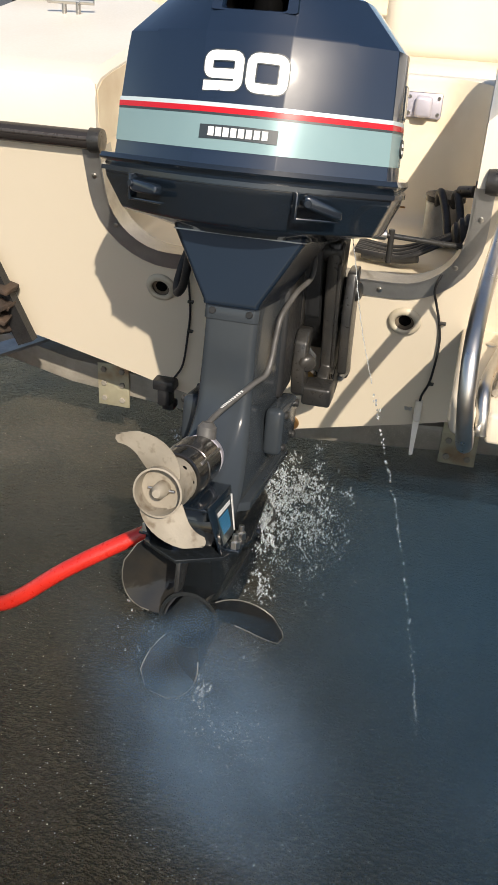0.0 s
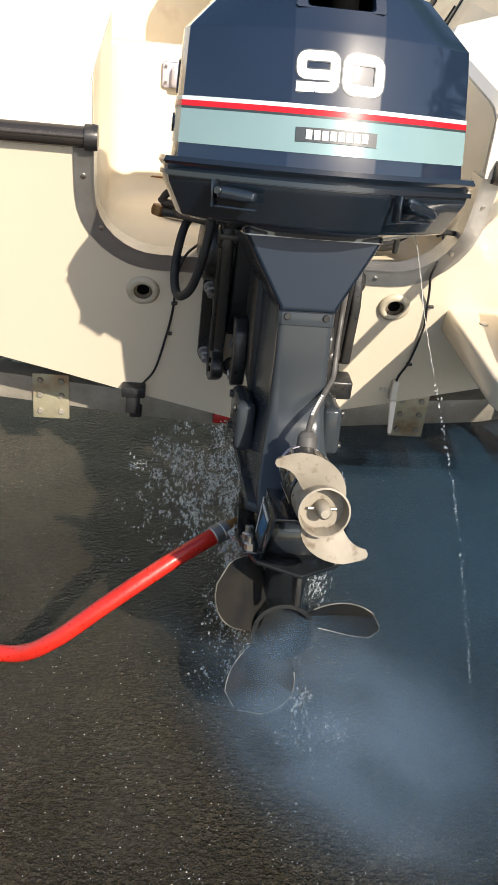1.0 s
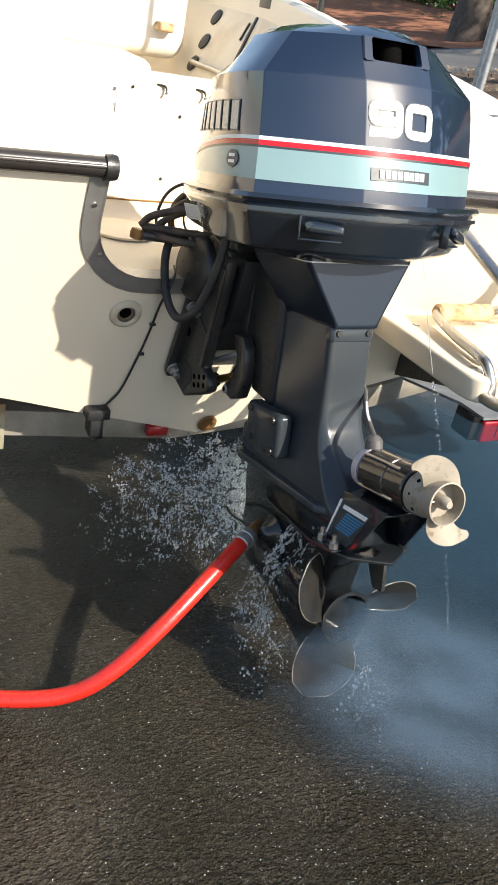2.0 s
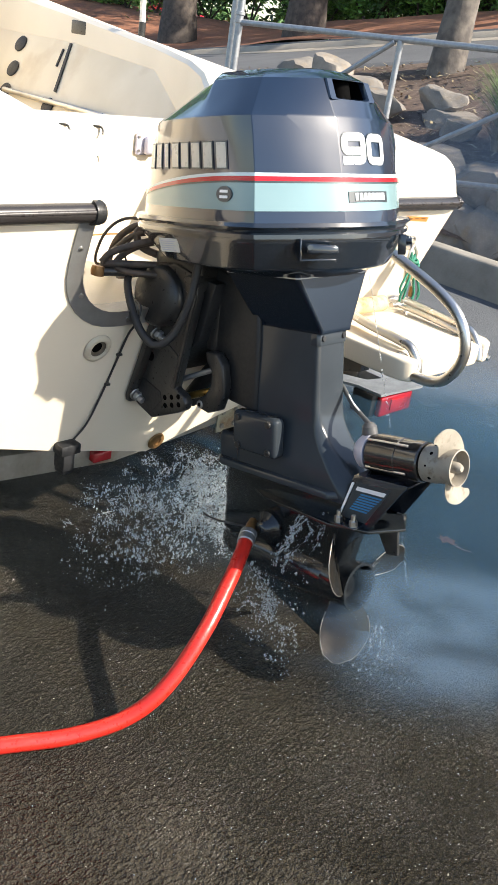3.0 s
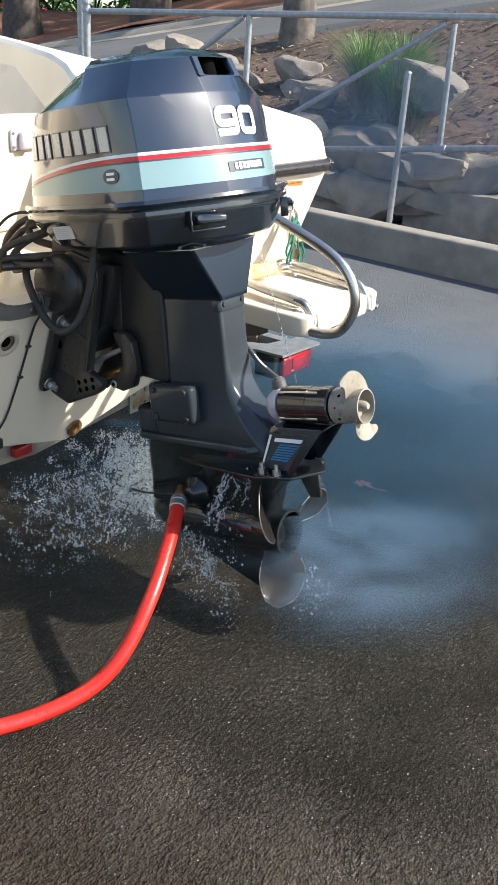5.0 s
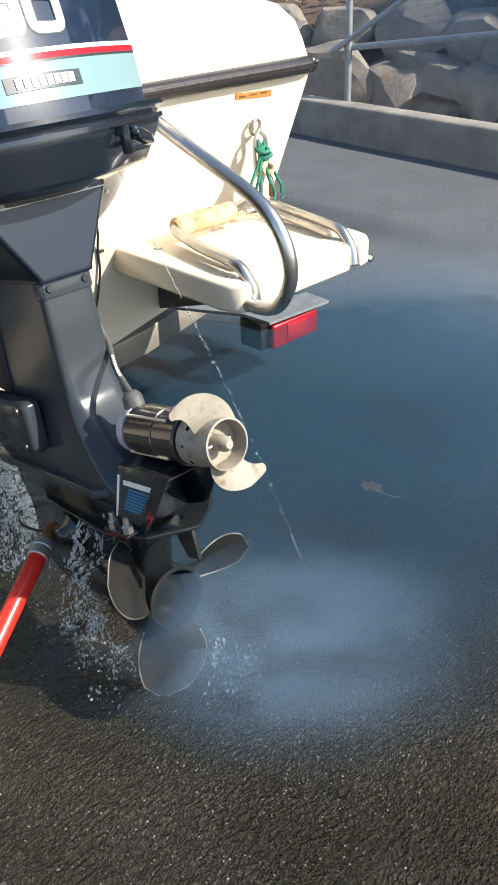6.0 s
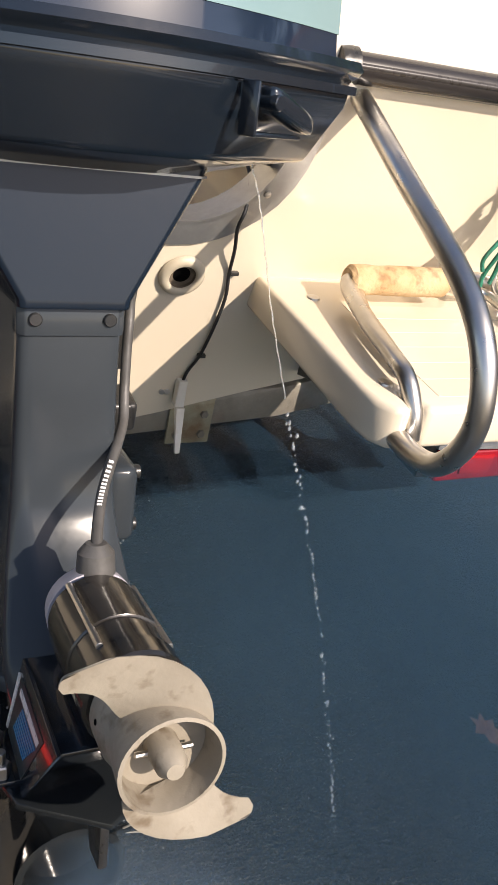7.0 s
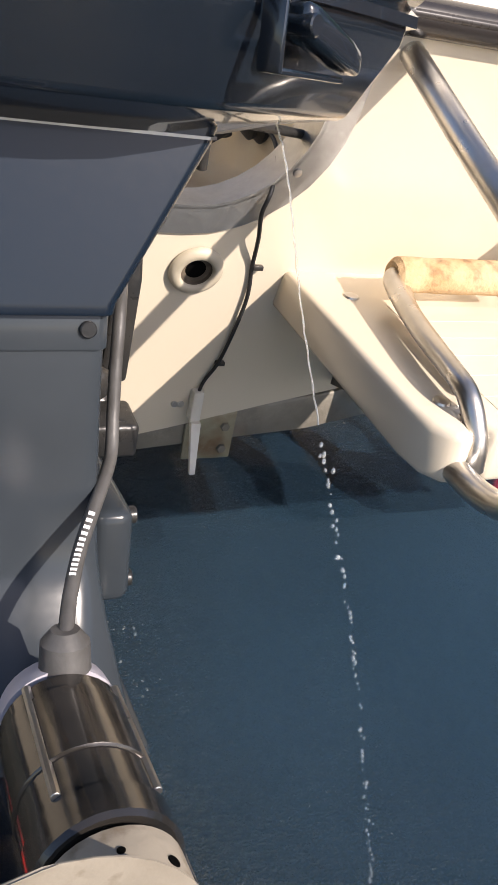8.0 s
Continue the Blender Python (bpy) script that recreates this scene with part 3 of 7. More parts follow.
for sx in (-1, 1):
    # a plain name mark of eight slanting bars, and an oval badge
    for k in range(8):
        y = 0.35 - 0.0385 * k if sx < 0 else 0.08 + 0.0385 * k
        wide = 0.0065 if k == 2 else 0.0125
        for grow, material, name in ((0.0030, DECAL_DARK, "mark_edge"), (0.0, MARK_CREAM, "mark")):
            quad = []
            for dy, z in ((-wide - grow, 0.320 - grow), (wide + grow, 0.320 - grow), (wide + grow, 0.364 + grow), (-wide - grow, 0.364 + grow)):
                p, nrm = side_point(sx, y + dy + (z - 0.342) * 0.12, z, 0.0005)
                quad.append((p, nrm))
            off = 0.0014 if material is DECAL_DARK else 0.0022
            part(name, loft([[OUT @ (p + nn * 0.0002) for p, nn in quad], [OUT @ (p + nn * off) for p, nn in quad]]), material, motor, smooth=0)
    p, nrm = side_point(sx, 0.068, 0.274, 0.0005)
    m = OUT @ frame_at(p, nrm) 
    part("badge", prism([(0.020 * math.cos(a * math.pi / 12), 0.014 * math.sin(a * math.pi / 12)) for a in range(24)], m, 0.003), DECAL_DARK, motor, "small dark oval badge")
    for dy in (-0.005, 0.005):
        part("badge_bar", prism([(-0.010, dy - 0.0025), (0.010, dy - 0.0025), (0.010, dy + 0.0025), (-0.010, dy + 0.0025)], m, 0.0042), DECAL_WHITE, motor)


def pan_ring(z, w, ya, yc, yf):
    return [OUT @ Vector((x, y, z)) for x, y in full_outline(ya, w, yc, yf)]


part("seal", loft([pan_ring(0.226, 0.228, -0.098, -0.004, 0.478), pan_ring(0.226, 0.240, -0.112, -0.016, 0.487), pan_ring(0.219, 0.243, -0.115, -0.019, 0.489), pan_ring(0.214, 0.240, -0.112, -0.016, 0.487), pan_ring(0.210, 0.236, -0.108, -0.012, 0.484), pan_ring(0.206, 0.240, -0.112, -0.016, 0.487), pan_ring(0.199, 0.240, -0.112, -0.016, 0.487)], (True, True)), BLACK_GLOSS, motor, "black ribbed cowl seal")
crisp(part("lower_pan", bevel(loft([pan_ring(0.200, 0.236, -0.108, -0.012, 0.482), pan_ring(0.188, 0.234, -0.106, -0.010, 0.478), pan_ring(0.140, 0.212, -0.088, 0.010, 0.42), pan_ring(0.137, 0.207, -0.084, 0.014, 0.415), pan_ring(0.130, 0.165, -0.060, 0.022, 0.34), pan_ring(0.120, 0.13, -0.034, 0.03, 0.26)]), 0.003), BLACK_GLOSS, motor, "glossy black lower engine cover", 25))
for sx in (-1, 1):
    a = Vector((sx * 0.138, -0.084, 0.181))
    d = Vector((sx * 0.86, 0.50, 0)).normalized()
    m = OUT @ Matrix.Translation(a) @ Matrix.Rotation(math.atan2(d.y * sx, d.x * sx), 4, "Z")
    latch = part("latch", moved(joined(box((-0.034, 0.002, -0.022), (0.034, 0.014, -0.018), 0.0015), box((-0.038, -0.002, -0.022), (-0.034, 0.014, 0.018), 0.0015)), m), BLACK_GLOSS, motor, "black cowl latch")
    part("latch_handle", moved(bevel(loft([[Vector((x, 0.0 + yy * w, 0.0 + zz * h - (0.30 if sx > 0 else 0.05) * x)) for yy, zz in ((-1, -1), (1, -1), (1, 1), (-1, 1))] for x, w, h in ((-0.026, 0.008, 0.008), (-0.016, 0.010, 0.0095), (0.020, 0.010, 0.0085), (0.036, 0.008, 0.007))]), 0.004, 3), m), BLACK_GLOSS, latch, "black moulded latch lever")
    part("latch_boss", moved(rod((-0.022, -0.012, 0.004), (-0.022, 0.006, 0.004), 0.006), m), BLACK_GLOSS, latch)


def slab(z, hw, ya, yf, chamfer=0.3, nose=0.5, wide=1.0):
    """A leg section: chamfered aft corners, widening forward, rounded nose."""
    c, hf = hw * (1 - chamfer), hw * wide
    pts = [(c, ya), (hw, ya + hw * chamfer * 0.9), (hf, yf - hw * nose), (hf * 0.85, yf - hw * nose * 0.4), (hf * 0.5, yf)]
    return [OUT @ Vector((x, y, z)) for x, y in pts + [(-x, y) for x, y in pts[::-1]]]


crisp(part("exhaust_cover", bevel(loft([slab(0.004, 0.048, -0.024, 0.165, 0.1, 0.4, 1.25), slab(0.012, 0.049, -0.024, 0.166, 0.1, 0.4, 1.25), slab(0.116, 0.110, -0.011, 0.19, 0.06, 0.2, 1.12), slab(0.140, 0.116, -0.016, 0.20, 0.06, 0.2, 1.12)]), 0.003), NAVY_DIMMED, motor, "tapered navy upper leg cover", 25))
# leg rows: height, half width, aft y, front y, chamfer, nose, widening
LEG_ROWS = [(0.006, 0.0455, -0.013, 0.160, 0.14, 0.3, 1.35), (-0.06, 0.0455, -0.014, 0.162, 0.14, 0.3, 1.35), (-0.14, 0.047, -0.016, 0.168, 0.16, 0.3, 1.35), (-0.185, 0.049, -0.024, 0.19, 0.22, 0.4, 1.3), (-0.222, 0.053, -0.047, 0.20, 0.34, 0.5, 1.25), (-0.252, 0.058, -0.078, 0.21, 0.47, 0.5, 1.15), (-0.284, 0.063, -0.112, 0.218, 0.6, 0.5, 1.08), (-0.308, 0.064, -0.132, 0.225, 0.65, 0.5, 1.0), (-0.332, 0.060, -0.140, 0.23, 0.65, 0.5, 1.0)]


def leg_ring(z):
    """A leg section at a height, by a smooth line through the rows, its corners rounded."""
    i = max(k for k in range(len(LEG_ROWS) - 1) if LEG_ROWS[k][0] >= z - 1e-9)
    rows = [LEG_ROWS[max(0, min(len(LEG_ROWS) - 1, i + k))] for k in (-1, 0, 1, 2)]
    t = (rows[1][0] - z) / (rows[1][0] - rows[2][0])
    p, a, b, q = (np.array(r[1:]) for r in rows)
    ring = slab(z, *(0.5 * (2 * a + (b - p) * t + (2 * p - 5 * a + 4 * b - q) * t * t + (3 * a - p - 3 * b + q) * t ** 3)))
    out = []
    for k, c in enumerate(ring):
        u, w = ring[k - 1], ring[(k + 1) % len(ring)]
        r0, r1 = min(0.008, (u - c).length * 0.4), min(0.008, (w - c).length * 0.4)
        s0, s1 = c + (u - c).normalized() * r0, c + (w - c).normalized() * r1
        out += [s0.lerp(c, h).lerp(c.lerp(s1, h), h) for h in (0, 0.33, 0.67, 1)]
    return out


part("leg", loft([leg_ring(0.006 - 0.338 * k / 44) for k in range(45)]), LEG_GREY, motor, "dark grey painted midsection leg", 40)
part("leg_collar", bevel(loft([slab(0.004, 0.0468, -0.0155, 0.10, 0.14), slab(-0.021, 0.0468, -0.0160, 0.10, 0.14)]), 0.0015), LEG_GREY, motor)
# Bright metal strip stands in for the highlight at the cover's joint.
part("seam_highlight", loft([slab(0.1175, 0.1120, -0.0128, 0.192, 0.06, 0.2, 1.12), slab(0.1195, 0.1120, -0.0128, 0.192, 0.06, 0.2, 1.12)]), ALU, motor, "thin bright strip for the highlight along the cover's seam", 0)
for sx in (-1, 1):
    part("leg_bolt", rod(OUT @ Vector((sx * 0.032, -0.019, -0.006)), OUT @ Vector((sx * 0.032, -0.006, -0.006)), 0.0058), SWIVEL, motor)
    m = OUT @ Matrix.Translation((sx * 0.078, 0.118, -0.224))
    cover = part("side_cover", moved(bevel(box((-0.018, -0.065, -0.046), (0.018, 0.065, 0.044), 0.012, 3), 0.002), m), LEG_GREY, motor, "grey bolted mount cover")
    for dy in (-0.045, 0.045):
        for dz in (-0.032, 0.030):
            part("cover_bolt", moved(rod((sx * 0.014, dy, dz), (sx * 0.023, dy, dz), 0.0075), m), BRACKET, cover)
part("front_block", moved(box((-0.06, 0.19, -0.325), (0.06, 0.262, -0.25), 0.012, 3), OUT), LEG_GREY, motor)
part("splash_flange", bevel(loft([slab(-0.308, 0.079, -0.118, 0.268, 0.6), slab(-0.324, 0.081, -0.122, 0.272, 0.6)]), 0.004), LEG_GREY, motor)
part("gearcase_neck", loft([slab(-0.322, 0.058, -0.130, 0.25), slab(-0.37, 0.052, -0.15, 0.262), slab(-0.43, 0.036, -0.10, 0.272), slab(-0.50, 0.034, -0.08, 0.28)]), WET_BLACK, motor, "wet black gearcase", 60)
part("cavitation_plate", bevel(prism([(0.03, 0.20), (0.075, 0.10), (0.092, -0.095), (0.068, -0.178), (0.0, -0.222), (-0.068, -0.178), (-0.092, -0.095), (-0.075, 0.10), (-0.03, 0.20)], OUT @ Matrix.Translation((0, 0, -0.374)), 0.007), 0.002), WET_BLACK, motor, "thin black plate above the propeller")
part("gearcase", turned([(0.004, -0.30), (0.022, -0.285), (0.040, -0.25), (0.052, -0.20), (0.057, -0.13), (0.057, 0.0), (0.052, 0.05)], OUT @ frame_at((0, 0, -0.535), (0, -1, 0)), 28), WET_BLACK, motor, "wet black gearcase torpedo", 60)
sk = OUT @ Matrix(((0, 0, 1, -0.004), (1, 0, 0, 0), (0, 1, 0, 0), (0, 0, 0, 1)))
part("skeg", prism([(0.262, -0.565), (0.20, -0.61), (-0.035, -0.705), (-0.075, -0.708), (-0.05, -0.66), (-0.03, -0.57), (0.05, -0.54)], sk, 0.008, 0.003), WET_BLACK, motor, "black skeg fin")
part("trim_tab", prism([(-0.145, -0.372), (-0.205, -0.372), (-0.208, -0.432), (-0.180, -0.436)], sk, 0.009, 0.003), BRACKET, motor)

# propeller
prop = part("propeller_hub", turned([(0.050, -0.02), (0.054, 0.0), (0.052, 0.045), (0.055, 0.066), (0.048, 0.067), (0.042, 0.03)], OUT @ frame_at((0, -0.05, -0.535), (0, -1, 0)), 32), WET_BLACK, motor, "black propeller with three blades")


AFT = Matrix(((1, 0, 0, 0), (0, 0, -1, 0), (0, 1, 0, 0), (0, 0, 0, 1)))


def prop_blade(r0, r1, chord, pitch, rake_y, thick, m, skew=0.0, n=9):
    rings = []
    for i in range(n):
        k = i / (n - 1)
        r = r0 + (r1 - r0) * k
        c = chord * (0.55 + 1.1 * k - 1.25 * k ** 3.2) * (1.0 if k < 1 else 0.25) + 0.004
        a = radians(pitch) * (1.25 - 0.55 * k)
        ring = []
        for s, t in ((-1, 0), (-0.6, 0.7), (0, 1), (0.6, 0.7), (1, 0), (0.6, -0.7), (0, -1), (-0.6, -0.7)):
            u, w = s * c * 0.5, t * thick * (1 - 0.6 * k)
            ang = (u * math.cos(a) - w * math.sin(a)) / max(r, 0.03) + skew * k * k
            y = u * math.sin(a) + w * math.cos(a) + rake_y * k
            ring.append(m @ Vector((r * math.sin(ang), r * math.cos(ang), y)))
        rings.append(ring)
    return loft(rings)


def blade_rim(r0, r1, chord, pitch, rake_y, m, skew, n=14):
    """The edge of a blade from its root, round the tip and back."""
    lead, trail = [], []
    for i in range(n):
        k = i / (n - 1)
        r = r0 + (r1 - r0) * k
        c = chord * (0.55 + 1.1 * k - 1.25 * k ** 3.2) * (1.0 if k < 1 else 0.25) + 0.004
        a = radians(pitch) * (1.25 - 0.55 * k)
        for s_, out in ((-1, lead), (1, trail)):
            u = s_ * c * 0.5
            ang = u * math.cos(a) / max(r, 0.03) + skew * k * k
            out.append(m @ Vector((r * math.sin(ang), r * math.cos(ang), u * math.sin(a) + rake_y * k)))
    return lead[3:] + trail[:2:-1]


# Black disc closes the hub; the outlet's shade is in its colour.
part("exhaust_outlet", turned([(0.0415, 0.028), (0.002, 0.0265)], OUT @ frame_at((0, -0.05, -0.535), (0, -1, 0)), 24), VOID_SHADE, prop, "near-black disc for the shade inside the hub's exhaust outlet", 0)
for k in range(3):
    m = OUT @ Matrix.Translation((0, -0.088, -0.541)) @ AFT @ Matrix.Rotation(radians(170 + 120 * k), 4, "Z")
    part("blade", prop_blade(0.045, 0.168, 0.118, -32, 0.024, 0.0042, m, 0.25, 14), PROP_BLACK, prop, "", 60)
    part("rim_highlight", tube(blade_rim(0.045, 0.168, 0.118, -32, 0.024, m, 0.25), 0.0011, 6, 0), RIM_BRIGHT, prop, "worn rim of a blade, drawn bright as its edge highlight", 60)

# clamp brackets, swivel bracket and rams
side_view = lambda x: Matrix(((0, 0, 1, x), (1, 0, 0, 0), (0, 1, 0, 0), (0, 0, 0, 1)))
for sx in (-1, 1):
    xo = 0.009 + sx * 0.132
    wing = [(rake(0.465) - 0.004, 0.468), (0.012, 0.455), (-0.035, 0.444), (-0.120, 0.490), (-0.142, 0.506), (-0.146, 0.524), (-0.134, 0.538), (-0.104, 0.545), (-0.118, 0.636), (-0.138, 0.770), (-0.130, 0.812), (-0.06, 0.822), (-0.01, 0.800), (rake(0.73) - 0.004, 0.72)]
    arm = part("clamp_bracket", prism(wing, side_view(min(xo, xo - sx * 0.026)), 0.026, 0.006, 3), BRACKET, motor, "black cast clamp bracket")
    fl = [(-0.022, 0.462), (0.030, 0.462), (0.036, 0.48), (0.036, 0.68), (0.026, 0.70), (-0.022, 0.70)]
    rings = [[Vector((0.009 + sx * (0.118 + x), rake(z) - 0.004 - t, z)) for x, z in fl] for t in (0, 0.018)]
    part("clamp_flange", bevel(loft(rings), 0.004), BRACKET, arm)
    for z in (0.655, 0.486):
        p = Vector((0.009 + sx * 0.138, rake(z) - 0.020, z))
        part("mount_bolt", rod(p, p + Vector((0, -0.030, -0.009)), 0.008, 12), ALU, arm)
        part("bolt_nut", rod(p + Vector((0, -0.006, -0.002)), p + Vector((0, -0.018, -0.005)), 0.0125, 6), ALU, arm)
        part("washer", rod(p + Vector((0, 0.002, 0)), p + Vector((0, -0.005, -0.001)), 0.0155), ALU, arm)
    # Raised black plate paints the shade of a bolt pocket; nothing is recessed.
    part("pocket_shade", prism([(0.030, 0.468), (-0.030, 0.452), (-0.066, 0.500), (-0.060, 0.520), (0.022, 0.535)], side_view(min(xo, xo + sx * 0.0012)), 0.0012), SWIVEL, arm, "", 0)
    for r_ in range(2):
        for c_ in range(3):
            y, z = -0.080 - 0.022 * c_ + 0.004 * r_, 0.494 + 0.0095 * c_ + 0.018 * r_
            part("pin_hole", rod((xo - sx * 0.002, y, z), (xo + sx * 0.0008, y, z), 0.0062), VOID_SHADE, arm)
    part("arm_rib", moved(box((-0.003, -0.050, -0.004), (0.003, 0.050, 0.004), 0.002), Matrix.Translation((xo, -0.060, 0.640)) @ Matrix.Rotation(radians(24), 4, "X")), BRACKET, arm)
    part("arm_rib", moved(box((-0.004, -0.006, -0.115), (0.004, 0.006, 0.115), 0.003), Matrix.Translation((xo, -0.117, 0.660)) @ Matrix.Rotation(radians(8), 4, "X")), BRACKET, arm)
    part("arm_eye", rod((xo - sx * 0.002, -0.012, 0.592), (xo + sx * 0.001, -0.012, 0.592), 0.012), VOID_SHADE, arm)
    ear = [(-0.150, 0.646), (-0.185, 0.652), (-0.208, 0.632), (-0.224, 0.575), (-0.213, 0.526), (-0.182, 0.508), (-0.148, 0.510), (-0.146, 0.528), (-0.166, 0.548), (-0.180, 0.575), (-0.176, 0.606), (-0.156, 0.626)]
    x0 = 0.009 + sx * 0.096
    pad = part("thrust_ear", prism(ear, side_view(min(x0, x0 - sx * 0.026)), 0.026, 0.005, 3), BRACKET, motor, "black curved thrust arm")
    part("pivot_pin", rod((x0 - sx * 0.004, -0.156, 0.520), (x0 + sx * 0.003, -0.156, 0.520), 0.0095), ALU, pad)
    part("pivot_eye", rod((x0, -0.156, 0.520), (x0 + sx * 0.0036, -0.156, 0.520), 0.0050), VOID_SHADE, pad)
    ram = part("trim_ram", rod((0.009 + sx * 0.086, -0.02, 0.470), (0.009 + sx * 0.086, -0.085, 0.507), 0.017), SWIVEL, motor)
    part("ram_piston", rod((0.009 + sx * 0.086, -0.080, 0.504), (0.009 + sx * 0.086, -0.182, 0.563), 0.0085), BRASS, ram, "brass-coloured ram piston")
    part("guide_rod", rod((0.009 + sx * 0.088, -0.08, 0.552), (0.009 + sx * 0.088, -0.178, 0.612), 0.0062), GALV, motor)
part("tilt_tube", rod((-0.128, -0.115, 0.790), (0.146, -0.115, 0.790), 0.020), BRACKET, motor)
block = [(-0.095, 0.825), (-0.106, 0.753), (-0.127, 0.638), (-0.195, 0.640), (-0.214, 0.548), (-0.300, 0.552), (-0.275, 0.72), (-0.255, 0.825)]
part("swivel_bracket", prism(block, side_view(0.009 - 0.070), 0.140, 0.008, 3), SWIVEL, motor, "black swivel bracket", 40)
# Black block added to keep the gap between the clamp wings dark.
part("gap_filler", prism([(0.012, 0.56), (-0.05, 0.56), (-0.09, 0.62), (-0.13, 0.66), (-0.16, 0.80), (0.02, 0.80)], side_view(0.009 - 0.100), 0.200, 0.004), SWIVEL, motor, "black filler block that darkens the gap between the brackets", 40)
part("swivel_plate", prism([(-0.108, 0.758), (-0.128, 0.640), (-0.160, 0.642), (-0.150, 0.775)], side_view(0.009 - 0.0715), 0.143, 0.003), BRACKET, motor)
part("tilt_ram", rod((0.009, -0.02, 0.46), (0.009, -0.15, 0.66), 0.022), SWIVEL, motor)
part("tilt_hood", moved(box((-0.118, -0.130, 0.795), (0.136, 0.020, 0.838), 0.018, 4), Matrix.Identity(4)), BRACKET, motor, "dusty black hood over the tilt tube")
part("swivel_bulge", turned([(0.02, 0.068), (0.058, 0.066), (0.068, 0.056), (0.070, 0.0)], frame_at((-0.088, -0.028, 0.738), (-1, -0.12, 0.1)), 28), BRACKET, motor, "dusty round tilt motor end", 60)

# cables and fuel lines between the motor and the well
for pts, r in (
    ([(-0.235, 0.045, 0.80), (-0.20, 0.02, 0.803), (-0.115, -0.03, 0.807)], 0.010),
    ([(-0.24, 0.045, 0.802), (-0.215, 0.03, 0.83), (-0.12, -0.02, 0.868)], 0.010),
    ([(-0.07, 0.04, 0.875), (-0.115, 0.09, 0.865), (-0.13, 0.14, 0.82), (-0.10, 0.20, 0.75), (-0.02, 0.28, 0.72)], 0.010),
    ([(-0.09, 0.02, 0.865), (-0.135, 0.07, 0.85), (-0.155, 0.12, 0.80), (-0.12, 0.20, 0.74), (0.0, 0.30, 0.715)], 0.008),
    ([(-0.07, 0.05, 0.875), (-0.12, 0.12, 0.875), (-0.150, 0.16, 0.83), (-0.13, 0.21, 0.75), (0.02, 0.32, 0.715)], 0.0045),
    ([(-0.11, 0.0, 0.855), (-0.16, 0.03, 0.835), (-0.20, 0.035, 0.812), (-0.21, 0.03, 0.795), (-0.19, 0.0, 0.788), (-0.10, -0.06, 0.79)], 0.009),
    
    ([(-0.08, -0.03, 0.82), (-0.13, 0.0, 0.79), (-0.15, 0.05, 0.765), (-0.10, 0.16, 0.73), (0.05, 0.25, 0.715)], 0.007),
    ([(-0.09, 0.03, 0.875), (-0.125, 0.07, 0.86), (-0.13, 0.05, 0.83), (-0.10, 0.01, 0.815)], 0.011),
    ([(-0.08, 0.05, 0.87), (-0.11, 0.11, 0.83), (-0.10, 0.14, 0.78), (-0.05, 0.16, 0.73)], 0.003),
):
    part("cable", tube(pts, r * 0.78), DUSTY, motor, "dusty black rubber engine cable", 60)
part("hose_loop", tube([(-0.160, 0.030, 0.800), (-0.188, 0.015, 0.765), (-0.203, -0.030, 0.712), (-0.204, -0.075, 0.672), (-0.193, -0.108, 0.660), (-0.171, -0.134, 0.692), (-0.152, -0.150, 0.770), (-0.136, -0.150, 0.875)], 0.0088, 12), RUBBER, motor, "black rubber hose looped round the tilt motor", 60)
part("loop_clip", rod((-0.150, 0.012, 0.664), (-0.178, 0.006, 0.660), 0.010, 12), ALU, motor)
part("link_rod", rod((-0.118, -0.008, 0.786), (-0.235, 0.046, 0.782), 0.0105), BRACKET, motor, "black steering link rod")
part("link_eye", turned([(0.006, -0.012), (0.014, -0.010), (0.016, 0.0), (0.014, 0.010), (0.006, 0.012)], frame_at((-0.243, 0.050, 0.782), (0.2, 0.1, 1)), 18), BRONZE, motor, "worn ball joint of the link", 60)
# castings of the trim unit on the far side
part("trim_panel", prism([(-0.030, 0.500), (-0.098, 0.530), (-0.112, 0.660), (-0.086, 0.742), (-0.030, 0.742)], side_view(0.150), 0.020, 0.005, 3), BRACKET, motor, "flat black casting of the trim unit")
part("trim_boss", turned([(0.020, 0.0), (0.020, 0.014), (0.015, 0.019), (0.008, 0.021)], frame_at((0.160, -0.066, 0.700), (1, -0.2, 0)), 20), BRACKET, motor, "round pivot boss", 60)
part("trim_knob", turned([(0.008, 0.0), (0.017, 0.004), (0.018, 0.016), (0.012, 0.022)], frame_at((0.100, -0.196, 0.592), (0.5, -0.85, 0)), 20), BRACKET, motor, "tarnished pivot cap", 60)
part("trim_block", box((0.100, -0.205, 0.500), (0.158, -0.150, 0.540), 0.006, 3), BRACKET, motor)
lab = OUT @ Matrix.Translation((-0.2215, 0.235, 0.172)) @ Matrix.Rotation(radians(-81), 4, "Z") @ Matrix.Rotation(radians(18), 4, "X")
paper = part("warning_label", moved(box((-0.024, -0.0015, -0.014), (0.024, 0.0, 0.014), 0), lab), WHITE_PLASTIC, motor, "small white paper warning label")
for k in range(5):
    part("label_line", moved(box((-0.020, -0.0022, -0.010 + 0.0045 * k), (0.016 - 0.004 * (k % 2), -0.0016, -0.0088 + 0.0045 * k), 0), lab), LILAC, paper, smooth=0)
part("steering_rod", rod((0.10, -0.135, 0.842), (0.37, -0.02, 0.80), 0.0052), BRACKET, motor, "thin dark steering rod")
part("rod_nut", rod((0.13, -0.122, 0.837), (0.165, -0.107, 0.832), 0.014, 6), BRASS, motor)
part("rod_fitting", rod((0.165, -0.107, 0.832), (0.215, -0.086, 0.824), 0.0105), STEEL, motor)
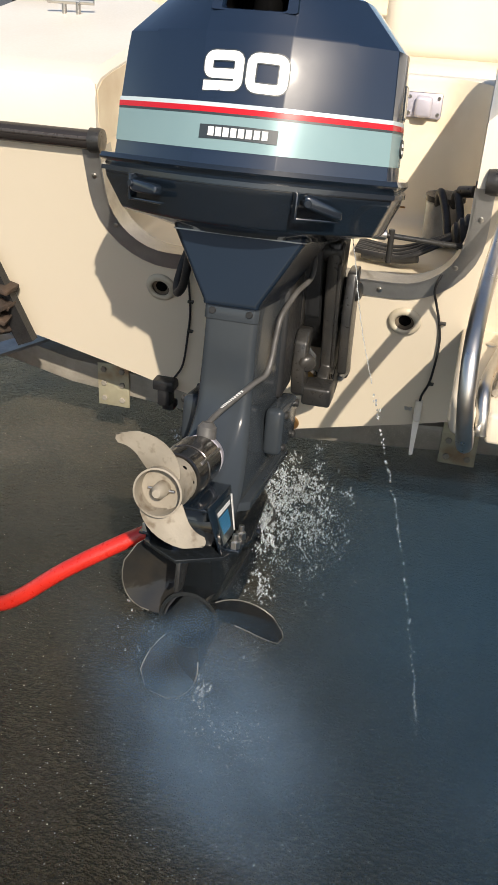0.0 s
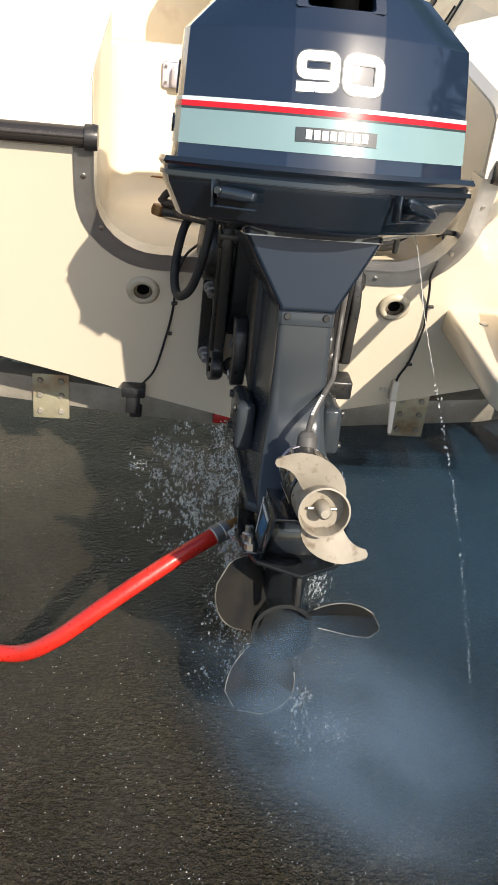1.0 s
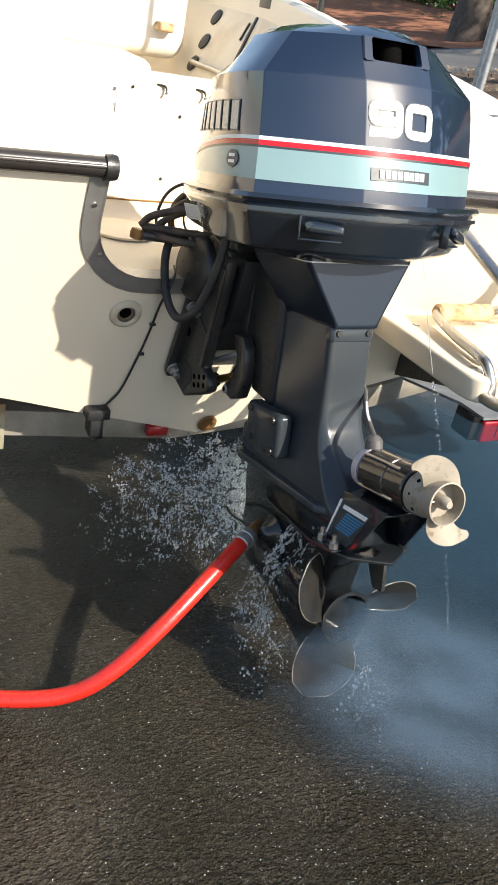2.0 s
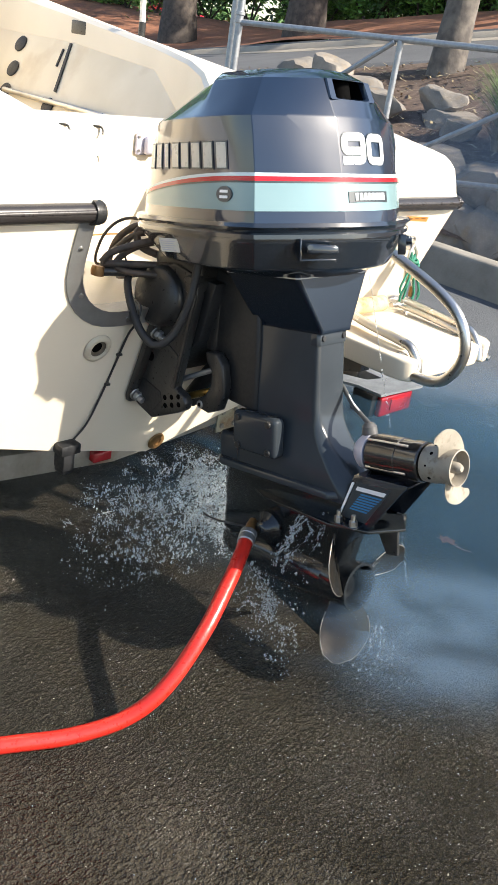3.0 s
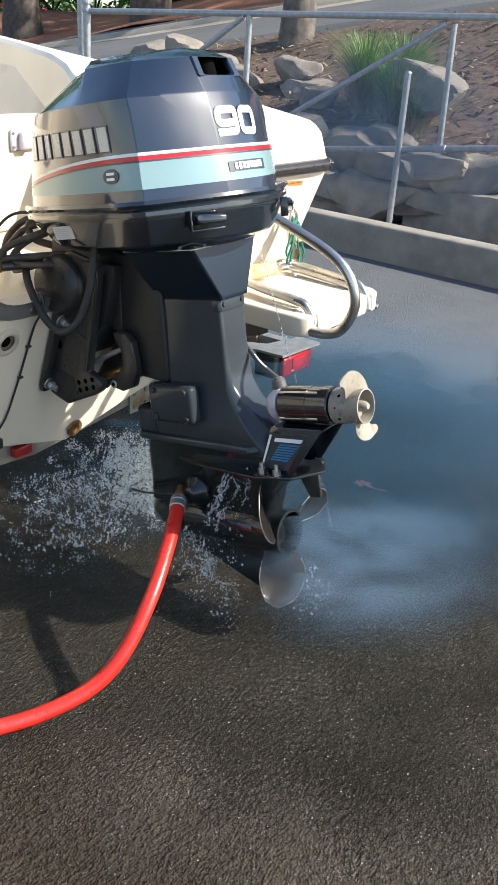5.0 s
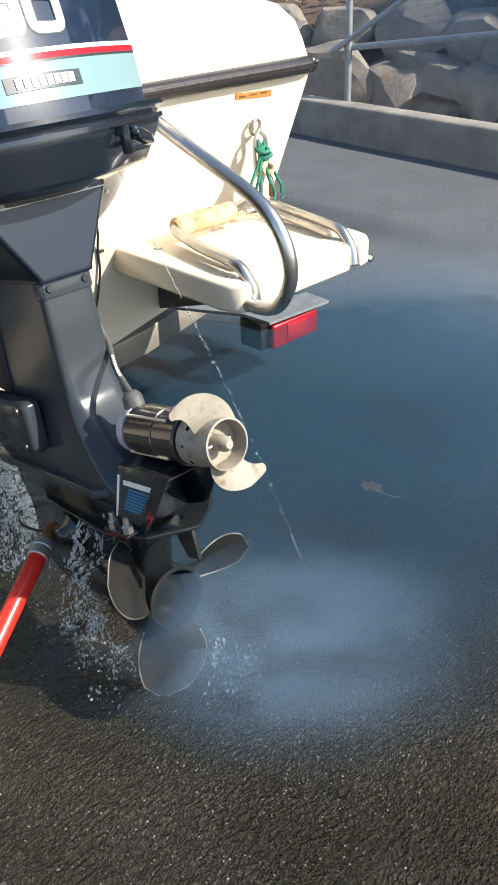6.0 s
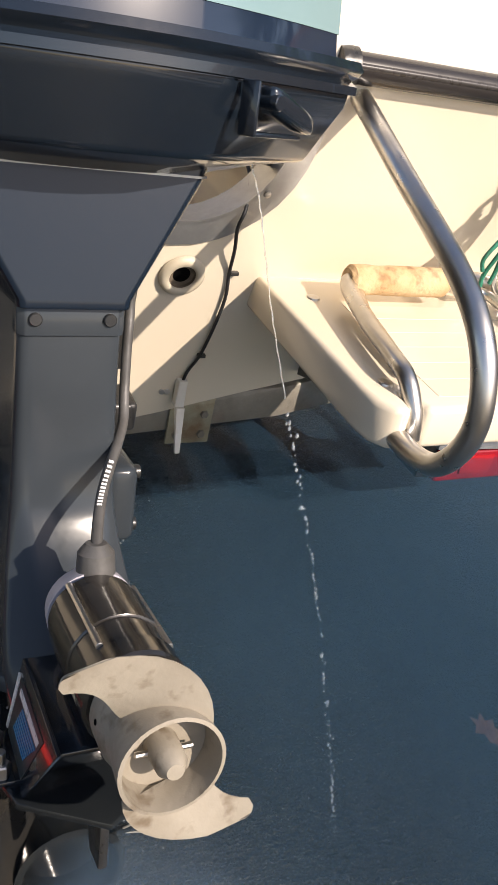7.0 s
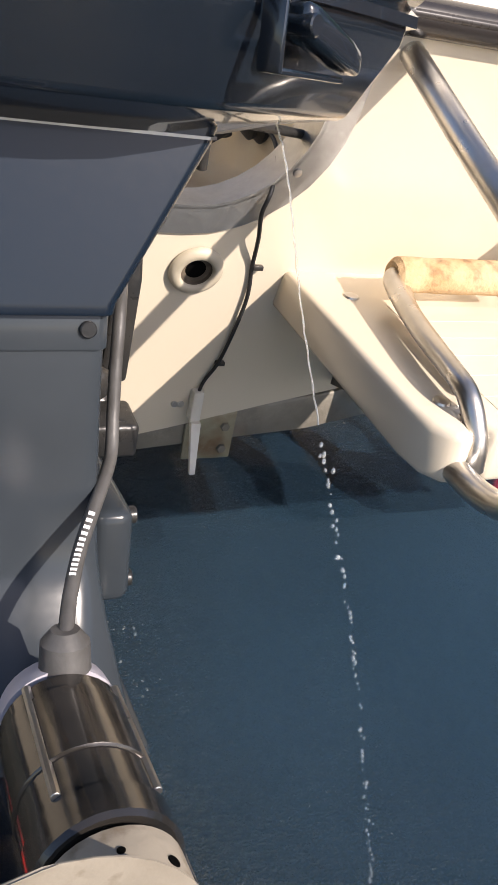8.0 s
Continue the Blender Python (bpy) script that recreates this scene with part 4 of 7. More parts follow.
part("rod_clamp", rod((0.225, -0.082, 0.835), (0.225, -0.082, 0.77), 0.006), BRACKET, motor)


# ---- trolling motor on the cavitation plate ----
troll = thing("trolling_motor", OUT @ Vector((0, -0.12, -0.367)), "small black electric thruster with chalky white propeller bolted above the plate", "trolling motor")
AX = OUT @ frame_at((0, -0.100, -0.228), (0, -0.996, 0.07))
body = part("housing", turned([(0.034, 0.0), (0.0385, 0.006), (0.0385, 0.105), (0.036, 0.108)], AX @ Matrix.Translation((0, 0, 0.030)), 32), MOTOR_BLACK, troll, "glossy black motor tube")
part("front_cap", turned([(0.008, -0.006), (0.026, 0.0), (0.036, 0.012), (0.038, 0.030)], AX, 32), LILAC, body, "bare grey end cap", 60)
part("clamp_band", turned([(0.0385, 0.048), (0.0402, 0.049), (0.0402, 0.104), (0.0385, 0.105)], AX, 32), MOTOR_BLACK, body, "black clamp band round the tube")
part("rear_cap", turned([(0.037, 0.0), (0.0402, 0.003), (0.0402, 0.023), (0.038, 0.026)], AX @ Matrix.Translation((0, 0, 0.132)), 32), MOTOR_BLACK, body)
for k in range(4):
    m = AX @ Matrix.Rotation(radians(35 + 90 * k), 4, "Z") @ Matrix.Translation((0.0385, 0, 0.035))
    part("through_bolt", moved(rod((0, 0, 0), (0, 0, 0.095), 0.003, 8), m), STEEL, body)
cone = part("propeller_cone", turned([(0.034, 0.0), (0.0370, 0.003), (0.0372, 0.028), (0.0350, 0.034), (0.0345, 0.045), (0.0366, 0.070), (0.0338, 0.0705), (0.0315, 0.046), (0.010, 0.044)], AX @ Matrix.Translation((0, 0, 0.160)), 36), DIRTY_WHITE, troll, "chalky white propeller cone with small vent holes")
for k in range(9):
    m = AX @ Matrix.Rotation(radians(40 * k + 12), 4, "Z") @ Matrix.Translation((0.0364, 0, 0.178 + 0.006 * (k % 2)))
    part("vent_hole", moved(rod((0, 0, 0), (0.0013, 0, 0), 0.0022 + 0.0014 * (k % 2), 10), m), VOID_SHADE, cone)
part("propeller_nut", turned([(0.004, 0.0), (0.012, 0.001), (0.011, 0.026), (0.006, 0.034)], AX @ Matrix.Translation((0, 0, 0.201)), 20), DIRTY_WHITE, cone)
part("shear_pin", moved(rod((-0.02, 0, 0.212), (0.02, 0, 0.212), 0.0022, 8), AX), STEEL, cone)


def swept_blade(m, n=11, across=7):
    """A thruster blade: a broad root wrapped over the cone, curling round to one narrow tip."""
    top, low = [], []
    for i in range(n):
        k = i / (n - 1)
        r = 0.0345 + 0.0628 * k
        th0, th1 = -52 + 9 * math.sin(math.pi * k), 55 - 88 * k ** 0.92
        if i == n - 1:
            th0, th1 = th0 + 4, th1 - 6
        a, b = [], []
        for j in range(across):
            th = th0 + (th1 - th0) * j / (across - 1)
            y = -0.00022 * th * (1 - 0.5 * k) - 0.010 * k - 0.004
            rr = r + 0.004 * math.sin(math.pi * j / (across - 1)) * k
            t = (0.0024 - 0.0014 * k) * math.sin(math.pi * (0.12 + 0.76 * j / (across - 1)))
            for out, d in ((a, t), (b, -t)):
                out.append(m @ Vector((rr * math.sin(radians(th)), y + d, rr * math.cos(radians(th)))))
        top.append(a)
        low.append(b)
    return loft([a + b[::-1] for a, b in zip(top, low)])


for k in range(2):
    m = OUT @ Matrix.Translation((0, -0.305, -0.2135)) @ Matrix.Rotation(radians(180 * k), 4, "Y")
    part("blade", swept_blade(m), DIRTY_WHITE, cone, "", 60)
for sx in (-1, 1):
    q = [(sx * 0.062, -0.092, -0.366), (sx * 0.062, -0.175, -0.366), (sx * 0.056, -0.255, -0.255), (sx * 0.056, -0.128, -0.262)]
    p = [(x - sx * 0.004, y, z) for x, y, z in q]
    cheek = part("mount_cheek", bevel(loft([[OUT @ Vector(v) for v in q], [OUT @ Vector(v) for v in p]]), 0.001), BLACK_GLOSS, troll, "black folded mounting plate")
    qs = [Vector(v) for v in q]
    nrm = (qs[1] - qs[0]).cross(qs[2] - qs[0]).normalized()
    nrm = nrm if nrm.x * sx > 0 else -nrm
    at = lambda u, w, out: OUT @ (qs[0].lerp(qs[1], u).lerp(qs[3].lerp(qs[2], u), w) + nrm * out)
    def patch(u0, u1, w0, w1, out):
        ring = [(u0, w0), (u1, w0), (u1, w1), (u0, w1)]
        return loft([[at(u, w, 0.0002) for u, w in ring], [at(u, w, out) for u, w in ring]])
    part("plate_label", patch(0.10, 0.80, 0.10, 0.86, 0.0008), DECAL_DARK, cheek, "dark label with blue bars")
    part("label_title", patch(0.16, 0.76, 0.70, 0.78, 0.0014), DECAL_WHITE, cheek, smooth=0)
    for k in range(7):
        part("label_bar", patch(0.30 - 0.012 * k, 0.76 - 0.015 * k, 0.625 - 0.055 * k, 0.655 - 0.055 * k, 0.0014), DECAL_BLUE, cheek, smooth=0)
    part("label_edge", patch(0.02, 0.07, 0.12, 0.84, 0.0014), DECAL_WHITE, cheek, smooth=0)
    part("mount_foot", moved(box((min(sx * 0.060, sx * 0.087), -0.158, -0.3668), (max(sx * 0.060, sx * 0.087), -0.094, -0.3625), 0.001), OUT), BLACK_GLOSS, troll)
    for y in (-0.109, -0.147):
        bolt = part("mount_bolt", rod(OUT @ Vector((sx * 0.076, y, -0.366)), OUT @ Vector((sx * 0.076, y, -0.350)), 0.009, 6), STEEL, troll)
        part("bolt_end", rod(OUT @ Vector((sx * 0.076, y, -0.351)), OUT @ Vector((sx * 0.076, y, -0.338)), 0.0048, 10), STEEL, bolt)
part("mount_bridge", moved(box((-0.056, -0.245, -0.267), (0.056, -0.128, -0.2625), 0.001), OUT), BLACK_GLOSS, troll)
part("cable_gland", turned([(0.013, 0), (0.0165, 0.004), (0.0155, 0.022), (0.009, 0.030)], OUT @ frame_at((0.004, -0.118, -0.198), (0, 0.15, 1)), 18), CABLE_GREY, troll)
CABLE = [(0.004, -0.115, -0.172), (0.012, -0.088, -0.160), (0.026, -0.052, -0.146), (0.050, -0.008, -0.122), (0.062, 0.020, -0.112), (0.066, 0.036, -0.088), (0.068, 0.044, -0.050), (0.072, 0.056, -0.012), (0.084, 0.105, 0.022), (0.096, 0.180, 0.048), (0.080, 0.25, 0.11)]
cable = part("power_cable", tube([OUT @ Vector(p) for p in CABLE], 0.0050), CABLE_GREY, troll, "grey rubber power cable", 60)
line = spline([OUT @ Vector(p) for p in CABLE], 40)
for k in range(12):
    p, q = line[52 + 4 * k], line[54 + 4 * k]
    out = Vector((-0.35, -0.85, 0.35)).normalized()
    d = (q - p).normalized()
    side = d.cross(out).normalized()
    out = side.cross(d).normalized()
    part("printed_mark", loft([[p + side * 0.0022 + out * o, q + side * 0.0022 + out * o, q - side * 0.0022 + out * o, p - side * 0.0022 + out * o] for o in (0.0046, 0.0052)]), DECAL_WHITE, cable, smooth=0)

# ---- hose and flushing cups ----
hose = thing("garden_hose", (-0.57, -0.419, 0.0), "thick bright red water hose curving up from the wet ground", "hose")
HOSE = [(-0.098, -0.368, 0.278), (-0.135, -0.392, 0.268), (-0.202, -0.428, 0.240), (-0.304, -0.471, 0.180), (-0.401, -0.483, 0.098), (-0.475, -0.462, 0.042), (-0.57, -0.422, 0.018), (-0.661, -0.379, 0.017), (-0.76, -0.322, 0.017), (-1.0, -0.15, 0.017), (-1.4, 0.3, 0.017), (-1.9, 1.1, 0.017)]
part("tube", tube(HOSE, 0.0165, 18, 10), HOSE_RED, hose, "glossy red hose wall", 60)
d = Vector(HOSE[0]) - Vector(HOSE[1])
part("clamp", turned([(0.0175, -0.012), (0.0195, -0.010), (0.0195, 0.006), (0.0178, 0.008), (0.0195, 0.010), (0.0195, 0.022), (0.014, 0.024)], frame_at(HOSE[0], d), 22), ALU, hose, "shiny crimped metal ferrule")
part("coupling", turned([(0.011, 0.02), (0.0125, 0.03), (0.0125, 0.05), (0.010, 0.055), (0.010, 0.065)], frame_at(HOSE[0], d), 12), BRONZE, hose, "brown brass hose coupling")
muff = thing("flushing_cups", OUT @ Vector((-0.045, 0.11, -0.45)), "pair of black rubber flushing cups clipped over the gearcase", "flushing cups")
for sx in (-1, 1):
    c = OUT @ Vector((sx * 0.034, 0.115, -0.452))
    part("cup", turned([(0.037, 0.0), (0.040, 0.006), (0.036, 0.014), (0.024, 0.020), (0.018, 0.032), (0.013, 0.038)], frame_at(c, (sx, 0, 0)), 26), WET_BLACK, muff, "black rubber cup", 60)
    c2 = OUT @ Vector((sx * 0.060, 0.115, -0.452))
    part("spring_arm", tube([c2, OUT @ Vector((sx * 0.066, 0.18, -0.462)), OUT @ Vector((sx * 0.060, 0.27, -0.476)), OUT @ Vector((sx * 0.03, 0.35, -0.488)), OUT @ Vector((0, 0.36, -0.49))], 0.0027, 8), RUBBER, muff)

# ---- boat ----
boat = thing("boat", (0.0, 2.0, 0.30), "cream fibreglass motorboat with white deck and open engine well", "boat")
CUT, LOW, RAD = 0.366, 0.712, 0.125


def cutout(grow=0.0, top=0.93, n=8):
    """Half of the engine cutout's edge, from the top down to the middle."""
    w, lo = CUT + grow, LOW - grow
    r = RAD + grow
    pts = [(w, top), (w, lo + r)]
    pts += [(w - r + r * math.cos(a), lo + r - r * math.sin(a)) for a in [math.pi / 2 * k / n for k in range(1, n + 1)]]
    return pts + [(0.0, lo)]


def transom_face(pts, t0, t1):
    return loft([[Vector((x, rake(z) + t, z)) for x, z in pts] for t in (t0, t1)])


half = cutout()
bm = bmesh.new()
loops = []
for t in (0.0, 0.05):
    for sx in (-1, 1):
        inner = [bm.verts.new((sx * x, rake(z) + t, z)) for x, z in half]
        outer = [(0.905, 0.93), (0.858, 0.66), (0.842, 0.58), (0.825, 0.495), (0.72, 0.466), (0.58, 0.428), (0.44, 0.388), (0.3, 0.345), (0.2, 0.318), (0.1, 0.290), (0.0, 0.262)]
        out = [bm.verts.new((sx * x, rake(z) + t, z)) for x, z in outer]
        loops.append((inner, out))
        for a, b, c, e in zip(inner, inner[1:], out, out[1:]):
            bm.faces.new((a, b, e, c))
for i in (0, 1):
    (ia, oa), (ib, ob_) = loops[i], loops[i + 2]
    for ring_a, ring_b in ((ia, ib), (oa, ob_)):
        for a, b, c, e in zip(ring_a, ring_a[1:], ring_b, ring_b[1:]):
            bm.faces.new((a, b, e, c))
    bm.faces.new((ia[0], oa[0], ob_[0], ib[0]))
bmesh.ops.remove_doubles(bm, verts=bm.verts, dist=0.0005)
transom = part("transom", bm, GELCOAT, boat, "cream gelcoat transom", 40)
# hull shell
rings = []
for y, w, keel, chine, top in ((0.05, 1.0, 0.262, 0.503, 0.93), (1.0, 1.0, 0.262, 0.51, 1.0), (2.2, 0.98, 0.27, 0.56, 1.08), (3.4, 0.82, 0.36, 0.70, 1.16), (4.4, 0.45, 0.58, 0.88, 1.22), (5.0, 0.05, 0.95, 1.08, 1.27)):
    sec = [(0.905 * w, top), (0.858 * w, chine + (top - chine) * 0.37), (0.825 * w, chine - 0.008), (0.58 * w, keel + (chine - keel) * 0.69), (0.0, keel)]
    rings.append([Vector((x, y + (rake(z) if y < 0.1 else 0), z)) for x, z in sec + [(-x, z) for x, z in sec[-2::-1]]])
part("hull", loft(rings, (False, False), False), GELCOAT, boat, "cream gelcoat hull", 40)

# cutout trim: an aluminium strip on the face and over the lip
for name, g0, g1, t0, t1 in (("trim_strip", 0.0, 0.034, -0.004, 0.001), ("trim_lip", -0.003, 0.002, -0.004, 0.055)):
    a, b = cutout(g0), cutout(g1)
    a = [(x, z) for x, z in a] + [(-x, z) for x, z in a[-2::-1]]
    b = [(x, z) for x, z in b] + [(-x, z) for x, z in b[-2::-1]]
    bm = bmesh.new()
    quad = [[[bm.verts.new((x, rake(z) + t, z)) for x, z in line] for t in (t0, t1)] for line in (a, b)]
    for i in range(len(a) - 1):
        bm.faces.new((quad[0][0][i], quad[0][0][i + 1], quad[1][0][i + 1], quad[1][0][i]))
        bm.faces.new((quad[0][1][i], quad[0][1][i + 1], quad[1][1][i + 1], quad[1][1][i]))
        bm.faces.new((quad[0][0][i], quad[0][0][i + 1], quad[0][1][i + 1], quad[0][1][i]))
        bm.faces.new((quad[1][0][i], quad[1][0][i + 1], quad[1][1][i + 1], quad[1][1][i]))
    strip = part(name, bm, ALU, boat, "dull aluminium edging", 40)
    if name == "trim_strip":
        for x, z in ((0.383, 0.87), (0.352, 0.765), (0.21, 0.695), (0.07, 0.695)):
            for sx in (-1, 1):
                part("screw", turned([(0.0055, 0.0), (0.005, 0.002), (0.002, 0.003)], frame_at((sx * x, rake(z) - 0.004, z), (0, -1, -0.3)), 12), STEEL, strip)

# deck caps beside the cutout
for sx in (-1, 1):
    rings = []
    for y, h, xi in ((-0.097, 0.958, 0.366), (-0.096, 1.03, 0.366), (-0.088, 1.055, 0.366), (-0.065, 1.068, 0.366), (-0.02, 1.076, 0.366), (0.35, 1.128, 0.366), (0.50, 1.148, 0.42), (0.70, 1.168, 0.58), (0.90, 1.188, 0.70), (1.15, 1.214, 0.77), (1.7, 1.272, 0.79), (2.6, 1.36, 0.79)):
        o = 0.912
        sec = [(xi, 0.93), (xi, h - 0.014), (xi + 0.014, h), (0.83, h), (0.86, max(0.955, h - 0.02)), (0.885, max(0.953, h - 0.06)), (o - 0.008, 0.952), (o - 0.01, 0.93)]
        rings.append([Vector((sx * x, y, z)) for x, z in sec])
    part("deck_cap", loft(rings), WHITE_DECK, boat, "white moulded side deck", 32)
    rail_pts = [(sx * (0.366 if sx < 0 else 0.392), -0.094, 0.943), (sx * 0.60, -0.094, 0.943), (sx * 0.85, -0.094, 0.943), (sx * 0.898, -0.085, 0.944), (sx * 0.918, -0.04, 0.946), (sx * 0.92, 0.4, 0.97), (sx * 0.935, 1.6, 1.06), (sx * 0.90, 2.6, 1.13), (sx * 0.68, 3.6, 1.18)]
    rail = part("rub_rail", tube(rail_pts, 0.0195, 16, 8), RAIL_BLACK, boat, "black vinyl rub rail", 60)
    part("rail_insert", tube([(x + sx * 0.004 * (abs(x) > 0.9), y - 0.0165 * (y < 0), z + 0.004) for x, y, z in rail_pts], 0.0045, 10, 8), VINYL_GREY, rail, "worn grey insert", 60)
    part("rail_end", turned([(0.012, -0.012), (0.022, -0.011), (0.024, 0.0), (0.024, 0.012)], frame_at(rail_pts[0], (sx, 0, 0)), 20), BRACKET, rail)

# cream lining of the inner faces beside the cutout
for sx in (-1, 1):
    part("side_lining", loft([[Vector((sx * x, y, z)) for x, z in ((0.3645, 0.94), (0.3645, h - 0.016), (0.3655, h - 0.016), (0.3655, 0.94))] for y, h in ((-0.085, 1.050), (-0.06, 1.066), (-0.02, 1.074), (0.35, 1.126))]), INNER, boat, "cream inner face of the side deck", 0)

# the engine well
plan = [(-CUT, 0.0)] + [(-CUT, 0.36)] + [(-CUT + 0.12 - 0.12 * math.cos(a), 0.36 + 0.12 * math.sin(a)) for a in [math.pi / 2 * k / 8 for k in range(1, 9)]]
plan = plan + [(-x, y) for x, y in plan[::-1]]
rings = [[Vector((x * g, (y if y > 0.01 else rake(z) + 0.03) + o, z)) for x, y in plan] for z, g, o in ((0.700, 0.94, -0.02), (0.715, 0.985, -0.005), (0.75, 0.998, 0.0), (1.035, 1.0, 0.0), (1.045, 1.004, 0.004))]
part("well_wall", loft(rings, (True, False), False), INNER, boat, "cream moulded engine well, stained near the floor", 50)
part("well_ledge", box((-0.50, 0.482, 0.99), (0.50, 0.56, 1.043), 0.012, 3), WHITE_DECK, boat)
part("cockpit_wall", box((-0.72, 0.56, 0.45), (0.72, 0.58, 1.0), 0.004), INNER, boat)
part("cockpit_floor", box((-0.74, 0.58, 0.46), (0.74, 2.6, 0.50), 0.004), INNER, boat)
for sx in (-1, 1):
    part("cockpit_side", loft([[Vector((sx * x, y, z)) for x, z in ((0.425, 0.48), (0.665 + 0.546 * (0.137 + 0.11 * y), 1.08 + 0.11 * y), (0.80 + 0.05 * y, 1.08 + 0.11 * y), (0.80, 0.48))] for y in (0.56, 1.2, 1.9, 2.6)]), INNER, boat, "cream inner side of the cockpit")
part("bulkhead", box((-0.78, 2.6, 0.48), (0.78, 2.64, 1.34), 0.01), INNER, boat)
part("drain_plug_flange", turned([(0.024, 0.0), (0.026, 0.002), (0.024, 0.006), (0.013, 0.007), (0.012, 0.003)], frame_at((0.021, rake(0.294) - 0.001, 0.294), (0, -1, -0.3)), 24), BRONZE, boat, "tarnished bronze drain plug")
for sx in (-1, 1):
    m = frame_at((sx * 0.268, rake(0.627) - 0.002, 0.627), (0, -1, -0.3))
    scup = part("scupper", turned([(0.0195, -0.002), (0.0200, 0.006), (0.0225, 0.0085), (0.029, 0.0075), (0.0335, 0.004), (0.0345, 0.0)], m, 32, False), SCUPPER, boat, "yellowed plastic drain fitting", 60)
    part("scupper_hole", turned([(0.0196, 0.004), (0.0188, -0.0005), (0.0130, -0.0015)], m, 28, False), BORE, scup)
    part("scupper_throat", turned([(0.0135, -0.0016), (0.001, -0.0017)], m, 20), VOID_SHADE, scup, "", 0)
    # brackets on the well's back wall
    br = part("ladder_bracket", box((sx * 0.212 - 0.042, 0.470, 0.955), (sx * 0.212 + 0.042, 0.478, 1.012), 0.006), LILAC, boat, "lilac-grey metal bracket")
    part("bracket_hump", box((sx * 0.212 - 0.020, 0.452, 0.957), (sx * 0.212 + 0.020, 0.471, 1.006), 0.009, 3), LILAC, br)
    for dx in (-0.034, 0.034):
        for z in (0.966, 1.002):
            part("bracket_screw", rod((sx * 0.212 + dx, 0.470, z), (sx * 0.212 + dx, 0.467, z), 0.004, 10), STEEL, br)
for x in (-0.05, 0.053):
    part("hook", tube([(x - 0.02, 0.482, 1.022), (x, 0.475, 1.020), (x + 0.004, 0.468, 1.010), (x, 0.466, 1.004)], 0.003, 8), BRACKET, boat, "small dark hook")
for x, z in ((-0.13, 1.01), (0.0, 0.955), (-0.03, 0.80), (0.07, 0.79)):
    part("screw_head", rod((x, 0.479, z), (x, 0.476, z), 0.004, 10), BRACKET, boat)
part("access_plate", turned([(0.085, 0.0), (0.084, 0.005), (0.070, 0.006)], frame_at((-0.17, 0.34, 0.703), (0, 0, 1)), 40), INNER, boat, "round inspection plate in the well floor")
part("well_seam", tube([(-0.30, 0.478, 0.745), (-0.1, 0.478, 0.742), (0.2, 0.478, 0.742)], 0.0025, 6), BRONZE, boat, "tan sealant line")
bottle = part("oil_bottle", turned([(0.04, 0.0), (0.042, 0.01), (0.042, 0.095), (0.036, 0.102)], frame_at((0.300, 0.33, 0.705), (0, 0, 1)), 24), GALV, boat, "grey filter canister in the well")
part("bottle_lid", turned([(0.046, 0.0), (0.046, 0.012), (0.02, 0.016)], frame_at((0.300, 0.33, 0.805), (0, 0, 1)), 24), BRACKET, bottle)
# cable loom: lies across the well floor and rises into a rubber boot in the well's side
boot = part("cable_boot", turned([(0.040, 0.0), (0.041, 0.006), (0.034, 0.012), (0.036, 0.020), (0.028, 0.026), (0.029, 0.033), (0.019, 0.040)], frame_at((0.372, 0.105, 0.795), (-1, 0.0, -0.28)), 28), RUBBER, boat, "black ribbed rubber cable boot", 60)
for k in range(7):
    a, j = k / 6 - 0.5, k % 2
    part("well_cable", tube([(0.335, 0.105 + 0.016 * a, 0.782 + 0.006 * j), (0.300, 0.112 + 0.045 * a, 0.762 + 0.006 * j), (0.255, 0.125 + 0.075 * a, 0.738 + 0.005 * j), (0.205, 0.150 + 0.085 * a, 0.722 + 0.003 * j), (0.130, 0.190 + 0.080 * a, 0.719)], 0.0056, 8), RUBBER, boat, "black cable bundle", 60)
part("loom_sleeve", tube([(0.270, 0.090, 0.734), (0.235, 0.098, 0.724), (0.195, 0.108, 0.722), (0.150, 0.118, 0.722)], 0.0095, 12), BRACKET, boat, "corrugated black loom sleeve", 60)
for k in range(2):
    part("filter_hose", tube([(0.285 + 0.035 * k, 0.30, 0.80), (0.29 + 0.035 * k, 0.27, 0.835), (0.31 + 0.03 * k, 0.22, 0.80), (0.325 + 0.02 * k, 0.17, 0.745)], 0.009, 10), RUBBER, boat, "black filter hose", 60)
part("hose_fitting", rod((0.33, 0.27, 0.84), (0.364, 0.24, 0.85), 0.013), BRACKET, boat)
part("deck_block", box((-0.86, 0.50, 1.130), (-0.74, 0.58, 1.165), 0.008, 3), BRACKET, boat, "black pad on the side deck")
for x, y in ((-0.63, 0.37), (0.73, 0.11)):
    z = 1.076 + 0.14 * (y + 0.02)
    cl = part("deck_cleat", rod((x - 0.055, y - 0.01, z + 0.026), (x + 0.055, y + 0.01, z + 0.026), 0.006), STEEL, boat, "steel deck cleat")
    for dx in (-0.018, 0.018):
        part("cleat_post", rod((x + dx, y, z - 0.01), (x + dx, y, z + 0.026), 0.006), STEEL, cl)

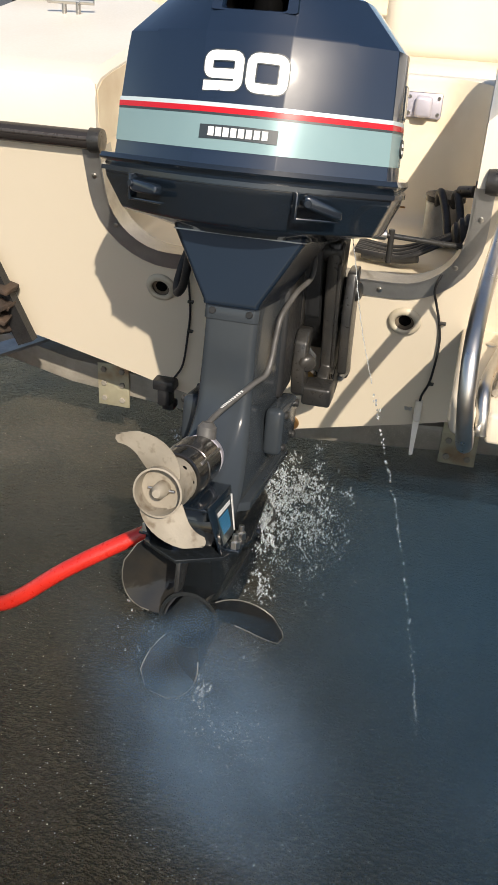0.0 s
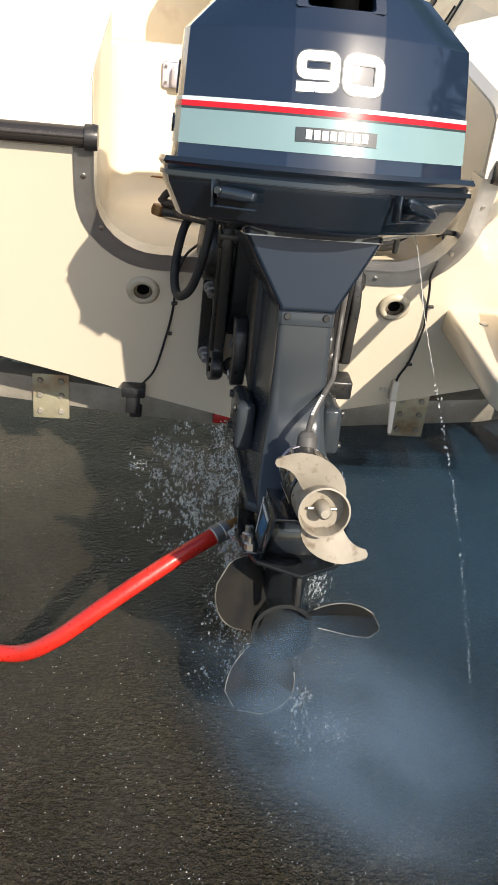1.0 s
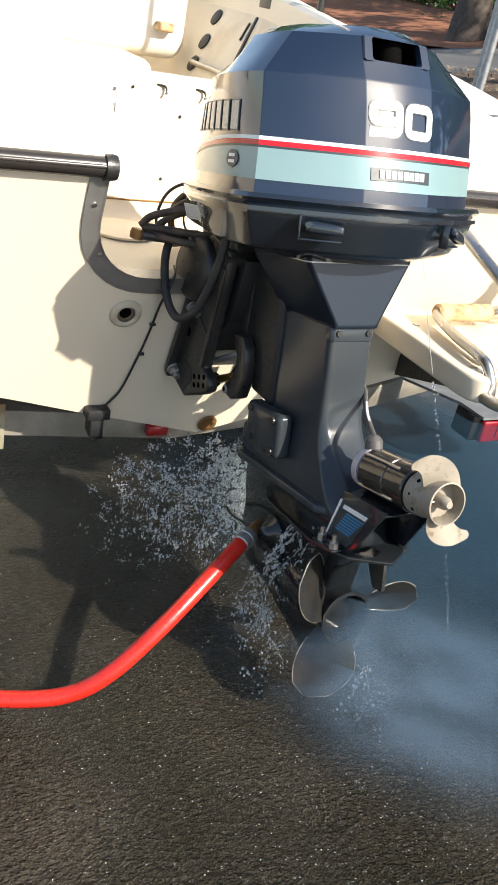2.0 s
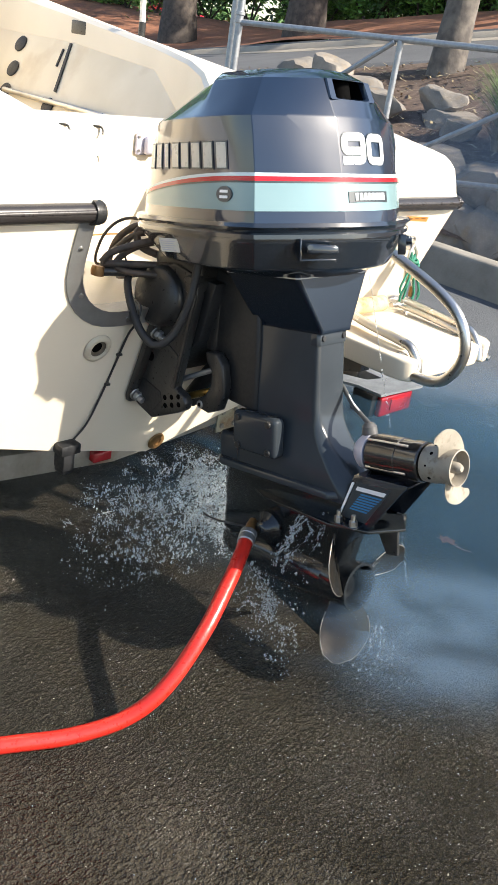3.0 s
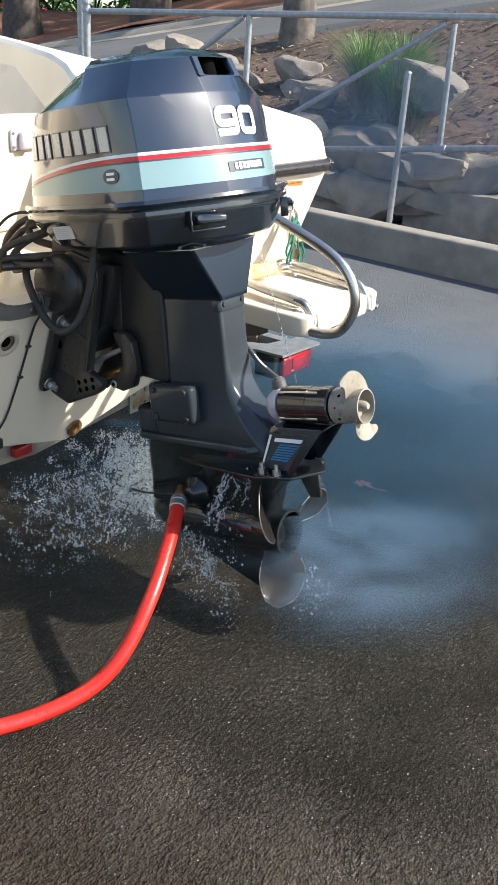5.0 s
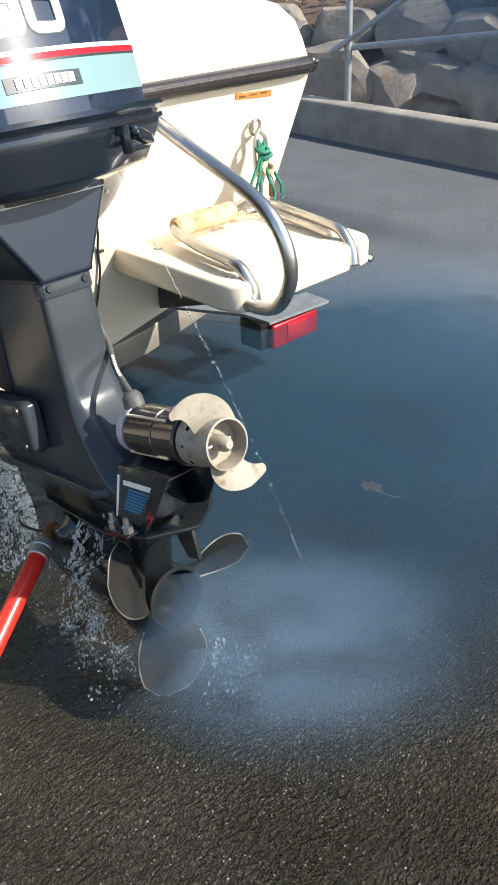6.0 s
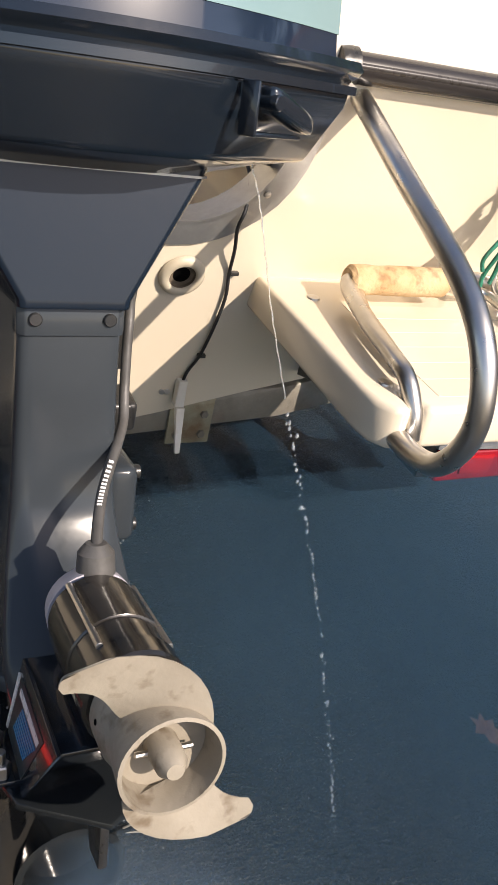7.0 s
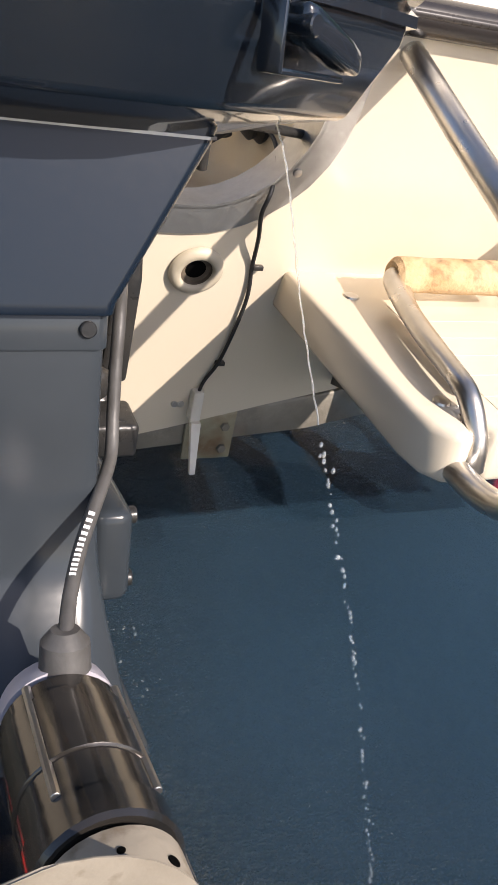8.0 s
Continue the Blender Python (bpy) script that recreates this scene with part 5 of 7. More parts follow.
# starboard inner wall fittings
IN = Vector((-0.8777, 0, 0.4792))
inner_at = lambda y, z, out=0.0: Vector((0.665 + 0.546 * (z - 0.943), y, z)) + IN * out
# Raised black discs and strips stand in for the shade of holes and slots.
for y, z in ((2.02, 1.126), (1.99, 1.03), (1.97, 0.943), (1.643, 0.931)):
    part("gauge_hole", turned([(0.034, 0.0), (0.034, 0.006), (0.028, 0.008)], frame_at(inner_at(y, z, -0.002), IN), 24), RUBBER, boat, "round black disc in place of a hole")
part("stowed_rod", rod(inner_at(1.96, 0.943, 0.012), inner_at(1.25, 0.945, 0.014), 0.011), STEEL, boat, "steel rod stowed along the side")
part("slot", loft([[inner_at(y, z, o) for y, z in ((1.683, 1.163), (1.697, 1.163), (1.648, 0.985), (1.634, 0.985))] for o in (-0.002, 0.004)]), RUBBER, boat, smooth=0)
part("slot", loft([[inner_at(y, z, o) for y, z in ((1.716, 1.138), (1.724, 1.138), (1.715, 1.073), (1.707, 1.073))] for o in (-0.002, 0.004)]), RUBBER, boat, smooth=0)
part("latch", box((0.785, 1.60, 1.20), (0.835, 1.70, 1.25), 0.006), BRACKET, boat, "black latch under the gunwale")
part("pole_socket", rod((0.84, 1.33, 1.22), (0.84, 1.33, 1.28), 0.013), BRACKET, boat)
part("pole", rod((0.84, 1.33, 1.27), (0.82, 1.38, 2.3), 0.011), WHITE_PLASTIC, boat, "thin white pole on the gunwale")
# transom hardware
for pts in ([(-0.160, 0.03, 0.722), (-0.180, -0.025, 0.722), (-0.193, -0.042, 0.705), (-0.198, -0.034, 0.680), (-0.200, -0.016, 0.650), (-0.205, 0.012, 0.575), (-0.216, 0.030, 0.51), (-0.236, 0.055, 0.42), (-0.262, 0.068, 0.375)], [(0.355, 0.08, 0.785), (0.350, 0.02, 0.775), (0.328, -0.040, 0.745), (0.320, -0.043, 0.715), (0.328, -0.030, 0.680), (0.338, -0.006, 0.635), (0.345, 0.008, 0.58), (0.338, 0.036, 0.485), (0.325, 0.050, 0.44), (0.322, 0.060, 0.40)]):
    wire = part("wire", tube(pts, 0.0026, 8), RUBBER, boat, "black transducer wire", 60)
for x, z in ((-0.204, 0.60), (-0.212, 0.52), (0.343, 0.635), (0.338, 0.475)):
    part("wire_clip", box((x - 0.004, rake(z) - 0.008, z - 0.003), (x + 0.009, rake(z), z + 0.003), 0.001), BRACKET, boat)
part("transducer", joined(box((-0.310, 0.045, 0.346), (-0.256, 0.085, 0.372), 0.004), box((-0.300, 0.050, 0.302), (-0.268, 0.092, 0.350), 0.005), box((-0.292, 0.062, 0.286), (-0.262, 0.100, 0.306), 0.005)), SWIVEL, boat, "black transducer on a bracket")
part("speed_sensor", joined(box((0.314, 0.047, 0.375), (0.330, 0.066, 0.425), 0.003), loft([[Vector((0.322 + x * 0.007, 0.047 + y * 0.006, 0.378)) for x, y in ((-1, -1), (1, -1), (1, 1), (-1, 1))], [Vector((0.322 + x * 0.004, 0.026 + y * 0.003, 0.302)) for x, y in ((-1, -1), (1, -1), (1, 1), (-1, 1))]])), WHITE_PLASTIC, boat, "white plastic speed sensor")
for x in (0.295, 0.304):
    part("sensor_screw", rod((x, rake(0.395), 0.395), (x, rake(0.395) - 0.004, 0.395), 0.005, 10), STEEL, boat)
part("sticker", loft([[Vector((x, rake(z) - t, z)) for x, z in ((0.680, 0.8955), (0.790, 0.8890), (0.790, 0.9025), (0.680, 0.909))] for t in (0.0003, 0.0012)]), ORANGE, boat, "faded orange sticker", 0)
for k in range(3):
    part("sticker_bar", loft([[Vector((x, rake(z) - t, z)) for x, z in ((0.690 + 0.032 * k, 0.8985), (0.712 + 0.032 * k, 0.8972), (0.712 + 0.032 * k, 0.9012), (0.690 + 0.032 * k, 0.9025))] for t in (0.001, 0.0016)]), BRONZE, boat, smooth=0)
eye = part("eye_bolt", tube([(0.745 + 0.014 * math.sin(a), rake(0.83) - 0.012 - 0.004 * math.cos(a), 0.83 + 0.016 * math.cos(a)) for a in [2 * math.pi * k / 12 for k in range(13)]], 0.004, 8, 3), STEEL, boat, "steel eye bolt")

# helm seat inside the cockpit
seat = thing("helm_seat", (0.30, 1.95, 0.50), "white moulded boat seat on the cockpit floor", "seat")
part("seat_pod", box((-0.05, 1.75, 0.50), (0.42, 2.25, 0.95), 0.05, 4), INNER, seat)
part("seat_back", box((-0.10, 2.03, 0.93), (0.655, 2.23, 1.42), 0.07, 4), WHITE_DECK, seat)
part("grab_handle", box((0.50, 1.985, 1.04), (0.575, 2.04, 1.075), 0.012, 3), GRIP, seat, "tan grab handle")

# ---- boarding platform ----
plat = thing("boarding_platform", (0.60, -0.01, 0.60), "cream moulded boarding platform bolted to the transom", "platform")
out = [(0.386, 0.03), (0.385, -0.325), (0.391, -0.358), (0.407, -0.378), (0.428, -0.382), (0.434, -0.335), (0.446, -0.335), (0.450, -0.380), (0.722, -0.378), (0.728, -0.335), (0.742, -0.335), (0.750, -0.380), (0.785, -0.374), (0.806, -0.350), (0.814, -0.315), (0.818, 0.03)]
bm = prism(out, Matrix.Translation((0, 0, 0.572)), 0.058, 0.009, 3)
part("deck", bm, GELCOAT, plat, "cream moulded deck with two notches", 40)
for k in range(6):
    y = -0.118 - 0.043 * k
    part("tread_rib", box((0.482, y - 0.0200, 0.6285), (0.735, y + 0.0206, 0.6306), 0.0), GELCOAT, plat, smooth=0)
for x, y in ((0.444, -0.074), (0.425, -0.318), (0.773, -0.312), (0.77, -0.09)):
    part("screw_cap", turned([(0.010, 0.0), (0.009, 0.003), (0.004, 0.004)], frame_at((x, y, 0.6295), (0, 0, 1)), 16), STEEL, plat)
part("bracket_arm", loft([[Vector((x, y, z)) for x, z in ((0.52, 0.585), (0.56, 0.585), (0.56, 0.50), (0.52, 0.50))] if i else [Vector((x, 0.04, z)) for x, z in ((0.52, 0.585), (0.56, 0.585), (0.56, 0.44), (0.52, 0.44))] for i, y in ((0, 0.04), (1, -0.15))]), BRACKET, plat)
rail = part("grab_rail", tube([(0.438, -0.05, 0.915), (0.431, -0.10, 0.903), (0.416, -0.245, 0.860), (0.404, -0.392, 0.815), (0.401, -0.466, 0.775), (0.404, -0.499, 0.72), (0.410, -0.497, 0.665), (0.416, -0.464, 0.612), (0.419, -0.42, 0.592), (0.420, -0.36, 0.588)], 0.0135, 18, 8), STEEL, plat, "polished bent steel grab rail", 60)
part("rail_foot", box((0.421, -0.075, 0.895), (0.461, -0.060, 0.935), 0.004), STEEL, plat)
ladder = part("ladder_leg", tube([(0.444, -0.372, 0.585), (0.441, -0.366, 0.615), (0.437, -0.340, 0.648), (0.440, -0.30, 0.655), (0.452, -0.22, 0.656), (0.466, -0.15, 0.659), (0.476, -0.105, 0.664), (0.484, -0.093, 0.667), (0.50, -0.090, 0.668)], 0.0115, 14, 8), STEEL, plat, "folded steel ladder", 60)
part("ladder_leg", tube([(0.732, -0.376, 0.585), (0.735, -0.366, 0.615), (0.738, -0.335, 0.648), (0.742, -0.29, 0.655), (0.757, -0.184, 0.657), (0.765, -0.10, 0.660), (0.750, -0.066, 0.662), (0.715, -0.060, 0.664), (0.66, -0.085, 0.668)], 0.0115, 14, 8), STEEL, plat, "folded steel ladder", 60)
part("ladder_inner", tube([(0.458, -0.315, 0.640), (0.466, -0.25, 0.645), (0.480, -0.16, 0.649), (0.492, -0.11, 0.656)], 0.008, 12, 8), STEEL, plat, "", 60)
part("ladder_inner", tube([(0.722, -0.315, 0.640), (0.728, -0.25, 0.645), (0.738, -0.15, 0.649), (0.730, -0.095, 0.654), (0.69, -0.09, 0.657)], 0.008, 12, 8), STEEL, plat, "", 60)
part("tread_grip", turned([(0.016, 0.0), (0.0215, 0.006), (0.022, 0.03), (0.0208, 0.05), (0.022, 0.07), (0.022, 0.163), (0.016, 0.171)], frame_at((0.480, -0.091, 0.668), (1, 0.0, 0)), 20), GRIP, plat, "worn tan foam tread")
part("ladder_bolt", rod((0.790, -0.345, 0.585), (0.797, -0.376, 0.580), 0.009, 6), STEEL, plat)

# rope and shackle hanging from the eye bolt
tie = thing("mooring_tie", (0.745, -0.08, 0.82), "green and cream rope with steel snap links on an eye bolt", "rope")
part("snap_link", tube([(0.745, -0.085, 0.826), (0.762, -0.088, 0.80), (0.760, -0.086, 0.745), (0.745, -0.085, 0.722), (0.731, -0.086, 0.745), (0.730, -0.086, 0.80), (0.745, -0.085, 0.826)], 0.0045, 8, 6), STEEL, tie, "steel snap link", 60)
part("chain_link", tube([(0.757, -0.09, 0.735), (0.775, -0.094, 0.705), (0.772, -0.092, 0.668), (0.757, -0.09, 0.655), (0.743, -0.09, 0.668), (0.742, -0.09, 0.705), (0.757, -0.09, 0.735)], 0.0045, 8, 6), STEEL, tie, "steel link", 60)
part("link_sleeve", rod((0.774, -0.093, 0.675), (0.774, -0.093, 0.705), 0.008), BRONZE, tie)
rng = random.Random(21)
for k in range(6):
    x0, x1 = 0.745 + rng.uniform(-0.012, 0.012), 0.745 + (-0.030 if k % 2 else 0.036) + rng.uniform(-0.014, 0.022)
    z1 = 0.715 - 0.055 * rng.random() if k < 6 else 0.65
    mid = Vector(((x0 + x1) / 2 + rng.uniform(-0.010, 0.010), -0.100 - 0.012 * rng.random(), (0.795 + z1) / 2 + rng.uniform(-0.01, 0.01)))
    part("strand", tube([(x0, -0.088, 0.800 + rng.uniform(-0.006, 0.006)), (x0 + rng.uniform(-0.012, 0.012), -0.098, 0.775), mid, (x1 + rng.uniform(-0.005, 0.005), -0.104, z1 + 0.02), (x1, -0.104, z1)], 0.0034, 8), ROPE_GREEN, tie, "green braided rope", 60)
for k in range(2):
    c = Vector((0.742 + 0.008 * k, -0.098, 0.785 - 0.014 * k))
    part("wrap", tube([c + Vector((0.015 * math.cos(a), 0.010 * math.sin(a), 0.004 * math.sin(a + k))) for a in [2 * math.pi * j / 10 for j in range(11)]], 0.0046, 8, 3), ROPE_GREEN, tie, "green braided rope", 60)
part("knot", joined(*[tube([Vector((0.748, -0.10, 0.745)) + Vector((0.016 * math.cos(a + k), 0.010 * math.sin(2 * a + k), 0.012 * math.sin(a + k))) for a in [2 * math.pi * j / 10 for j in range(11)]], 0.0055, 6, 3) for k in range(3)]), ROPE_CREAM, tie, "frayed cream rope knot", 60)

# ---- trailer ----
trailer = thing("boat_trailer", (0.0, 1.2, 0.0), "galvanised boat trailer with rust stains under the hull", "trailer")


def vbeam(y, dz=0.0):
    return [Vector((x, y, z + dz)) for x, z in ((-0.95, 0.335), (-0.62, 0.262), (-0.30, 0.232), (0.0, 0.205), (0.30, 0.232), (0.62, 0.262), (0.95, 0.335))]


rings = [[p + Vector((0, dy, dz)) for dy, dz in ((-0.035, -0.035), (0.035, -0.035), (0.035, 0.035), (-0.035, 0.035))] for p in vbeam(0.275)]
part("cross_beam", bevel(loft(rings), 0.004, 2, 40), GALV_RUST, trailer, "rust-stained galvanised crossbeam")
for sx in (-1, 1):
    part("side_rail", bevel(loft([[Vector((sx * x + dx, y, z + dz)) for dx, dz in ((-0.03, -0.04), (0.03, -0.04), (0.03, 0.04), (-0.03, 0.04))] for x, y, z in ((0.93, 0.12, 0.335), (0.93, 2.8, 0.335), (0.1, 5.6, 0.335))]), 0.004), GALV_RUST, trailer)
    part("bunk", box((sx * 0.50 - 0.05, 0.33, 0.30), (sx * 0.50 + 0.05, 2.9, 0.372), 0.01), RUBBER, trailer, "black carpeted bunk")
    part("stay", box((sx * 0.50 - 0.025, 1.9, 0.22), (sx * 0.50 + 0.025, 2.0, 0.34), 0.003), GALV, trailer)
    w = part("wheel", turned([(0.19, -0.075), (0.28, -0.07), (0.30, -0.04), (0.30, 0.04), (0.28, 0.07), (0.19, 0.075)], frame_at((sx * 1.12, 2.3, 0.30), (1, 0, 0)), 32), RUBBER, trailer, "black trailer tyre")
    part("rim", turned([(0.02, -0.05), (0.18, -0.03), (0.19, 0.03), (0.02, 0.05)], frame_at((sx * 1.12, 2.3, 0.30), (1, 0, 0)), 24), GALV, w)
part("axle", rod((-1.1, 2.3, 0.30), (1.1, 2.3, 0.30), 0.025), GALV, trailer)
part("tongue", rod((0, 5.5, 0.335), (0, 6.6, 0.40), 0.04), GALV, trailer)
part("jockey_leg", rod((0, 6.3, 0.0), (0, 6.3, 0.5), 0.03), GALV, trailer)
for x in (-0.494, 0.43):
    pl = part("bracket_plate", box((x - 0.045, 0.232, 0.178), (x + 0.045, 0.2385, 0.302), 0.002), ZINC, trailer, "bolted yellowish zinc plate")
    for dx in (-0.026, 0.026):
        for z in (0.200, 0.245, 0.285):
            part("plate_bolt", rod((x + dx, 0.233, z), (x + dx, 0.226, z), 0.0085, 6), GALV_RUST, pl)
for x in (-0.055,):
    part("marker_light", box((x - 0.030, 0.215, 0.196), (x + 0.030, 0.24, 0.226), 0.005, 3), LENS_DEEP, trailer, "small red marker light")
for sx in (-1, 1):
    part("lamp_arm", loft([[Vector((sx * x, y, z)) for x, y in ((0.775, -0.072), (0.985, -0.085), (0.99, 0.0), (0.84, 0.035), (0.70, 0.30), (0.63, 0.30), (0.770, 0.02))] for z in (0.346, 0.354)]), GALV, trailer, "grey lamp bracket")
    part("lamp_leg", box((sx * 0.93 - 0.02, -0.02, 0.30), (sx * 0.93 + 0.02, 0.16, 0.352), 0.003), GALV, trailer)
    case = part("lamp_case", box((min(sx * 0.765, sx * 0.975), -0.05, 0.268), (max(sx * 0.765, sx * 0.975), 0.03, 0.345), 0.006), BRACKET, trailer)
    part("lamp_lens", moved(box((min(sx * 0.790, sx * 0.960), -0.070, 0.270), (max(sx * 0.790, sx * 0.960), -0.048, 0.338), 0.008, 3), Matrix.Identity(4)), LENS_RED, case, "red tail lamp lens")
    part("lamp_reflector", box((min(sx * 0.84, sx * 0.91), -0.0735, 0.288), (max(sx * 0.84, sx * 0.91), -0.069, 0.328), 0.002), LENS_DEEP, case)
for k in range(5):
    part("leaf_spring", moved(box((-0.085 + 0.012 * k, -0.030, -0.006), (0.085 - 0.012 * k, 0.030, 0.006), 0.003), Matrix.Translation((-0.700 + 0.006 * k, -0.03, 0.600 - 0.026 * k)) @ Matrix.Rotation(radians((14, 31, 6, 24, 40)[k]), 4, "Y") @ Matrix.Rotation(radians((0, 14, -10, 8, -18)[k]), 4, "Z")), RUSTY, trailer, "rusty brown steel strap")
guide = [(-0.655, 0.68), (-0.602, 0.44), (-0.645, 0.42), (-0.700, 0.66)]
part("guide_board", loft([[Vector((x, rake(z) - t, z)) for x, z in guide] for t in (0.02, 0.045)]), RUBBER, trailer, "black carpeted guide board")
part("guide_pad", moved(turned([(0.02, 0), (0.042, 0.008), (0.048, 0.025), (0.040, 0.040), (0.02, 0.046)], Matrix.Identity(4), 14), Matrix.Translation((-0.705, -0.045, 0.545)) @ Matrix.Rotation(radians(80), 4, "X")), DUSTY, trailer, "bundle of dusty black strap", 60)


# ---- fence ----
fence = thing("pipe_fence", at_fence(0, 0.85, 0.15), "galvanised steel pipe fence behind the kerb", "fence")
TOP = lambda v: 1.50 - 0.03 * (v - 0.65)
MID = lambda v: 0.641 - 0.107 * (v - 0.55)
part("top_rail", rod(at_fence(0, -4.0, TOP(-4)), at_fence(0, 3.68, TOP(3.68)), 0.024, 14), GALV, fence)
part("mid_rail", rod(at_fence(0.02, -3.0, MID(-3.0)), at_fence(0.02, 2.2, MID(2.2)), 0.022, 14), GALV, fence)
for v, z0, z1, r, o in ((3.70, 0.0, 2.1, 0.032, 0.0), (3.80, 0.0, 2.1, 0.036, 0.06), (2.16, 0.0, 1.44, 0.024, 0.0), (0.85, 0.0, 1.13, 0.024, 0.0), (-1.0, 0.0, 1.52, 0.024, 0.0)):
    post = part("post", rod(at_fence(o, v, z0), at_fence(o, v, z1), r, 14), GALV, fence)
    part("cap", turned([(r + 0.001, -0.01), (r + 0.001, 0.004), (r * 0.6, 0.012), (0.004, 0.014)], frame_at(at_fence(o, v, z1), (0, 0, 1)), 14), GALV, post, "", 60)
for v in (3.70,):
    for z in (1.40, 1.46):
        part("clamp", turned([(0.038, 0), (0.042, 0.004), (0.042, 0.026), (0.038, 0.03)], frame_at(at_fence(0, v, z), (0, 0, 1)), 14), GALV, fence)
part("upright", rod(at_fence(0.02, 0.55, MID(0.55)), at_fence(0.02, 0.57, 1.46), 0.021, 14), GALV, fence)
part("tee_joint", turned([(0.026, -0.05), (0.032, -0.045), (0.032, 0.045), (0.026, 0.05)], frame_at(at_fence(0.02, 0.55, MID(0.55)), FV), 16), GALV, fence)
part("brace", rod(at_fence(-0.02, 2.3, 0.43), at_fence(-0.02, 0.62, 1.455), 0.019, 14), GALV, fence, "diagonal brace")
part("brace", rod(at_fence(-0.02, 3.35, 0.63), at_fence(-0.02, 2.20, 1.43), 0.019, 14), GALV, fence, "diagonal brace")


# ---- boulders ----
def boulder(p, size, seed, fine):
    rng = random.Random(seed)
    bm = bmesh.new()
    bmesh.ops.create_icosphere(bm, subdivisions=4 if fine else 3, radius=0.5)
    off = Vector((rng.uniform(0, 50), rng.uniform(0, 50), rng.uniform(0, 50)))
    planes = [(Vector((rng.uniform(-1, 1), rng.uniform(-1, 1), rng.uniform(-1, 1))).normalized(), rng.uniform(0.26, 0.38)) for _ in range(9)]
    planes += [(Vector((rng.uniform(-0.3, 0.3), 1, rng.uniform(-0.1, 0.35))).normalized(), 0.25), (Vector((rng.uniform(-0.3, 0.3), 0.2, 1)).normalized(), 0.30)]
    for v in bm.verts:
        c = v.co.copy()
        for n_, d_ in planes:
            over = c.dot(n_) - d_
            if over > 0:
                c -= n_ * over * 0.97
        c *= 1.5 + 0.12 * noise.noise(c * 3 + off) + 0.09 * noise.noise(c * 8 + off) + 0.05 * noise.noise(c * 21 + off) + 0.03 * noise.noise(c * 47 + off)
        v.co = c
    m = Matrix.Translation(p) @ Matrix.Rotation(math.atan2(FV.y, FV.x) + rng.uniform(-0.2, 0.2), 4, "Z") @ Matrix.Rotation(rng.uniform(-0.15, 0.15), 4, "Y") @ Matrix.Diagonal((*size, 1))
    return moved(bm, m)


ROCKS = [(0.30, 1.16, 0.15, 0.62, 0.50), (0.36, 1.04, 0.44, 0.46, 0.26), (0.34, 0.70, 0.45, 0.50, 0.30), (0.44, 0.40, 0.14, 1.05, 0.46), (0.36, 0.30, 0.43, 0.50, 0.32), (0.30, 0.49, 0.57, 0.18, 0.11), (0.34, 1.62, 0.16, 0.55, 0.50), (0.45, 1.42, 0.50, 0.40, 0.34), (0.55, 1.10, 0.62, 0.30, 0.20), (0.42, -0.30, 0.22, 0.75, 0.55), (0.9, 0.95, 1.00, 0.60, 0.34), (1.6, 2.45, 1.03, 0.34, 0.24), (1.5, 2.30, 0.82, 0.44, 0.30), (1.3, 2.1, 0.80, 0.30, 0.26), (0.5, 1.9, 0.55, 0.5, 0.36)]
ROCKS += [(2.2, 4.55, 1.02, 0.46, 0.34), (1.8, 3.85, 1.06, 0.40, 0.36), (2.0, 4.2, 0.98, 0.42, 0.30), (1.7, 3.5, 1.00, 0.50, 0.26), (1.4, 3.0, 0.92, 0.42, 0.26)]
rng = random.Random(4)
for k in range(26):
    v = 2.05 + 0.36 * k if k < 14 else -0.75 - 0.45 * (k - 14)
    ROCKS.append((0.30 + rng.uniform(-0.05, 0.1), v, 0.20 + rng.uniform(-0.06, 0.06), rng.uniform(0.45, 0.7), rng.uniform(0.42, 0.6)))
    if k % 2:
        ROCKS.append((0.5, v + 0.15, 0.56, rng.uniform(0.3, 0.5), rng.uniform(0.25, 0.35)))
for k, (o, v, z, w, h) in enumerate(ROCKS):
    solo("boulder", boulder(at_fence(o, v, z), (w, w * 0.8, h), 100 + k, k < 14), STONE, "rough brown-grey boulder in the garden bank", "rock", "", "boulders of the bank", 24)


# ---- plants ----
def tuft(p, height, count, spread, seed):
    rng = random.Random(seed)
    bm = bmesh.new()
    for _ in range(count):
        a, lean, h = rng.uniform(0, 2 * math.pi), rng.uniform(0.15, 1.0) * spread, height * rng.uniform(0.55, 1.0)
        d = Vector((math.cos(a), math.sin(a), 0))
        side = Vector((-d.y, d.x, 0)) * rng.uniform(0.003, 0.0055)
        base = Vector(p) + d * rng.uniform(0, 0.07)
        prev = None
        for i in range(5):
            k = i / 4
            q = base + d * lean * k * k + Vector((0, 0, h * (k - 0.28 * k * k)))
            w = side * (1 - 0.85 * k)
            pair = (bm.verts.new(q - w), bm.verts.new(q + w))
            if prev:
                bm.faces.new((prev[0], prev[1], pair[1], pair[0]))
            prev = pair
    return bm


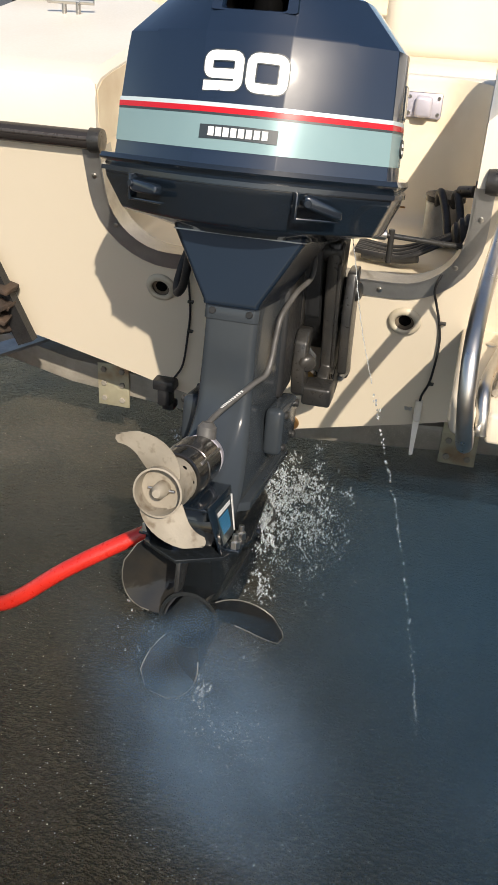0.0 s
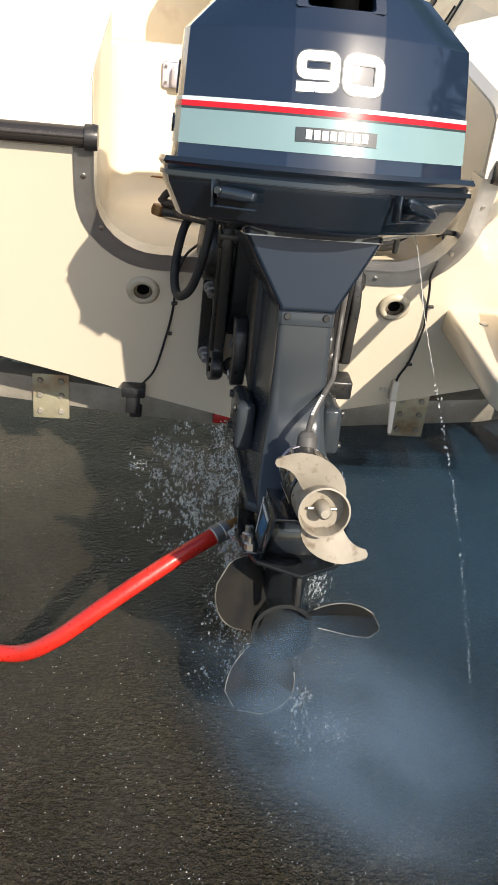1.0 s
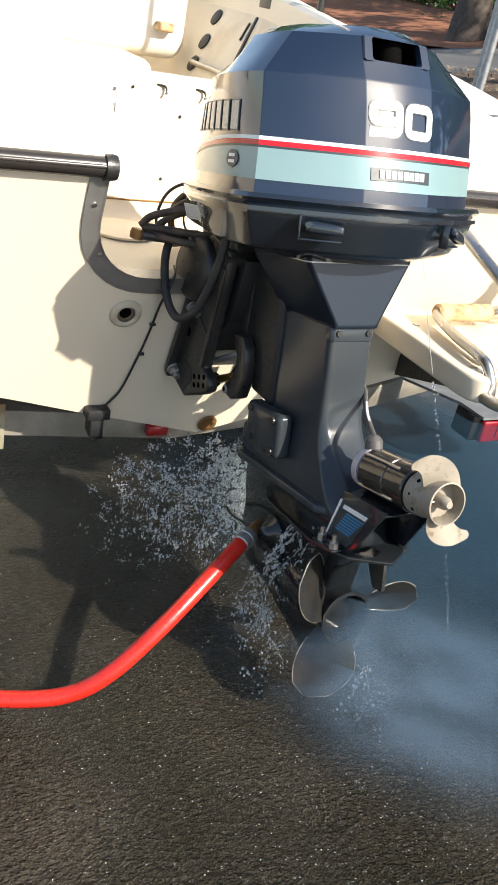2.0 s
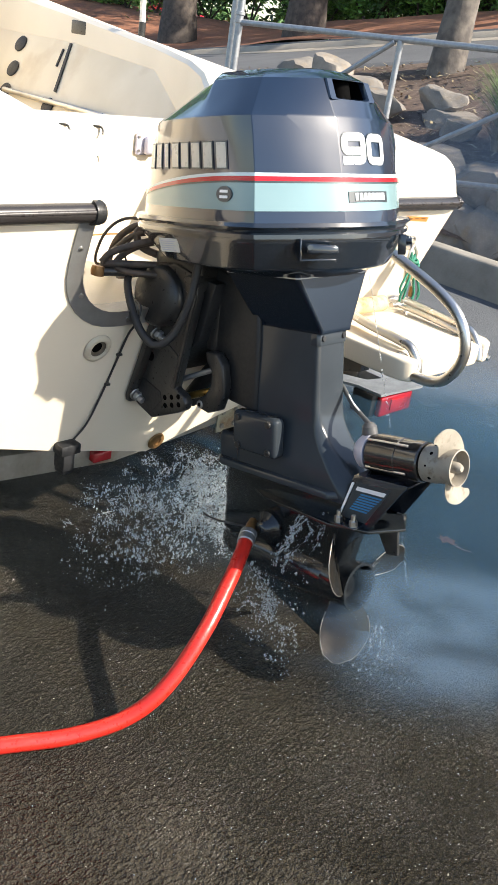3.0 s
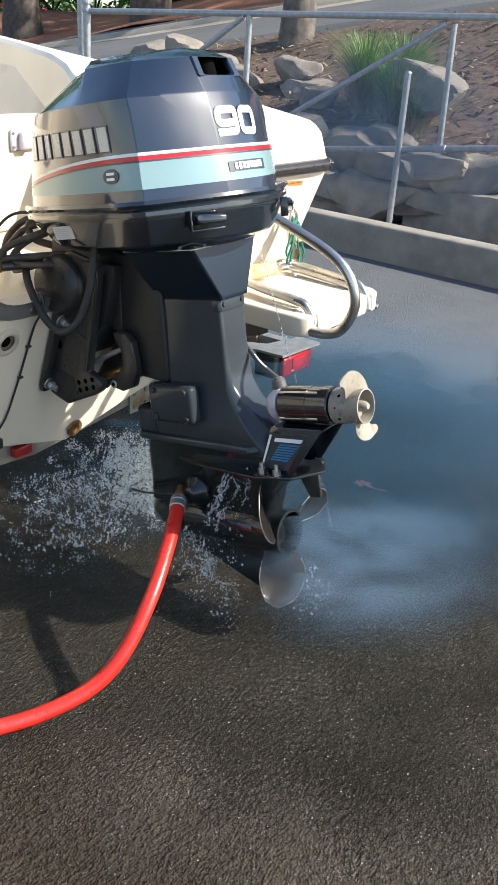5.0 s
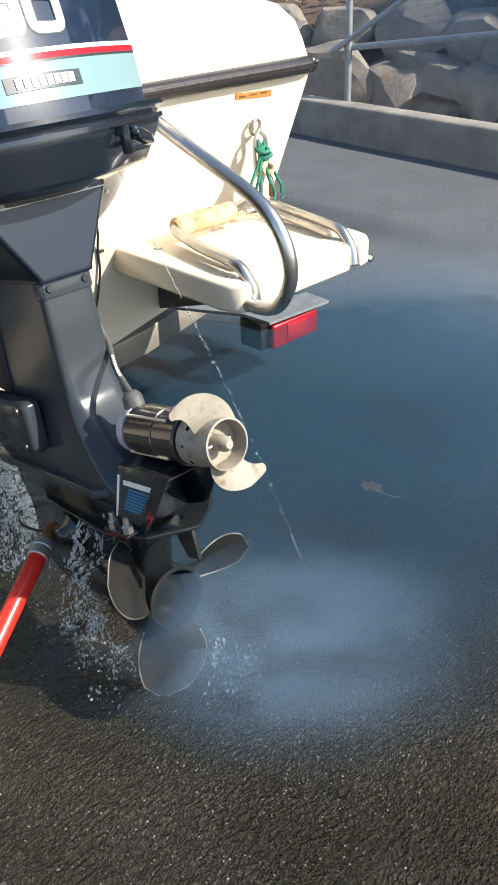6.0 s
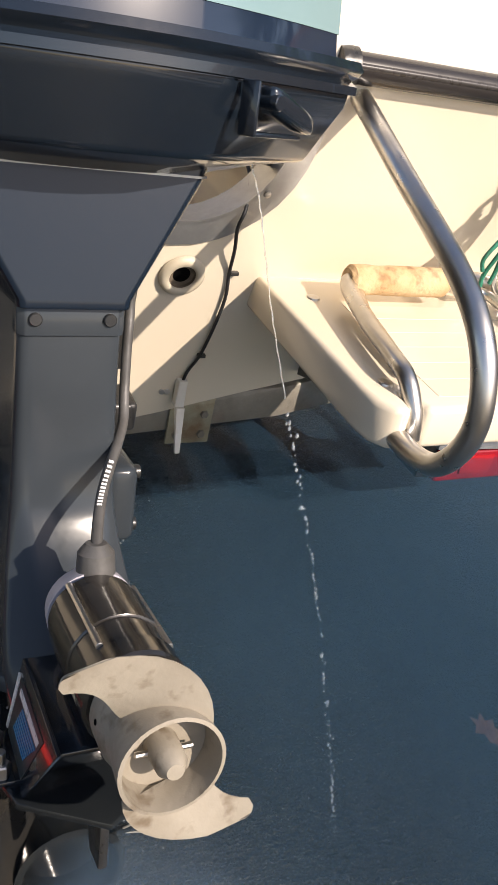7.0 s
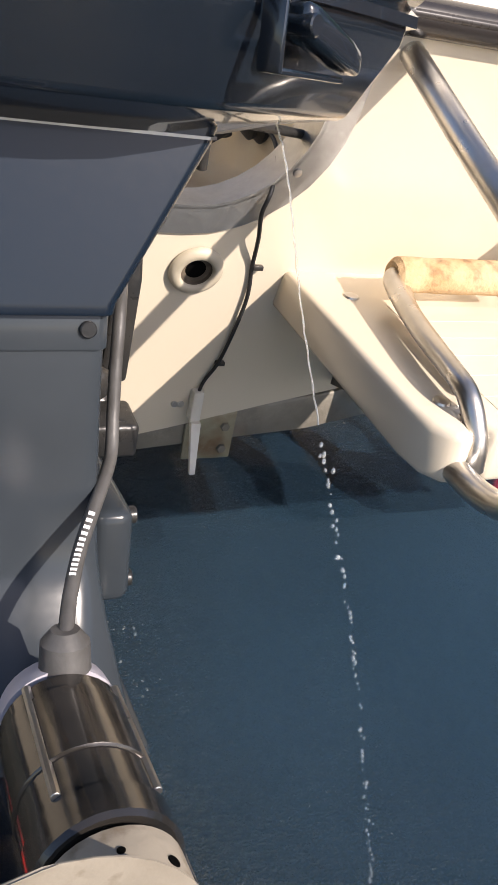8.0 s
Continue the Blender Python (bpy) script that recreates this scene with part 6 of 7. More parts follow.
for k, (o, v, h) in enumerate(((0.95, 1.25, 0.85), (1.15, 1.60, 0.95), (0.85, 1.02, 0.60), (1.4, 1.35, 0.80))):
    g = thing("grass_clump", at_fence(o, v, hill(o, v)), "tall green ornamental grass with dry straw at its foot", "grass", "grass clumps")
    part("green_growth", tuft(at_fence(o, v, hill(o, v)), h, 950, 0.46, 30 + k), GRASS, g, "", 0)
    part("straw", tuft(at_fence(o - 0.1, v, hill(o, v)), h * 0.5, 420, 0.40, 60 + k), STRAW, g, "pale dry stalks", 0)
bm = bmesh.new()
rng = random.Random(8)
for _ in range(2600):
    o, v = rng.uniform(0.5, 3.3), rng.uniform(-2, 7)
    c = at_fence(o, v, hill(o, v) + 0.03 + rng.uniform(0, 0.04))
    a, ln = rng.uniform(0, 6.28), rng.uniform(0.02, 0.07)
    d, w = Vector((math.cos(a), math.sin(a), rng.uniform(-0.3, 0.3))) * ln, Vector((-math.sin(a), math.cos(a), 0)) * rng.uniform(0.004, 0.012)
    bm.faces.new([bm.verts.new(q) for q in (c - d - w, c + d - w, c + d + w, c - d + w)])
solo("bark_litter", bm, STRAW, "loose bark chips and dry stalks on the bed", "litter", "stuff", smooth=0)


def leaves(bm, c, r, count, size, rng, flat=0.75):
    """Small folded leaves gathered in uneven clumps round c."""
    clumps = [(c + Vector((rng.gauss(0, 0.45), rng.gauss(0, 0.45), rng.gauss(0, 0.45) * flat)) * r, r * rng.uniform(0.18, 0.38)) for _ in range(max(6, count // 70))]
    for _ in range(count):
        m, q = rng.choice(clumps)
        p = m + Vector((rng.gauss(0, 0.55), rng.gauss(0, 0.55), rng.gauss(0, 0.5))) * q
        a, b_ = Vector((rng.uniform(-1, 1), rng.uniform(-1, 1), rng.uniform(-0.6, 0.6))).normalized(), Vector((rng.uniform(-1, 1), rng.uniform(-1, 1), rng.uniform(-1, 1)))
        s_ = a.cross(b_).normalized() * size * rng.uniform(0.25, 0.45)
        a = a * size * rng.uniform(0.6, 1.2)
        n_ = a.cross(s_).normalized() * size * 0.12
        v0, v1, v2, v3 = (bm.verts.new(x) for x in (p - a, p + s_ + n_, p + a, p - s_ + n_))
        bm.faces.new((v0, v1, v2))
        bm.faces.new((v0, v2, v3))


def tree(name, base, height, r, crown_z, crown_r, bark, leaf, label, seed, count=2600, size=0.13):
    rng = random.Random(seed)
    t = thing(name, base, label, "tree", "trees along the road")
    base = Vector(base)
    trunk = [base + Vector((rng.uniform(-0.06, 0.06) * k, rng.uniform(-0.06, 0.06) * k, height * k / 5)) for k in range(6)]
    trunk[0].z -= 0.2
    part("trunk", tube(trunk, r, 14, 4, lambda k: (1.35 - 1.6 * k if k < 0.1 else 1.2 - 0.75 * k)), bark, t, "", 60)
    tips = []
    for k in range(9):
        a = rng.uniform(0, 2 * math.pi)
        s0 = trunk[2 + k % 3].lerp(trunk[3 + k % 3], rng.random())
        e = s0 + Vector((math.cos(a), math.sin(a), 0.45)) * crown_r * rng.uniform(0.55, 0.95)
        part("limb", tube([s0, s0.lerp(e, 0.5) + Vector((0, 0, 0.25)), e], r * 0.32, 8, 4, lambda q: 1 - 0.75 * q), bark, t, "", 60)
        tips.append(e)
    bm = bmesh.new()
    for e in tips:
        leaves(bm, e, crown_r * 0.5, count // 10, size, rng)
    leaves(bm, base + Vector((0, 0, crown_z)), crown_r, count // 3, size, rng)
    part("crown", bm, leaf, t, "", 0)


def shrub(base, r, seed, leaf, count=1300):
    rng = random.Random(seed)
    t = thing("shrub", base, "dense green shrub on the bark bank", "shrub", "shrubs of the bank")
    for k in range(4):
        a = rng.uniform(0, 6.28)
        part("stem", tube([base, Vector(base) + Vector((math.cos(a), math.sin(a), 1.2)) * r * 0.5, Vector(base) + Vector((math.cos(a), math.sin(a), 0.9)) * r * 0.9], 0.03, 7, 3, lambda q: 1 - 0.7 * q), BARK, t, "", 60)
    bm = bmesh.new()
    leaves(bm, Vector(base) + Vector((0, 0, r * 0.75)), r, count, 0.085, rng, 0.6)
    part("foliage", bm, leaf, t, "", 0)


tree("tree", at_fence(3.0, 3.16, 1.30), 6.0, 0.155, 5.2, 2.0, PALE_BARK, LEAF, "grey-barked tree beside the road", 1)
tree("tree", at_fence(9.0, 9.07, hill(9.0, 9.07)), 7.0, 0.32, 5.0, 2.6, BARK, LEAF_DARK, "dark-trunked tree on the bark bank", 2)
tree("tree", at_fence(9.0, 12.27, hill(9.0, 12.27)), 7.0, 0.33, 5.0, 2.6, BARK, LEAF_DARK, "dark-trunked tree on the bark bank", 3)
tree("tree", (13.6, 5.4, 2.6), 7.0, 0.22, 5.0, 2.6, BARK, LEAF_DARK, "dark-trunked tree on the bark bank", 5)
rng = random.Random(12)
for k in range(26):
    v = -1.5 + 0.95 * k + rng.uniform(-0.3, 0.3)
    o = 12.6 + rng.uniform(-0.5, 1.2) + (0.9 if k % 3 == 0 else 0)
    if not 12.6 < v < 15.2:
        shrub(at_fence(o, v, hill(o, v) - 0.05), rng.uniform(1.1, 1.6), 200 + k, LEAF if k % 3 else LEAF_DARK, 2000)
for k in range(16):
    v, o = 0.5 + 1.9 * k, 14.0 + rng.uniform(-0.5, 0.8)
    if not 15.2 < v < 19.5:
        shrub(at_fence(o, v, hill(o, v) - 0.05), rng.uniform(2.0, 2.6), 300 + k, LEAF_DARK if k % 3 else LEAF, 2600)
for k in range(9):
    v = -4 + 4.2 * k
    o = 15.5 + rng.uniform(-1, 1.5)
    if 16.5 < v < 24:
        continue
    tree("tree", at_fence(o, v, hill(o, v) - 0.1), 8.0, 0.26, 4.4, 3.2, BARK, LEAF if k % 2 else LEAF_DARK, "tall leafy tree behind the shrubs", 40 + k, 3400, 0.17)

bm = bmesh.new()
rng = random.Random(77)
for k in range(60):
    v, o = -10 + 0.95 * k + rng.uniform(-0.5, 0.5), 18.5 + rng.uniform(-0.8, 1.2)
    if not 16.5 < v < 22:
        for z in (1.2, 3.4, 5.6):
            leaves(bm, at_fence(o, v, hill(o, v) + z), 1.6, 150, 0.30, rng, 0.8)
for k in range(34):
    c = Vector((44, 52, 0)) + Vector((-0.77, 0.64, 0)) * (-17 + k) + Vector((rng.uniform(-1.5, 1.5), rng.uniform(-1.5, 1.5), 0))
    for z in (2.2, 5.4, 8.6):
        leaves(bm, c + Vector((0, 0, z)), 2.6, 150, 0.5, rng, 0.8)
solo("far_woods", bm, LEAF_DARK, "dense dark green woods beyond the shrubs", "woods", "stuff", smooth=0)

# a parked car far up the road
CARM = Matrix.Translation((37.4, 44.3, 1.42)) @ Matrix.Rotation(radians(140), 4, "Z")
car = thing("car", CARM.translation, "small bright red car parked under the trees", "car")
prof = [(-2.0, 0.30), (-2.05, 0.62), (-1.9, 0.85), (-1.3, 0.92), (-0.75, 1.38), (0.55, 1.42), (1.15, 0.98), (1.9, 0.86), (2.08, 0.62), (2.05, 0.30)]
part("body", moved(bevel(loft([[Vector((x, y, z)) for x, z in prof] for y in (-0.82, 0.82)]), 0.06, 3, 25), CARM), CAR_RED, car)
for sy in (-1, 1):
    part("window", moved(bevel(loft([[Vector((x, sy * y, z)) for x, z in ((-1.1, 0.95), (-0.68, 1.32), (0.5, 1.35), (0.98, 0.98))] for y in (0.80, 0.826)]), 0.004), CARM), VOID_SHADE, car)
    for x in (-1.3, 1.3):
        w = part("wheel", moved(turned([(0.19, -0.09), (0.30, -0.085), (0.31, 0.0), (0.30, 0.085), (0.19, 0.09)], frame_at((x, sy * 0.76, 0.30), (0, 1, 0)), 24), CARM), RUBBER, car)
        part("rim", moved(turned([(0.03, -0.04), (0.19, -0.05), (0.19, 0.05), (0.03, 0.06)], frame_at((x, sy * 0.78, 0.30), (0, 1, 0)), 16), CARM), GALV, w)

# dead leaf on the wet asphalt
leaf = thing("fallen_leaf", (0.78, -0.412, 0.002), "curled brown dead leaf lying on wet asphalt", "leaf")
bm = bmesh.new()
rng = random.Random(3)
ctr = bm.verts.new((0.78, -0.412, 0.006))
ring = []
for k in range(14):
    a = 2 * math.pi * k / 14
    r = 0.020 + 0.010 * (k % 2) + rng.uniform(-0.003, 0.003)
    ring.append(bm.verts.new((0.78 + r * 0.8 * math.cos(a), -0.412 + r * 1.2 * math.sin(a), 0.004 + rng.uniform(0.0, 0.010))))
for a, b in zip(ring, ring[1:] + ring[:1]):
    bm.faces.new((ctr, a, b))
top = bmesh.ops.solidify(bm, geom=bm.faces[:], thickness=0.0008)
part("blade", bm, DEAD_LEAF, leaf, "", 60)
part("stalk", tube([(0.78, -0.43, 0.006), (0.782, -0.46, 0.004), (0.795, -0.49, 0.004)], 0.0012, 6), DEAD_LEAF, leaf)


# ---- water ----
def drops(items):
    """Many small smooth drops: place, radius and stretch down."""
    t = (1 + 5 ** 0.5) / 2
    vs = np.array([(-1, t, 0), (1, t, 0), (-1, -t, 0), (1, -t, 0), (0, -1, t), (0, 1, t), (0, -1, -t), (0, 1, -t), (t, 0, -1), (t, 0, 1), (-t, 0, -1), (-t, 0, 1)]) / math.hypot(1, t)
    fs = np.array([(0, 11, 5), (0, 5, 1), (0, 1, 7), (0, 7, 10), (0, 10, 11), (1, 5, 9), (5, 11, 4), (11, 10, 2), (10, 7, 6), (7, 1, 8), (3, 9, 4), (3, 4, 2), (3, 2, 6), (3, 6, 8), (3, 8, 9), (4, 9, 5), (2, 4, 11), (6, 2, 10), (8, 6, 7), (9, 8, 1)])
    verts, faces = [], []
    for p, r, s in items:
        base = len(verts)
        verts += [(p[0] + r * a, p[1] + r * b, p[2] + r * s * c) for a, b, c in vs]
        faces += [tuple(int(i) + base for i in f) for f in fs]
    me = bpy.data.meshes.new("drops")
    me.from_pydata(verts, [], faces)
    me.materials.append(WATER)
    me.shade_smooth()
    return me


STREAM = [(0.172, -0.305, 0.905), (0.192, -0.338, 0.86), (0.223, -0.369, 0.74), (0.278, -0.398, 0.576), (0.338, -0.430, 0.392), (0.40, -0.480, 0.15), (0.432, -0.512, 0.0)]
stream = thing("water_stream", STREAM[-1], "thin clear jet of cooling water breaking into drops", "water")
path = spline(STREAM, 40)
jet = [p + Vector((0.0005 * math.sin(i * 0.9), 0.0005 * math.cos(i * 1.3), 0)) for i, p in enumerate(path[:104])]
part("jet", tube(jet[::2], 0.0008, 8, 0, lambda k: 0.8 + 0.35 * math.sin(k * 70) ** 2), WATER, stream, "", 60)
rng = random.Random(6)
beads = []
for i in range(104, len(path) - 1):
    if rng.random() < 0.72:
        beads.append((path[i] + Vector((rng.gauss(0, 0.0016), rng.gauss(0, 0.0016), rng.gauss(0, 0.003))), rng.uniform(0.0009, 0.0022), rng.uniform(1.0, 2.6)))
bead = new("droplet_string", drops(beads))
bead.parent = stream
bead.matrix_parent_inverse = Matrix.Translation(stream.location).inverted()
tagged(bead, kind="stuff")
rng = random.Random(7)
spray = []


def splash(n_clumps, centre, spread, lean):
    """Ragged clumps of drops thrown out round a centre, leaning outwards as they fall."""
    for _ in range(n_clumps):
        k = rng.random()
        c = Vector((centre[0] + lean[0] * k + rng.gauss(0, spread[0] * (0.45 + 0.8 * k)), centre[1] + lean[1] * k + rng.gauss(0, spread[1] * (0.45 + 0.8 * k)), centre[2] * (1 - k) + 0.01))
        d = Vector((rng.gauss(0, 1), rng.gauss(0, 1), rng.gauss(-0.6, 0.7))).normalized()
        big = rng.random() ** 2
        for i in range(rng.randint(3, 13)):
            p = c + d * rng.gauss(0, 0.012) + Vector((rng.gauss(0, 0.006), rng.gauss(0, 0.006), rng.gauss(0, 0.006)))
            if p.z > 0.003 and not (abs(p.x - 0.009) < 0.05 and p.y < -0.16):
                spray.append((p, 0.0007 + (0.0010 + 0.0032 * big) * rng.random() ** 2, rng.uniform(0.8, 2.4)))


splash(210, (-0.03, -0.13, 0.35), (0.050, 0.045), (-0.06, 0.05))
splash(80, (-0.13, -0.03, 0.27), (0.060, 0.060), (-0.04, 0.03))
splash(170, (0.07, -0.08, 0.26), (0.060, 0.060), (0.06, 0.03))
splash(34, (-0.06, -0.38, 0.20), (0.030, 0.060), (-0.05, -0.04))


def rag(a, b, r, wander):
    """A torn string of falling water: thick and thin by turns, with drops coming loose."""
    n = 13
    pts, bulge = [], [rng.choice((0.10, 0.14, 0.3, 0.6, 1.0)) for _ in range(19)]
    off = Vector((0, 0, 0))
    for i in range(n):
        k = i / (n - 1)
        off += Vector((rng.gauss(0, wander), rng.gauss(0, wander), 0))
        pts.append(Vector(a).lerp(Vector(b), k) + off)
        for _ in range(2):
            q = pts[-1] + Vector((rng.gauss(0, 0.007), rng.gauss(0, 0.007), rng.gauss(0, 0.008)))
            if q.z > 0.003:
                spray.append((q, 0.0007 + 0.0018 * rng.random() ** 2, rng.uniform(0.9, 2.2)))

    def swell(k):
        u = k * 17.999
        i = int(u)
        return (bulge[i] + (bulge[i + 1] - bulge[i]) * (u - i)) * min(1.0, 0.15 + 6 * min(k, 1 - k))

    return tube(pts, r, 7, 2, swell)


rags = []
for _ in range(46):
    x, y, z = 0.009 + rng.gauss(0, 0.036), -0.170 + rng.gauss(0, 0.020), rng.uniform(0.16, 0.37)
    fall = rng.uniform(0.02, 0.07)
    rags.append(rag((x, y, z), (x + rng.gauss(-0.006, 0.014), y + rng.gauss(0.012, 0.014), z - fall), rng.uniform(0.0016, 0.0042), 0.0025))
for _ in range(60):
    k = rng.random()
    c = Vector((-0.03 - 0.17 * k, -0.13 + 0.16 * k, 0.33 - 0.20 * k)) + Vector((rng.gauss(0, 0.05), rng.gauss(0, 0.05), rng.gauss(0, 0.045)))
    d = Vector((rng.gauss(-0.5, 0.6), rng.gauss(0.4, 0.6), rng.gauss(-0.3, 0.7))).normalized() * rng.uniform(0.010, 0.032)
    if c.z > 0.05:
        rags.append(rag(c, c + d, rng.uniform(0.0010, 0.0026), 0.0012))
for _ in range(34):
    c = Vector((0.09, -0.07, 0.0)) + Vector((rng.gauss(0, 0.05), rng.gauss(0, 0.05), rng.uniform(0.06, 0.30)))
    d = Vector((rng.gauss(0.4, 0.6), rng.gauss(0.3, 0.6), rng.gauss(-0.5, 0.7))).normalized() * rng.uniform(0.010, 0.032)
    rags.append(rag(c, c + d, rng.uniform(0.0010, 0.0026), 0.0012))
for a_, b_, r_, wander, copies in (
    ((-0.060, -0.492, 0.388), (-0.072, -0.476, 0.300), 0.0056, 0.0030, 4),
    ((-0.068, -0.478, 0.310), (-0.080, -0.466, 0.240), 0.0044, 0.0030, 3),
    ((-0.058, -0.540, 0.392), (-0.068, -0.534, 0.340), 0.0034, 0.0025, 2),
    ((0.085, -0.44, 0.372), (0.090, -0.43, 0.29), 0.0046, 0.0035, 4),
    ((0.090, -0.43, 0.26), (0.096, -0.42, 0.18), 0.0036, 0.0035, 3),
    ((0.040, -0.650, 0.165), (0.046, -0.664, 0.100), 0.0022, 0.0010, 1),
    ((-0.030, -0.36, 0.19), (-0.036, -0.36, 0.13), 0.0026, 0.0045, 4),
    ((-0.036, -0.39, 0.13), (-0.046, -0.39, 0.07), 0.0026, 0.0050, 4),
    ((-0.034, -0.44, 0.14), (-0.040, -0.44, 0.08), 0.0026, 0.0045, 4),
    ((-0.042, -0.48, 0.09), (-0.050, -0.48, 0.03), 0.0024, 0.0050, 3),
):
    for _ in range(copies):
        j = Vector((rng.gauss(0, 0.007), rng.gauss(0, 0.010), rng.gauss(0, 0.008)))
        rags.append(rag(Vector(a_) + j, Vector(b_) + j + Vector((rng.gauss(0, 0.008), rng.gauss(0, 0.008), max(0.0, -j.z))), r_ * rng.uniform(0.5, 1.0), wander))
for a_, b_, n_ in (((0.075, -0.36, 0.36), (0.07, -0.36, 0.0), 110), ((0.10, -0.46, 0.34), (0.10, -0.50, 0.0), 40), ((-0.10, -0.53, 0.36), (-0.13, -0.56, 0.0), 60), ((0.045, -0.655, 0.15), (0.055, -0.68, 0.0), 110), ((-0.04, -0.40, 0.20), (-0.06, -0.42, 0.0), 120), ((0.10, -0.66, 0.10), (0.16, -0.66, 0.0), 70)):
    for _ in range(n_):
        k = rng.random()
        p = Vector(a_).lerp(Vector(b_), k) + Vector((rng.gauss(0, 0.008 + 0.022 * k), rng.gauss(0, 0.008 + 0.022 * k), rng.gauss(0, 0.01)))
        if p.z > 0.003:
            spray.append((p, 0.0008 + 0.0022 * rng.random() ** 3, rng.uniform(0.9, 2.6)))
for _ in range(900):
    c = rng.choice(((0.0, -0.75), (-0.2, -0.55), (0.15, -0.85), (-0.12, -0.1), (0.25, -0.55), (-0.35, -0.75), (-0.45, -0.35), (-0.15, -0.95), (0.1, -0.8), (0.2, -0.75)))
    spray.append((Vector((c[0] + rng.gauss(0, 0.16), c[1] + rng.gauss(0, 0.14), 0.0016)), rng.uniform(0.0006, 0.0015), 0.7))
tagged(new("water_spray", drops(spray)), "bright drops of flushing water falling round the gearcase", "water", kind="stuff")
solo("water_strings", joined(*rags), WATER, "torn strings of flushing water running off the gearcase", "water", "stuff", smooth=60)

# ---- exhaust smoke: thin veils drifting low over the ground, and a faint haze towards the fence ----
SMOKE = bpy.data.materials.new("smoke")
SMOKE.use_nodes = True
nt = SMOKE.node_tree
nt.nodes.clear()
co = nt.nodes.new("ShaderNodeTexCoord").outputs["Object"]


def knot(kind, **inputs):
    """A node of the smoke's material, with its inputs set or linked by name."""
    n = nt.nodes.new(kind)
    for key, value in inputs.items():
        socket = n.inputs[key.replace("_", " ")]
        if isinstance(value, bpy.types.NodeSocket):
            nt.links.new(value, socket)
        else:
            socket.default_value = value
    return n


def ramp(value, a, b, c, d):
    n = knot("ShaderNodeMapRange", Value=value, From_Min=a, From_Max=b, To_Min=c, To_Max=d)
    n.interpolation_type = "SMOOTHSTEP"
    return n.outputs[0]


def both(how, a, b):
    n = nt.nodes.new("ShaderNodeMath")
    n.operation = how
    for k, v in enumerate((a, b)):
        if isinstance(v, float):
            n.inputs[k].default_value = v
        else:
            nt.links.new(v, n.inputs[k])
    return n.outputs[0]


def cloud(centre, turn, size, a, b, swirl=None, fray=0.6):
    """How much of a soft-edged egg a place is in; its edge is frayed by a noise."""
    m = knot("ShaderNodeMapping", Vector=co, Location=centre, Rotation=(0, 0, radians(turn)), Scale=size)
    m.vector_type = "TEXTURE"
    n = nt.nodes.new("ShaderNodeVectorMath")
    n.operation = "LENGTH"
    nt.links.new(m.outputs[0], n.inputs[0])
    far = n.outputs["Value"]
    if swirl:
        far = both("ADD", far, both("MULTIPLY", both("SUBTRACT", swirl, 0.5), fray))
    return ramp(far, a, b, 1.0, 0.0)


fine = knot("ShaderNodeTexNoise", Vector=co, Scale=5.5, Detail=8.0, Distortion=0.4).outputs[0]
broad = knot("ShaderNodeTexNoise", Vector=co, Scale=2.0, Detail=5.0, Distortion=0.5).outputs[0]
place = nt.nodes.new("ShaderNodeSeparateXYZ")
nt.links.new(co, place.inputs[0])
pool = both("MULTIPLY", cloud((1.02, -0.16, 0.0), 0, (1.25, 1.22, 0.60), 0.48, 1.0, broad), ramp(broad, 0.32, 0.68, 0.22, 0.38))
puff = both("MULTIPLY", cloud((0.09, -0.77, 0.22), -48, (0.40, 0.20, 0.25), 0.0, 1.15, fine, 0.8), ramp(fine, 0.30, 0.70, 0.14, 0.60))
high = both("MULTIPLY", cloud((2.6, 0.6, 0.75), 0, (1.7, 1.5, 1.05), 0.1, 0.92, broad), ramp(broad, 0.30, 0.68, 0.22, 0.80))
low = both("MULTIPLY", both("ADD", pool, puff), ramp(both("ADD", place.outputs["Y"], both("MULTIPLY", place.outputs["Z"], 1.7)), 0.36, 1.12, 1.0, 0.0))
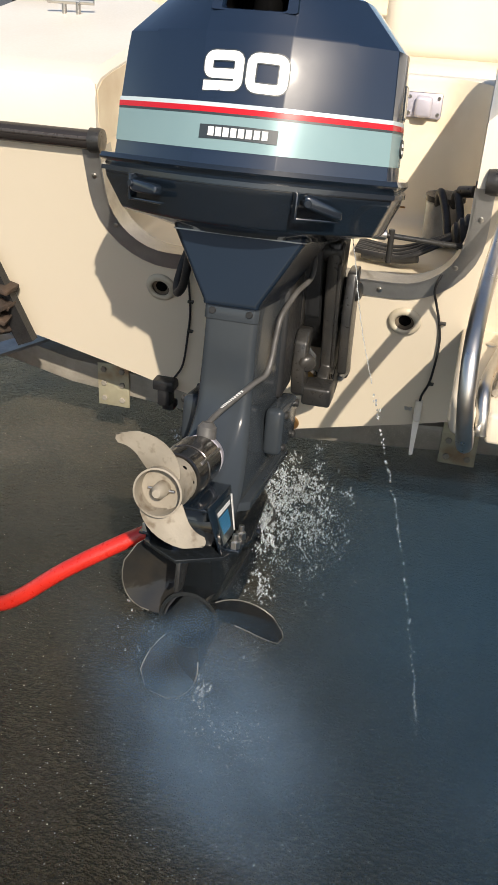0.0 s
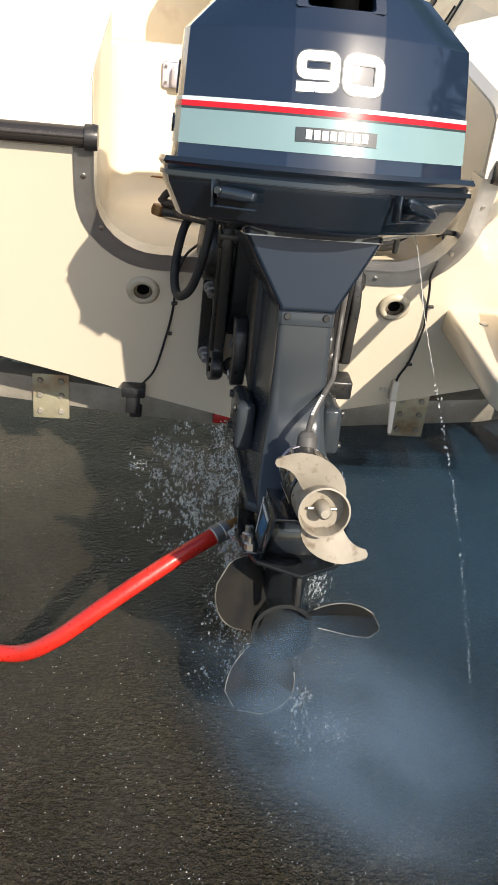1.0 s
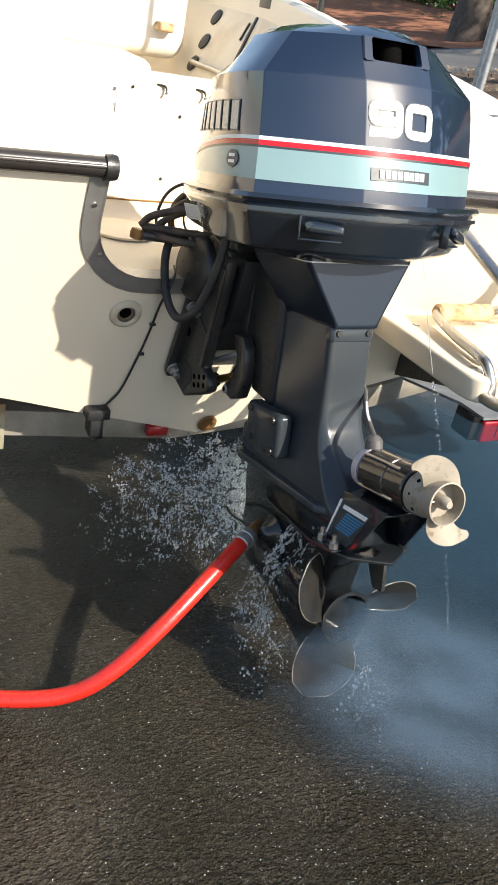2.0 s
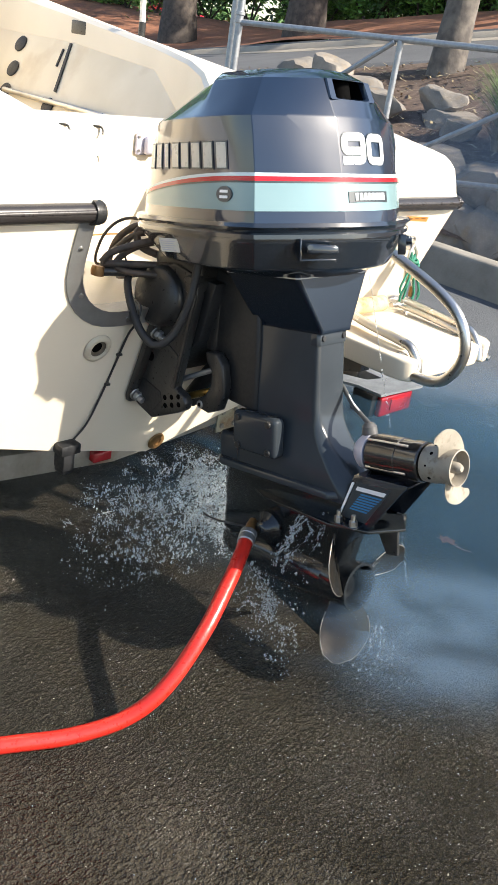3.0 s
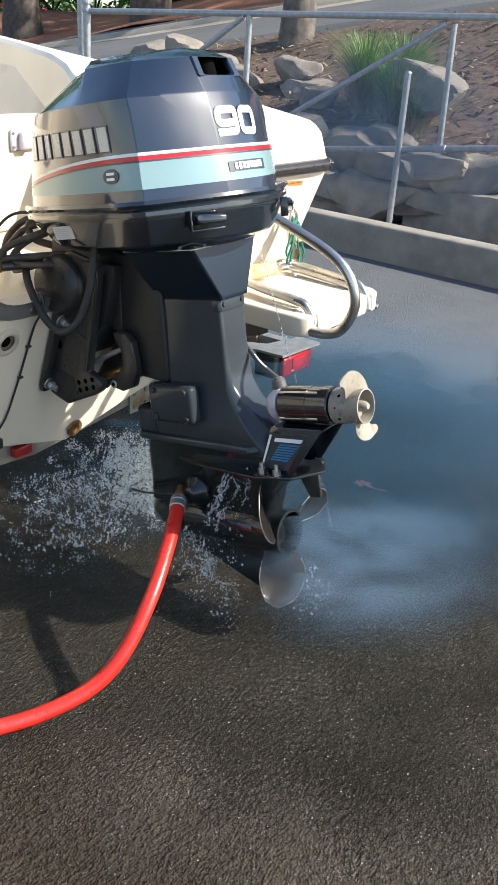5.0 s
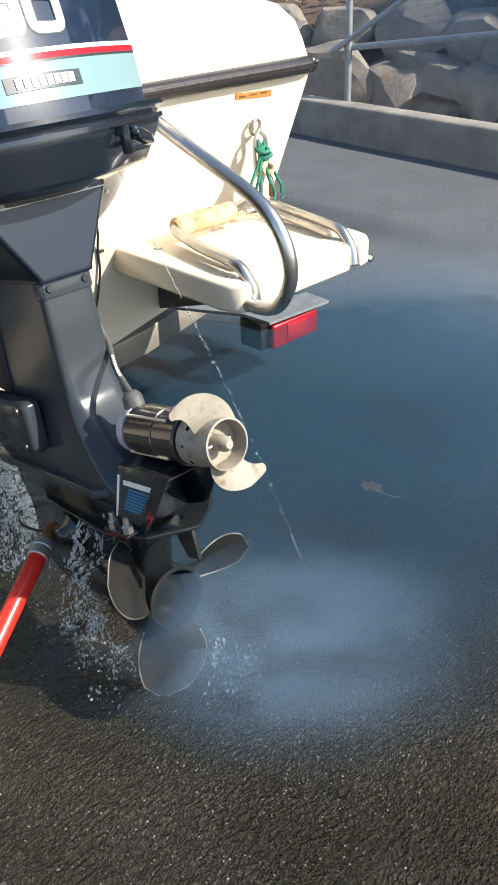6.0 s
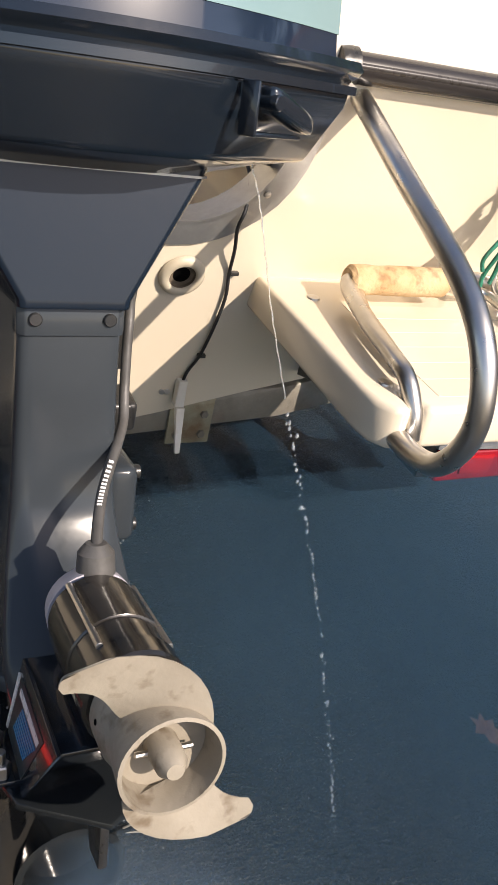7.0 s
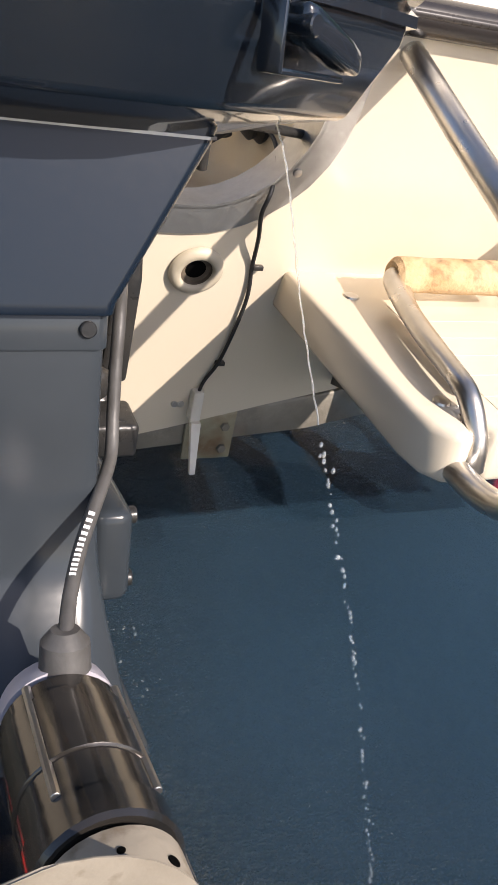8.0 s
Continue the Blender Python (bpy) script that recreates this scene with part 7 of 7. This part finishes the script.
clear_of_leg = both("SUBTRACT", 1.0, cloud((0.009, -0.36, 0.15), 0, (0.12, 0.27, 0.50), 0.6, 1.0))
low = both("MULTIPLY", both("MULTIPLY", low, clear_of_leg), both("SUBTRACT", 1.0, cloud((-0.08, -0.58, 0.18), 0, (0.15, 0.11, 0.26), 0.55, 1.0)))
high = both("MULTIPLY", high, ramp(place.outputs["Z"], 0.38, 0.75, 0.0, 1.0))
body = both("ADD", both("MULTIPLY", low, ramp(place.outputs["X"], 1.8, 2.25, 1.0, 0.0)), high)
tint = knot("ShaderNodeMixRGB", Fac=both("MULTIPLY", puff, 5.0), Color1=(0.032, 0.074, 0.118, 1), Color2=(0.115, 0.185, 0.265, 1))
far_tint = knot("ShaderNodeMixRGB", Fac=ramp(place.outputs["X"], 1.3, 2.2, 0.0, 1.0), Color1=tint.outputs[0], Color2=(0.15, 0.21, 0.285, 1))
veil = knot("ShaderNodeMixShader", Fac=body)
nt.links.new(nt.nodes.new("ShaderNodeBsdfTransparent").outputs[0], veil.inputs[1])
nt.links.new(knot("ShaderNodeBsdfDiffuse", Color=far_tint.outputs[0]).outputs[0], veil.inputs[2])
nt.links.new(veil.outputs[0], nt.nodes.new("ShaderNodeOutputMaterial").inputs[0])


def drift(bm, at, n=36):
    """One sheet of smoke over the unit square."""
    rows = [[bm.verts.new(at(i / n, j / n)) for j in range(n + 1)] for i in range(n + 1)]
    for a_, b_ in zip(rows, rows[1:]):
        for j in range(n):
            bm.faces.new((a_[j], a_[j + 1], b_[j + 1], b_[j]))


bm = bmesh.new()
for z0, sway in ((0.05, 0.02), (0.16, 0.04), (0.29, 0.05)):
    drift(bm, lambda u, v: Vector((-0.55 + 2.8 * u, -1.55 + 2.7 * v, z0 + sway * noise.noise(Vector((u * 6, v * 6, z0 * 19))))))
drift(bm, lambda u, v: Vector((2.95 - 0.1 * u + 0.05 * noise.noise(Vector((u * 4, v * 4, 2.7))), 2.4 - 3.6 * u, 0.38 + 1.3 * v)))
solo("exhaust_smoke", bm, SMOKE, "thin blue exhaust smoke drifting low over the asphalt", "smoke", "stuff", smooth=60)
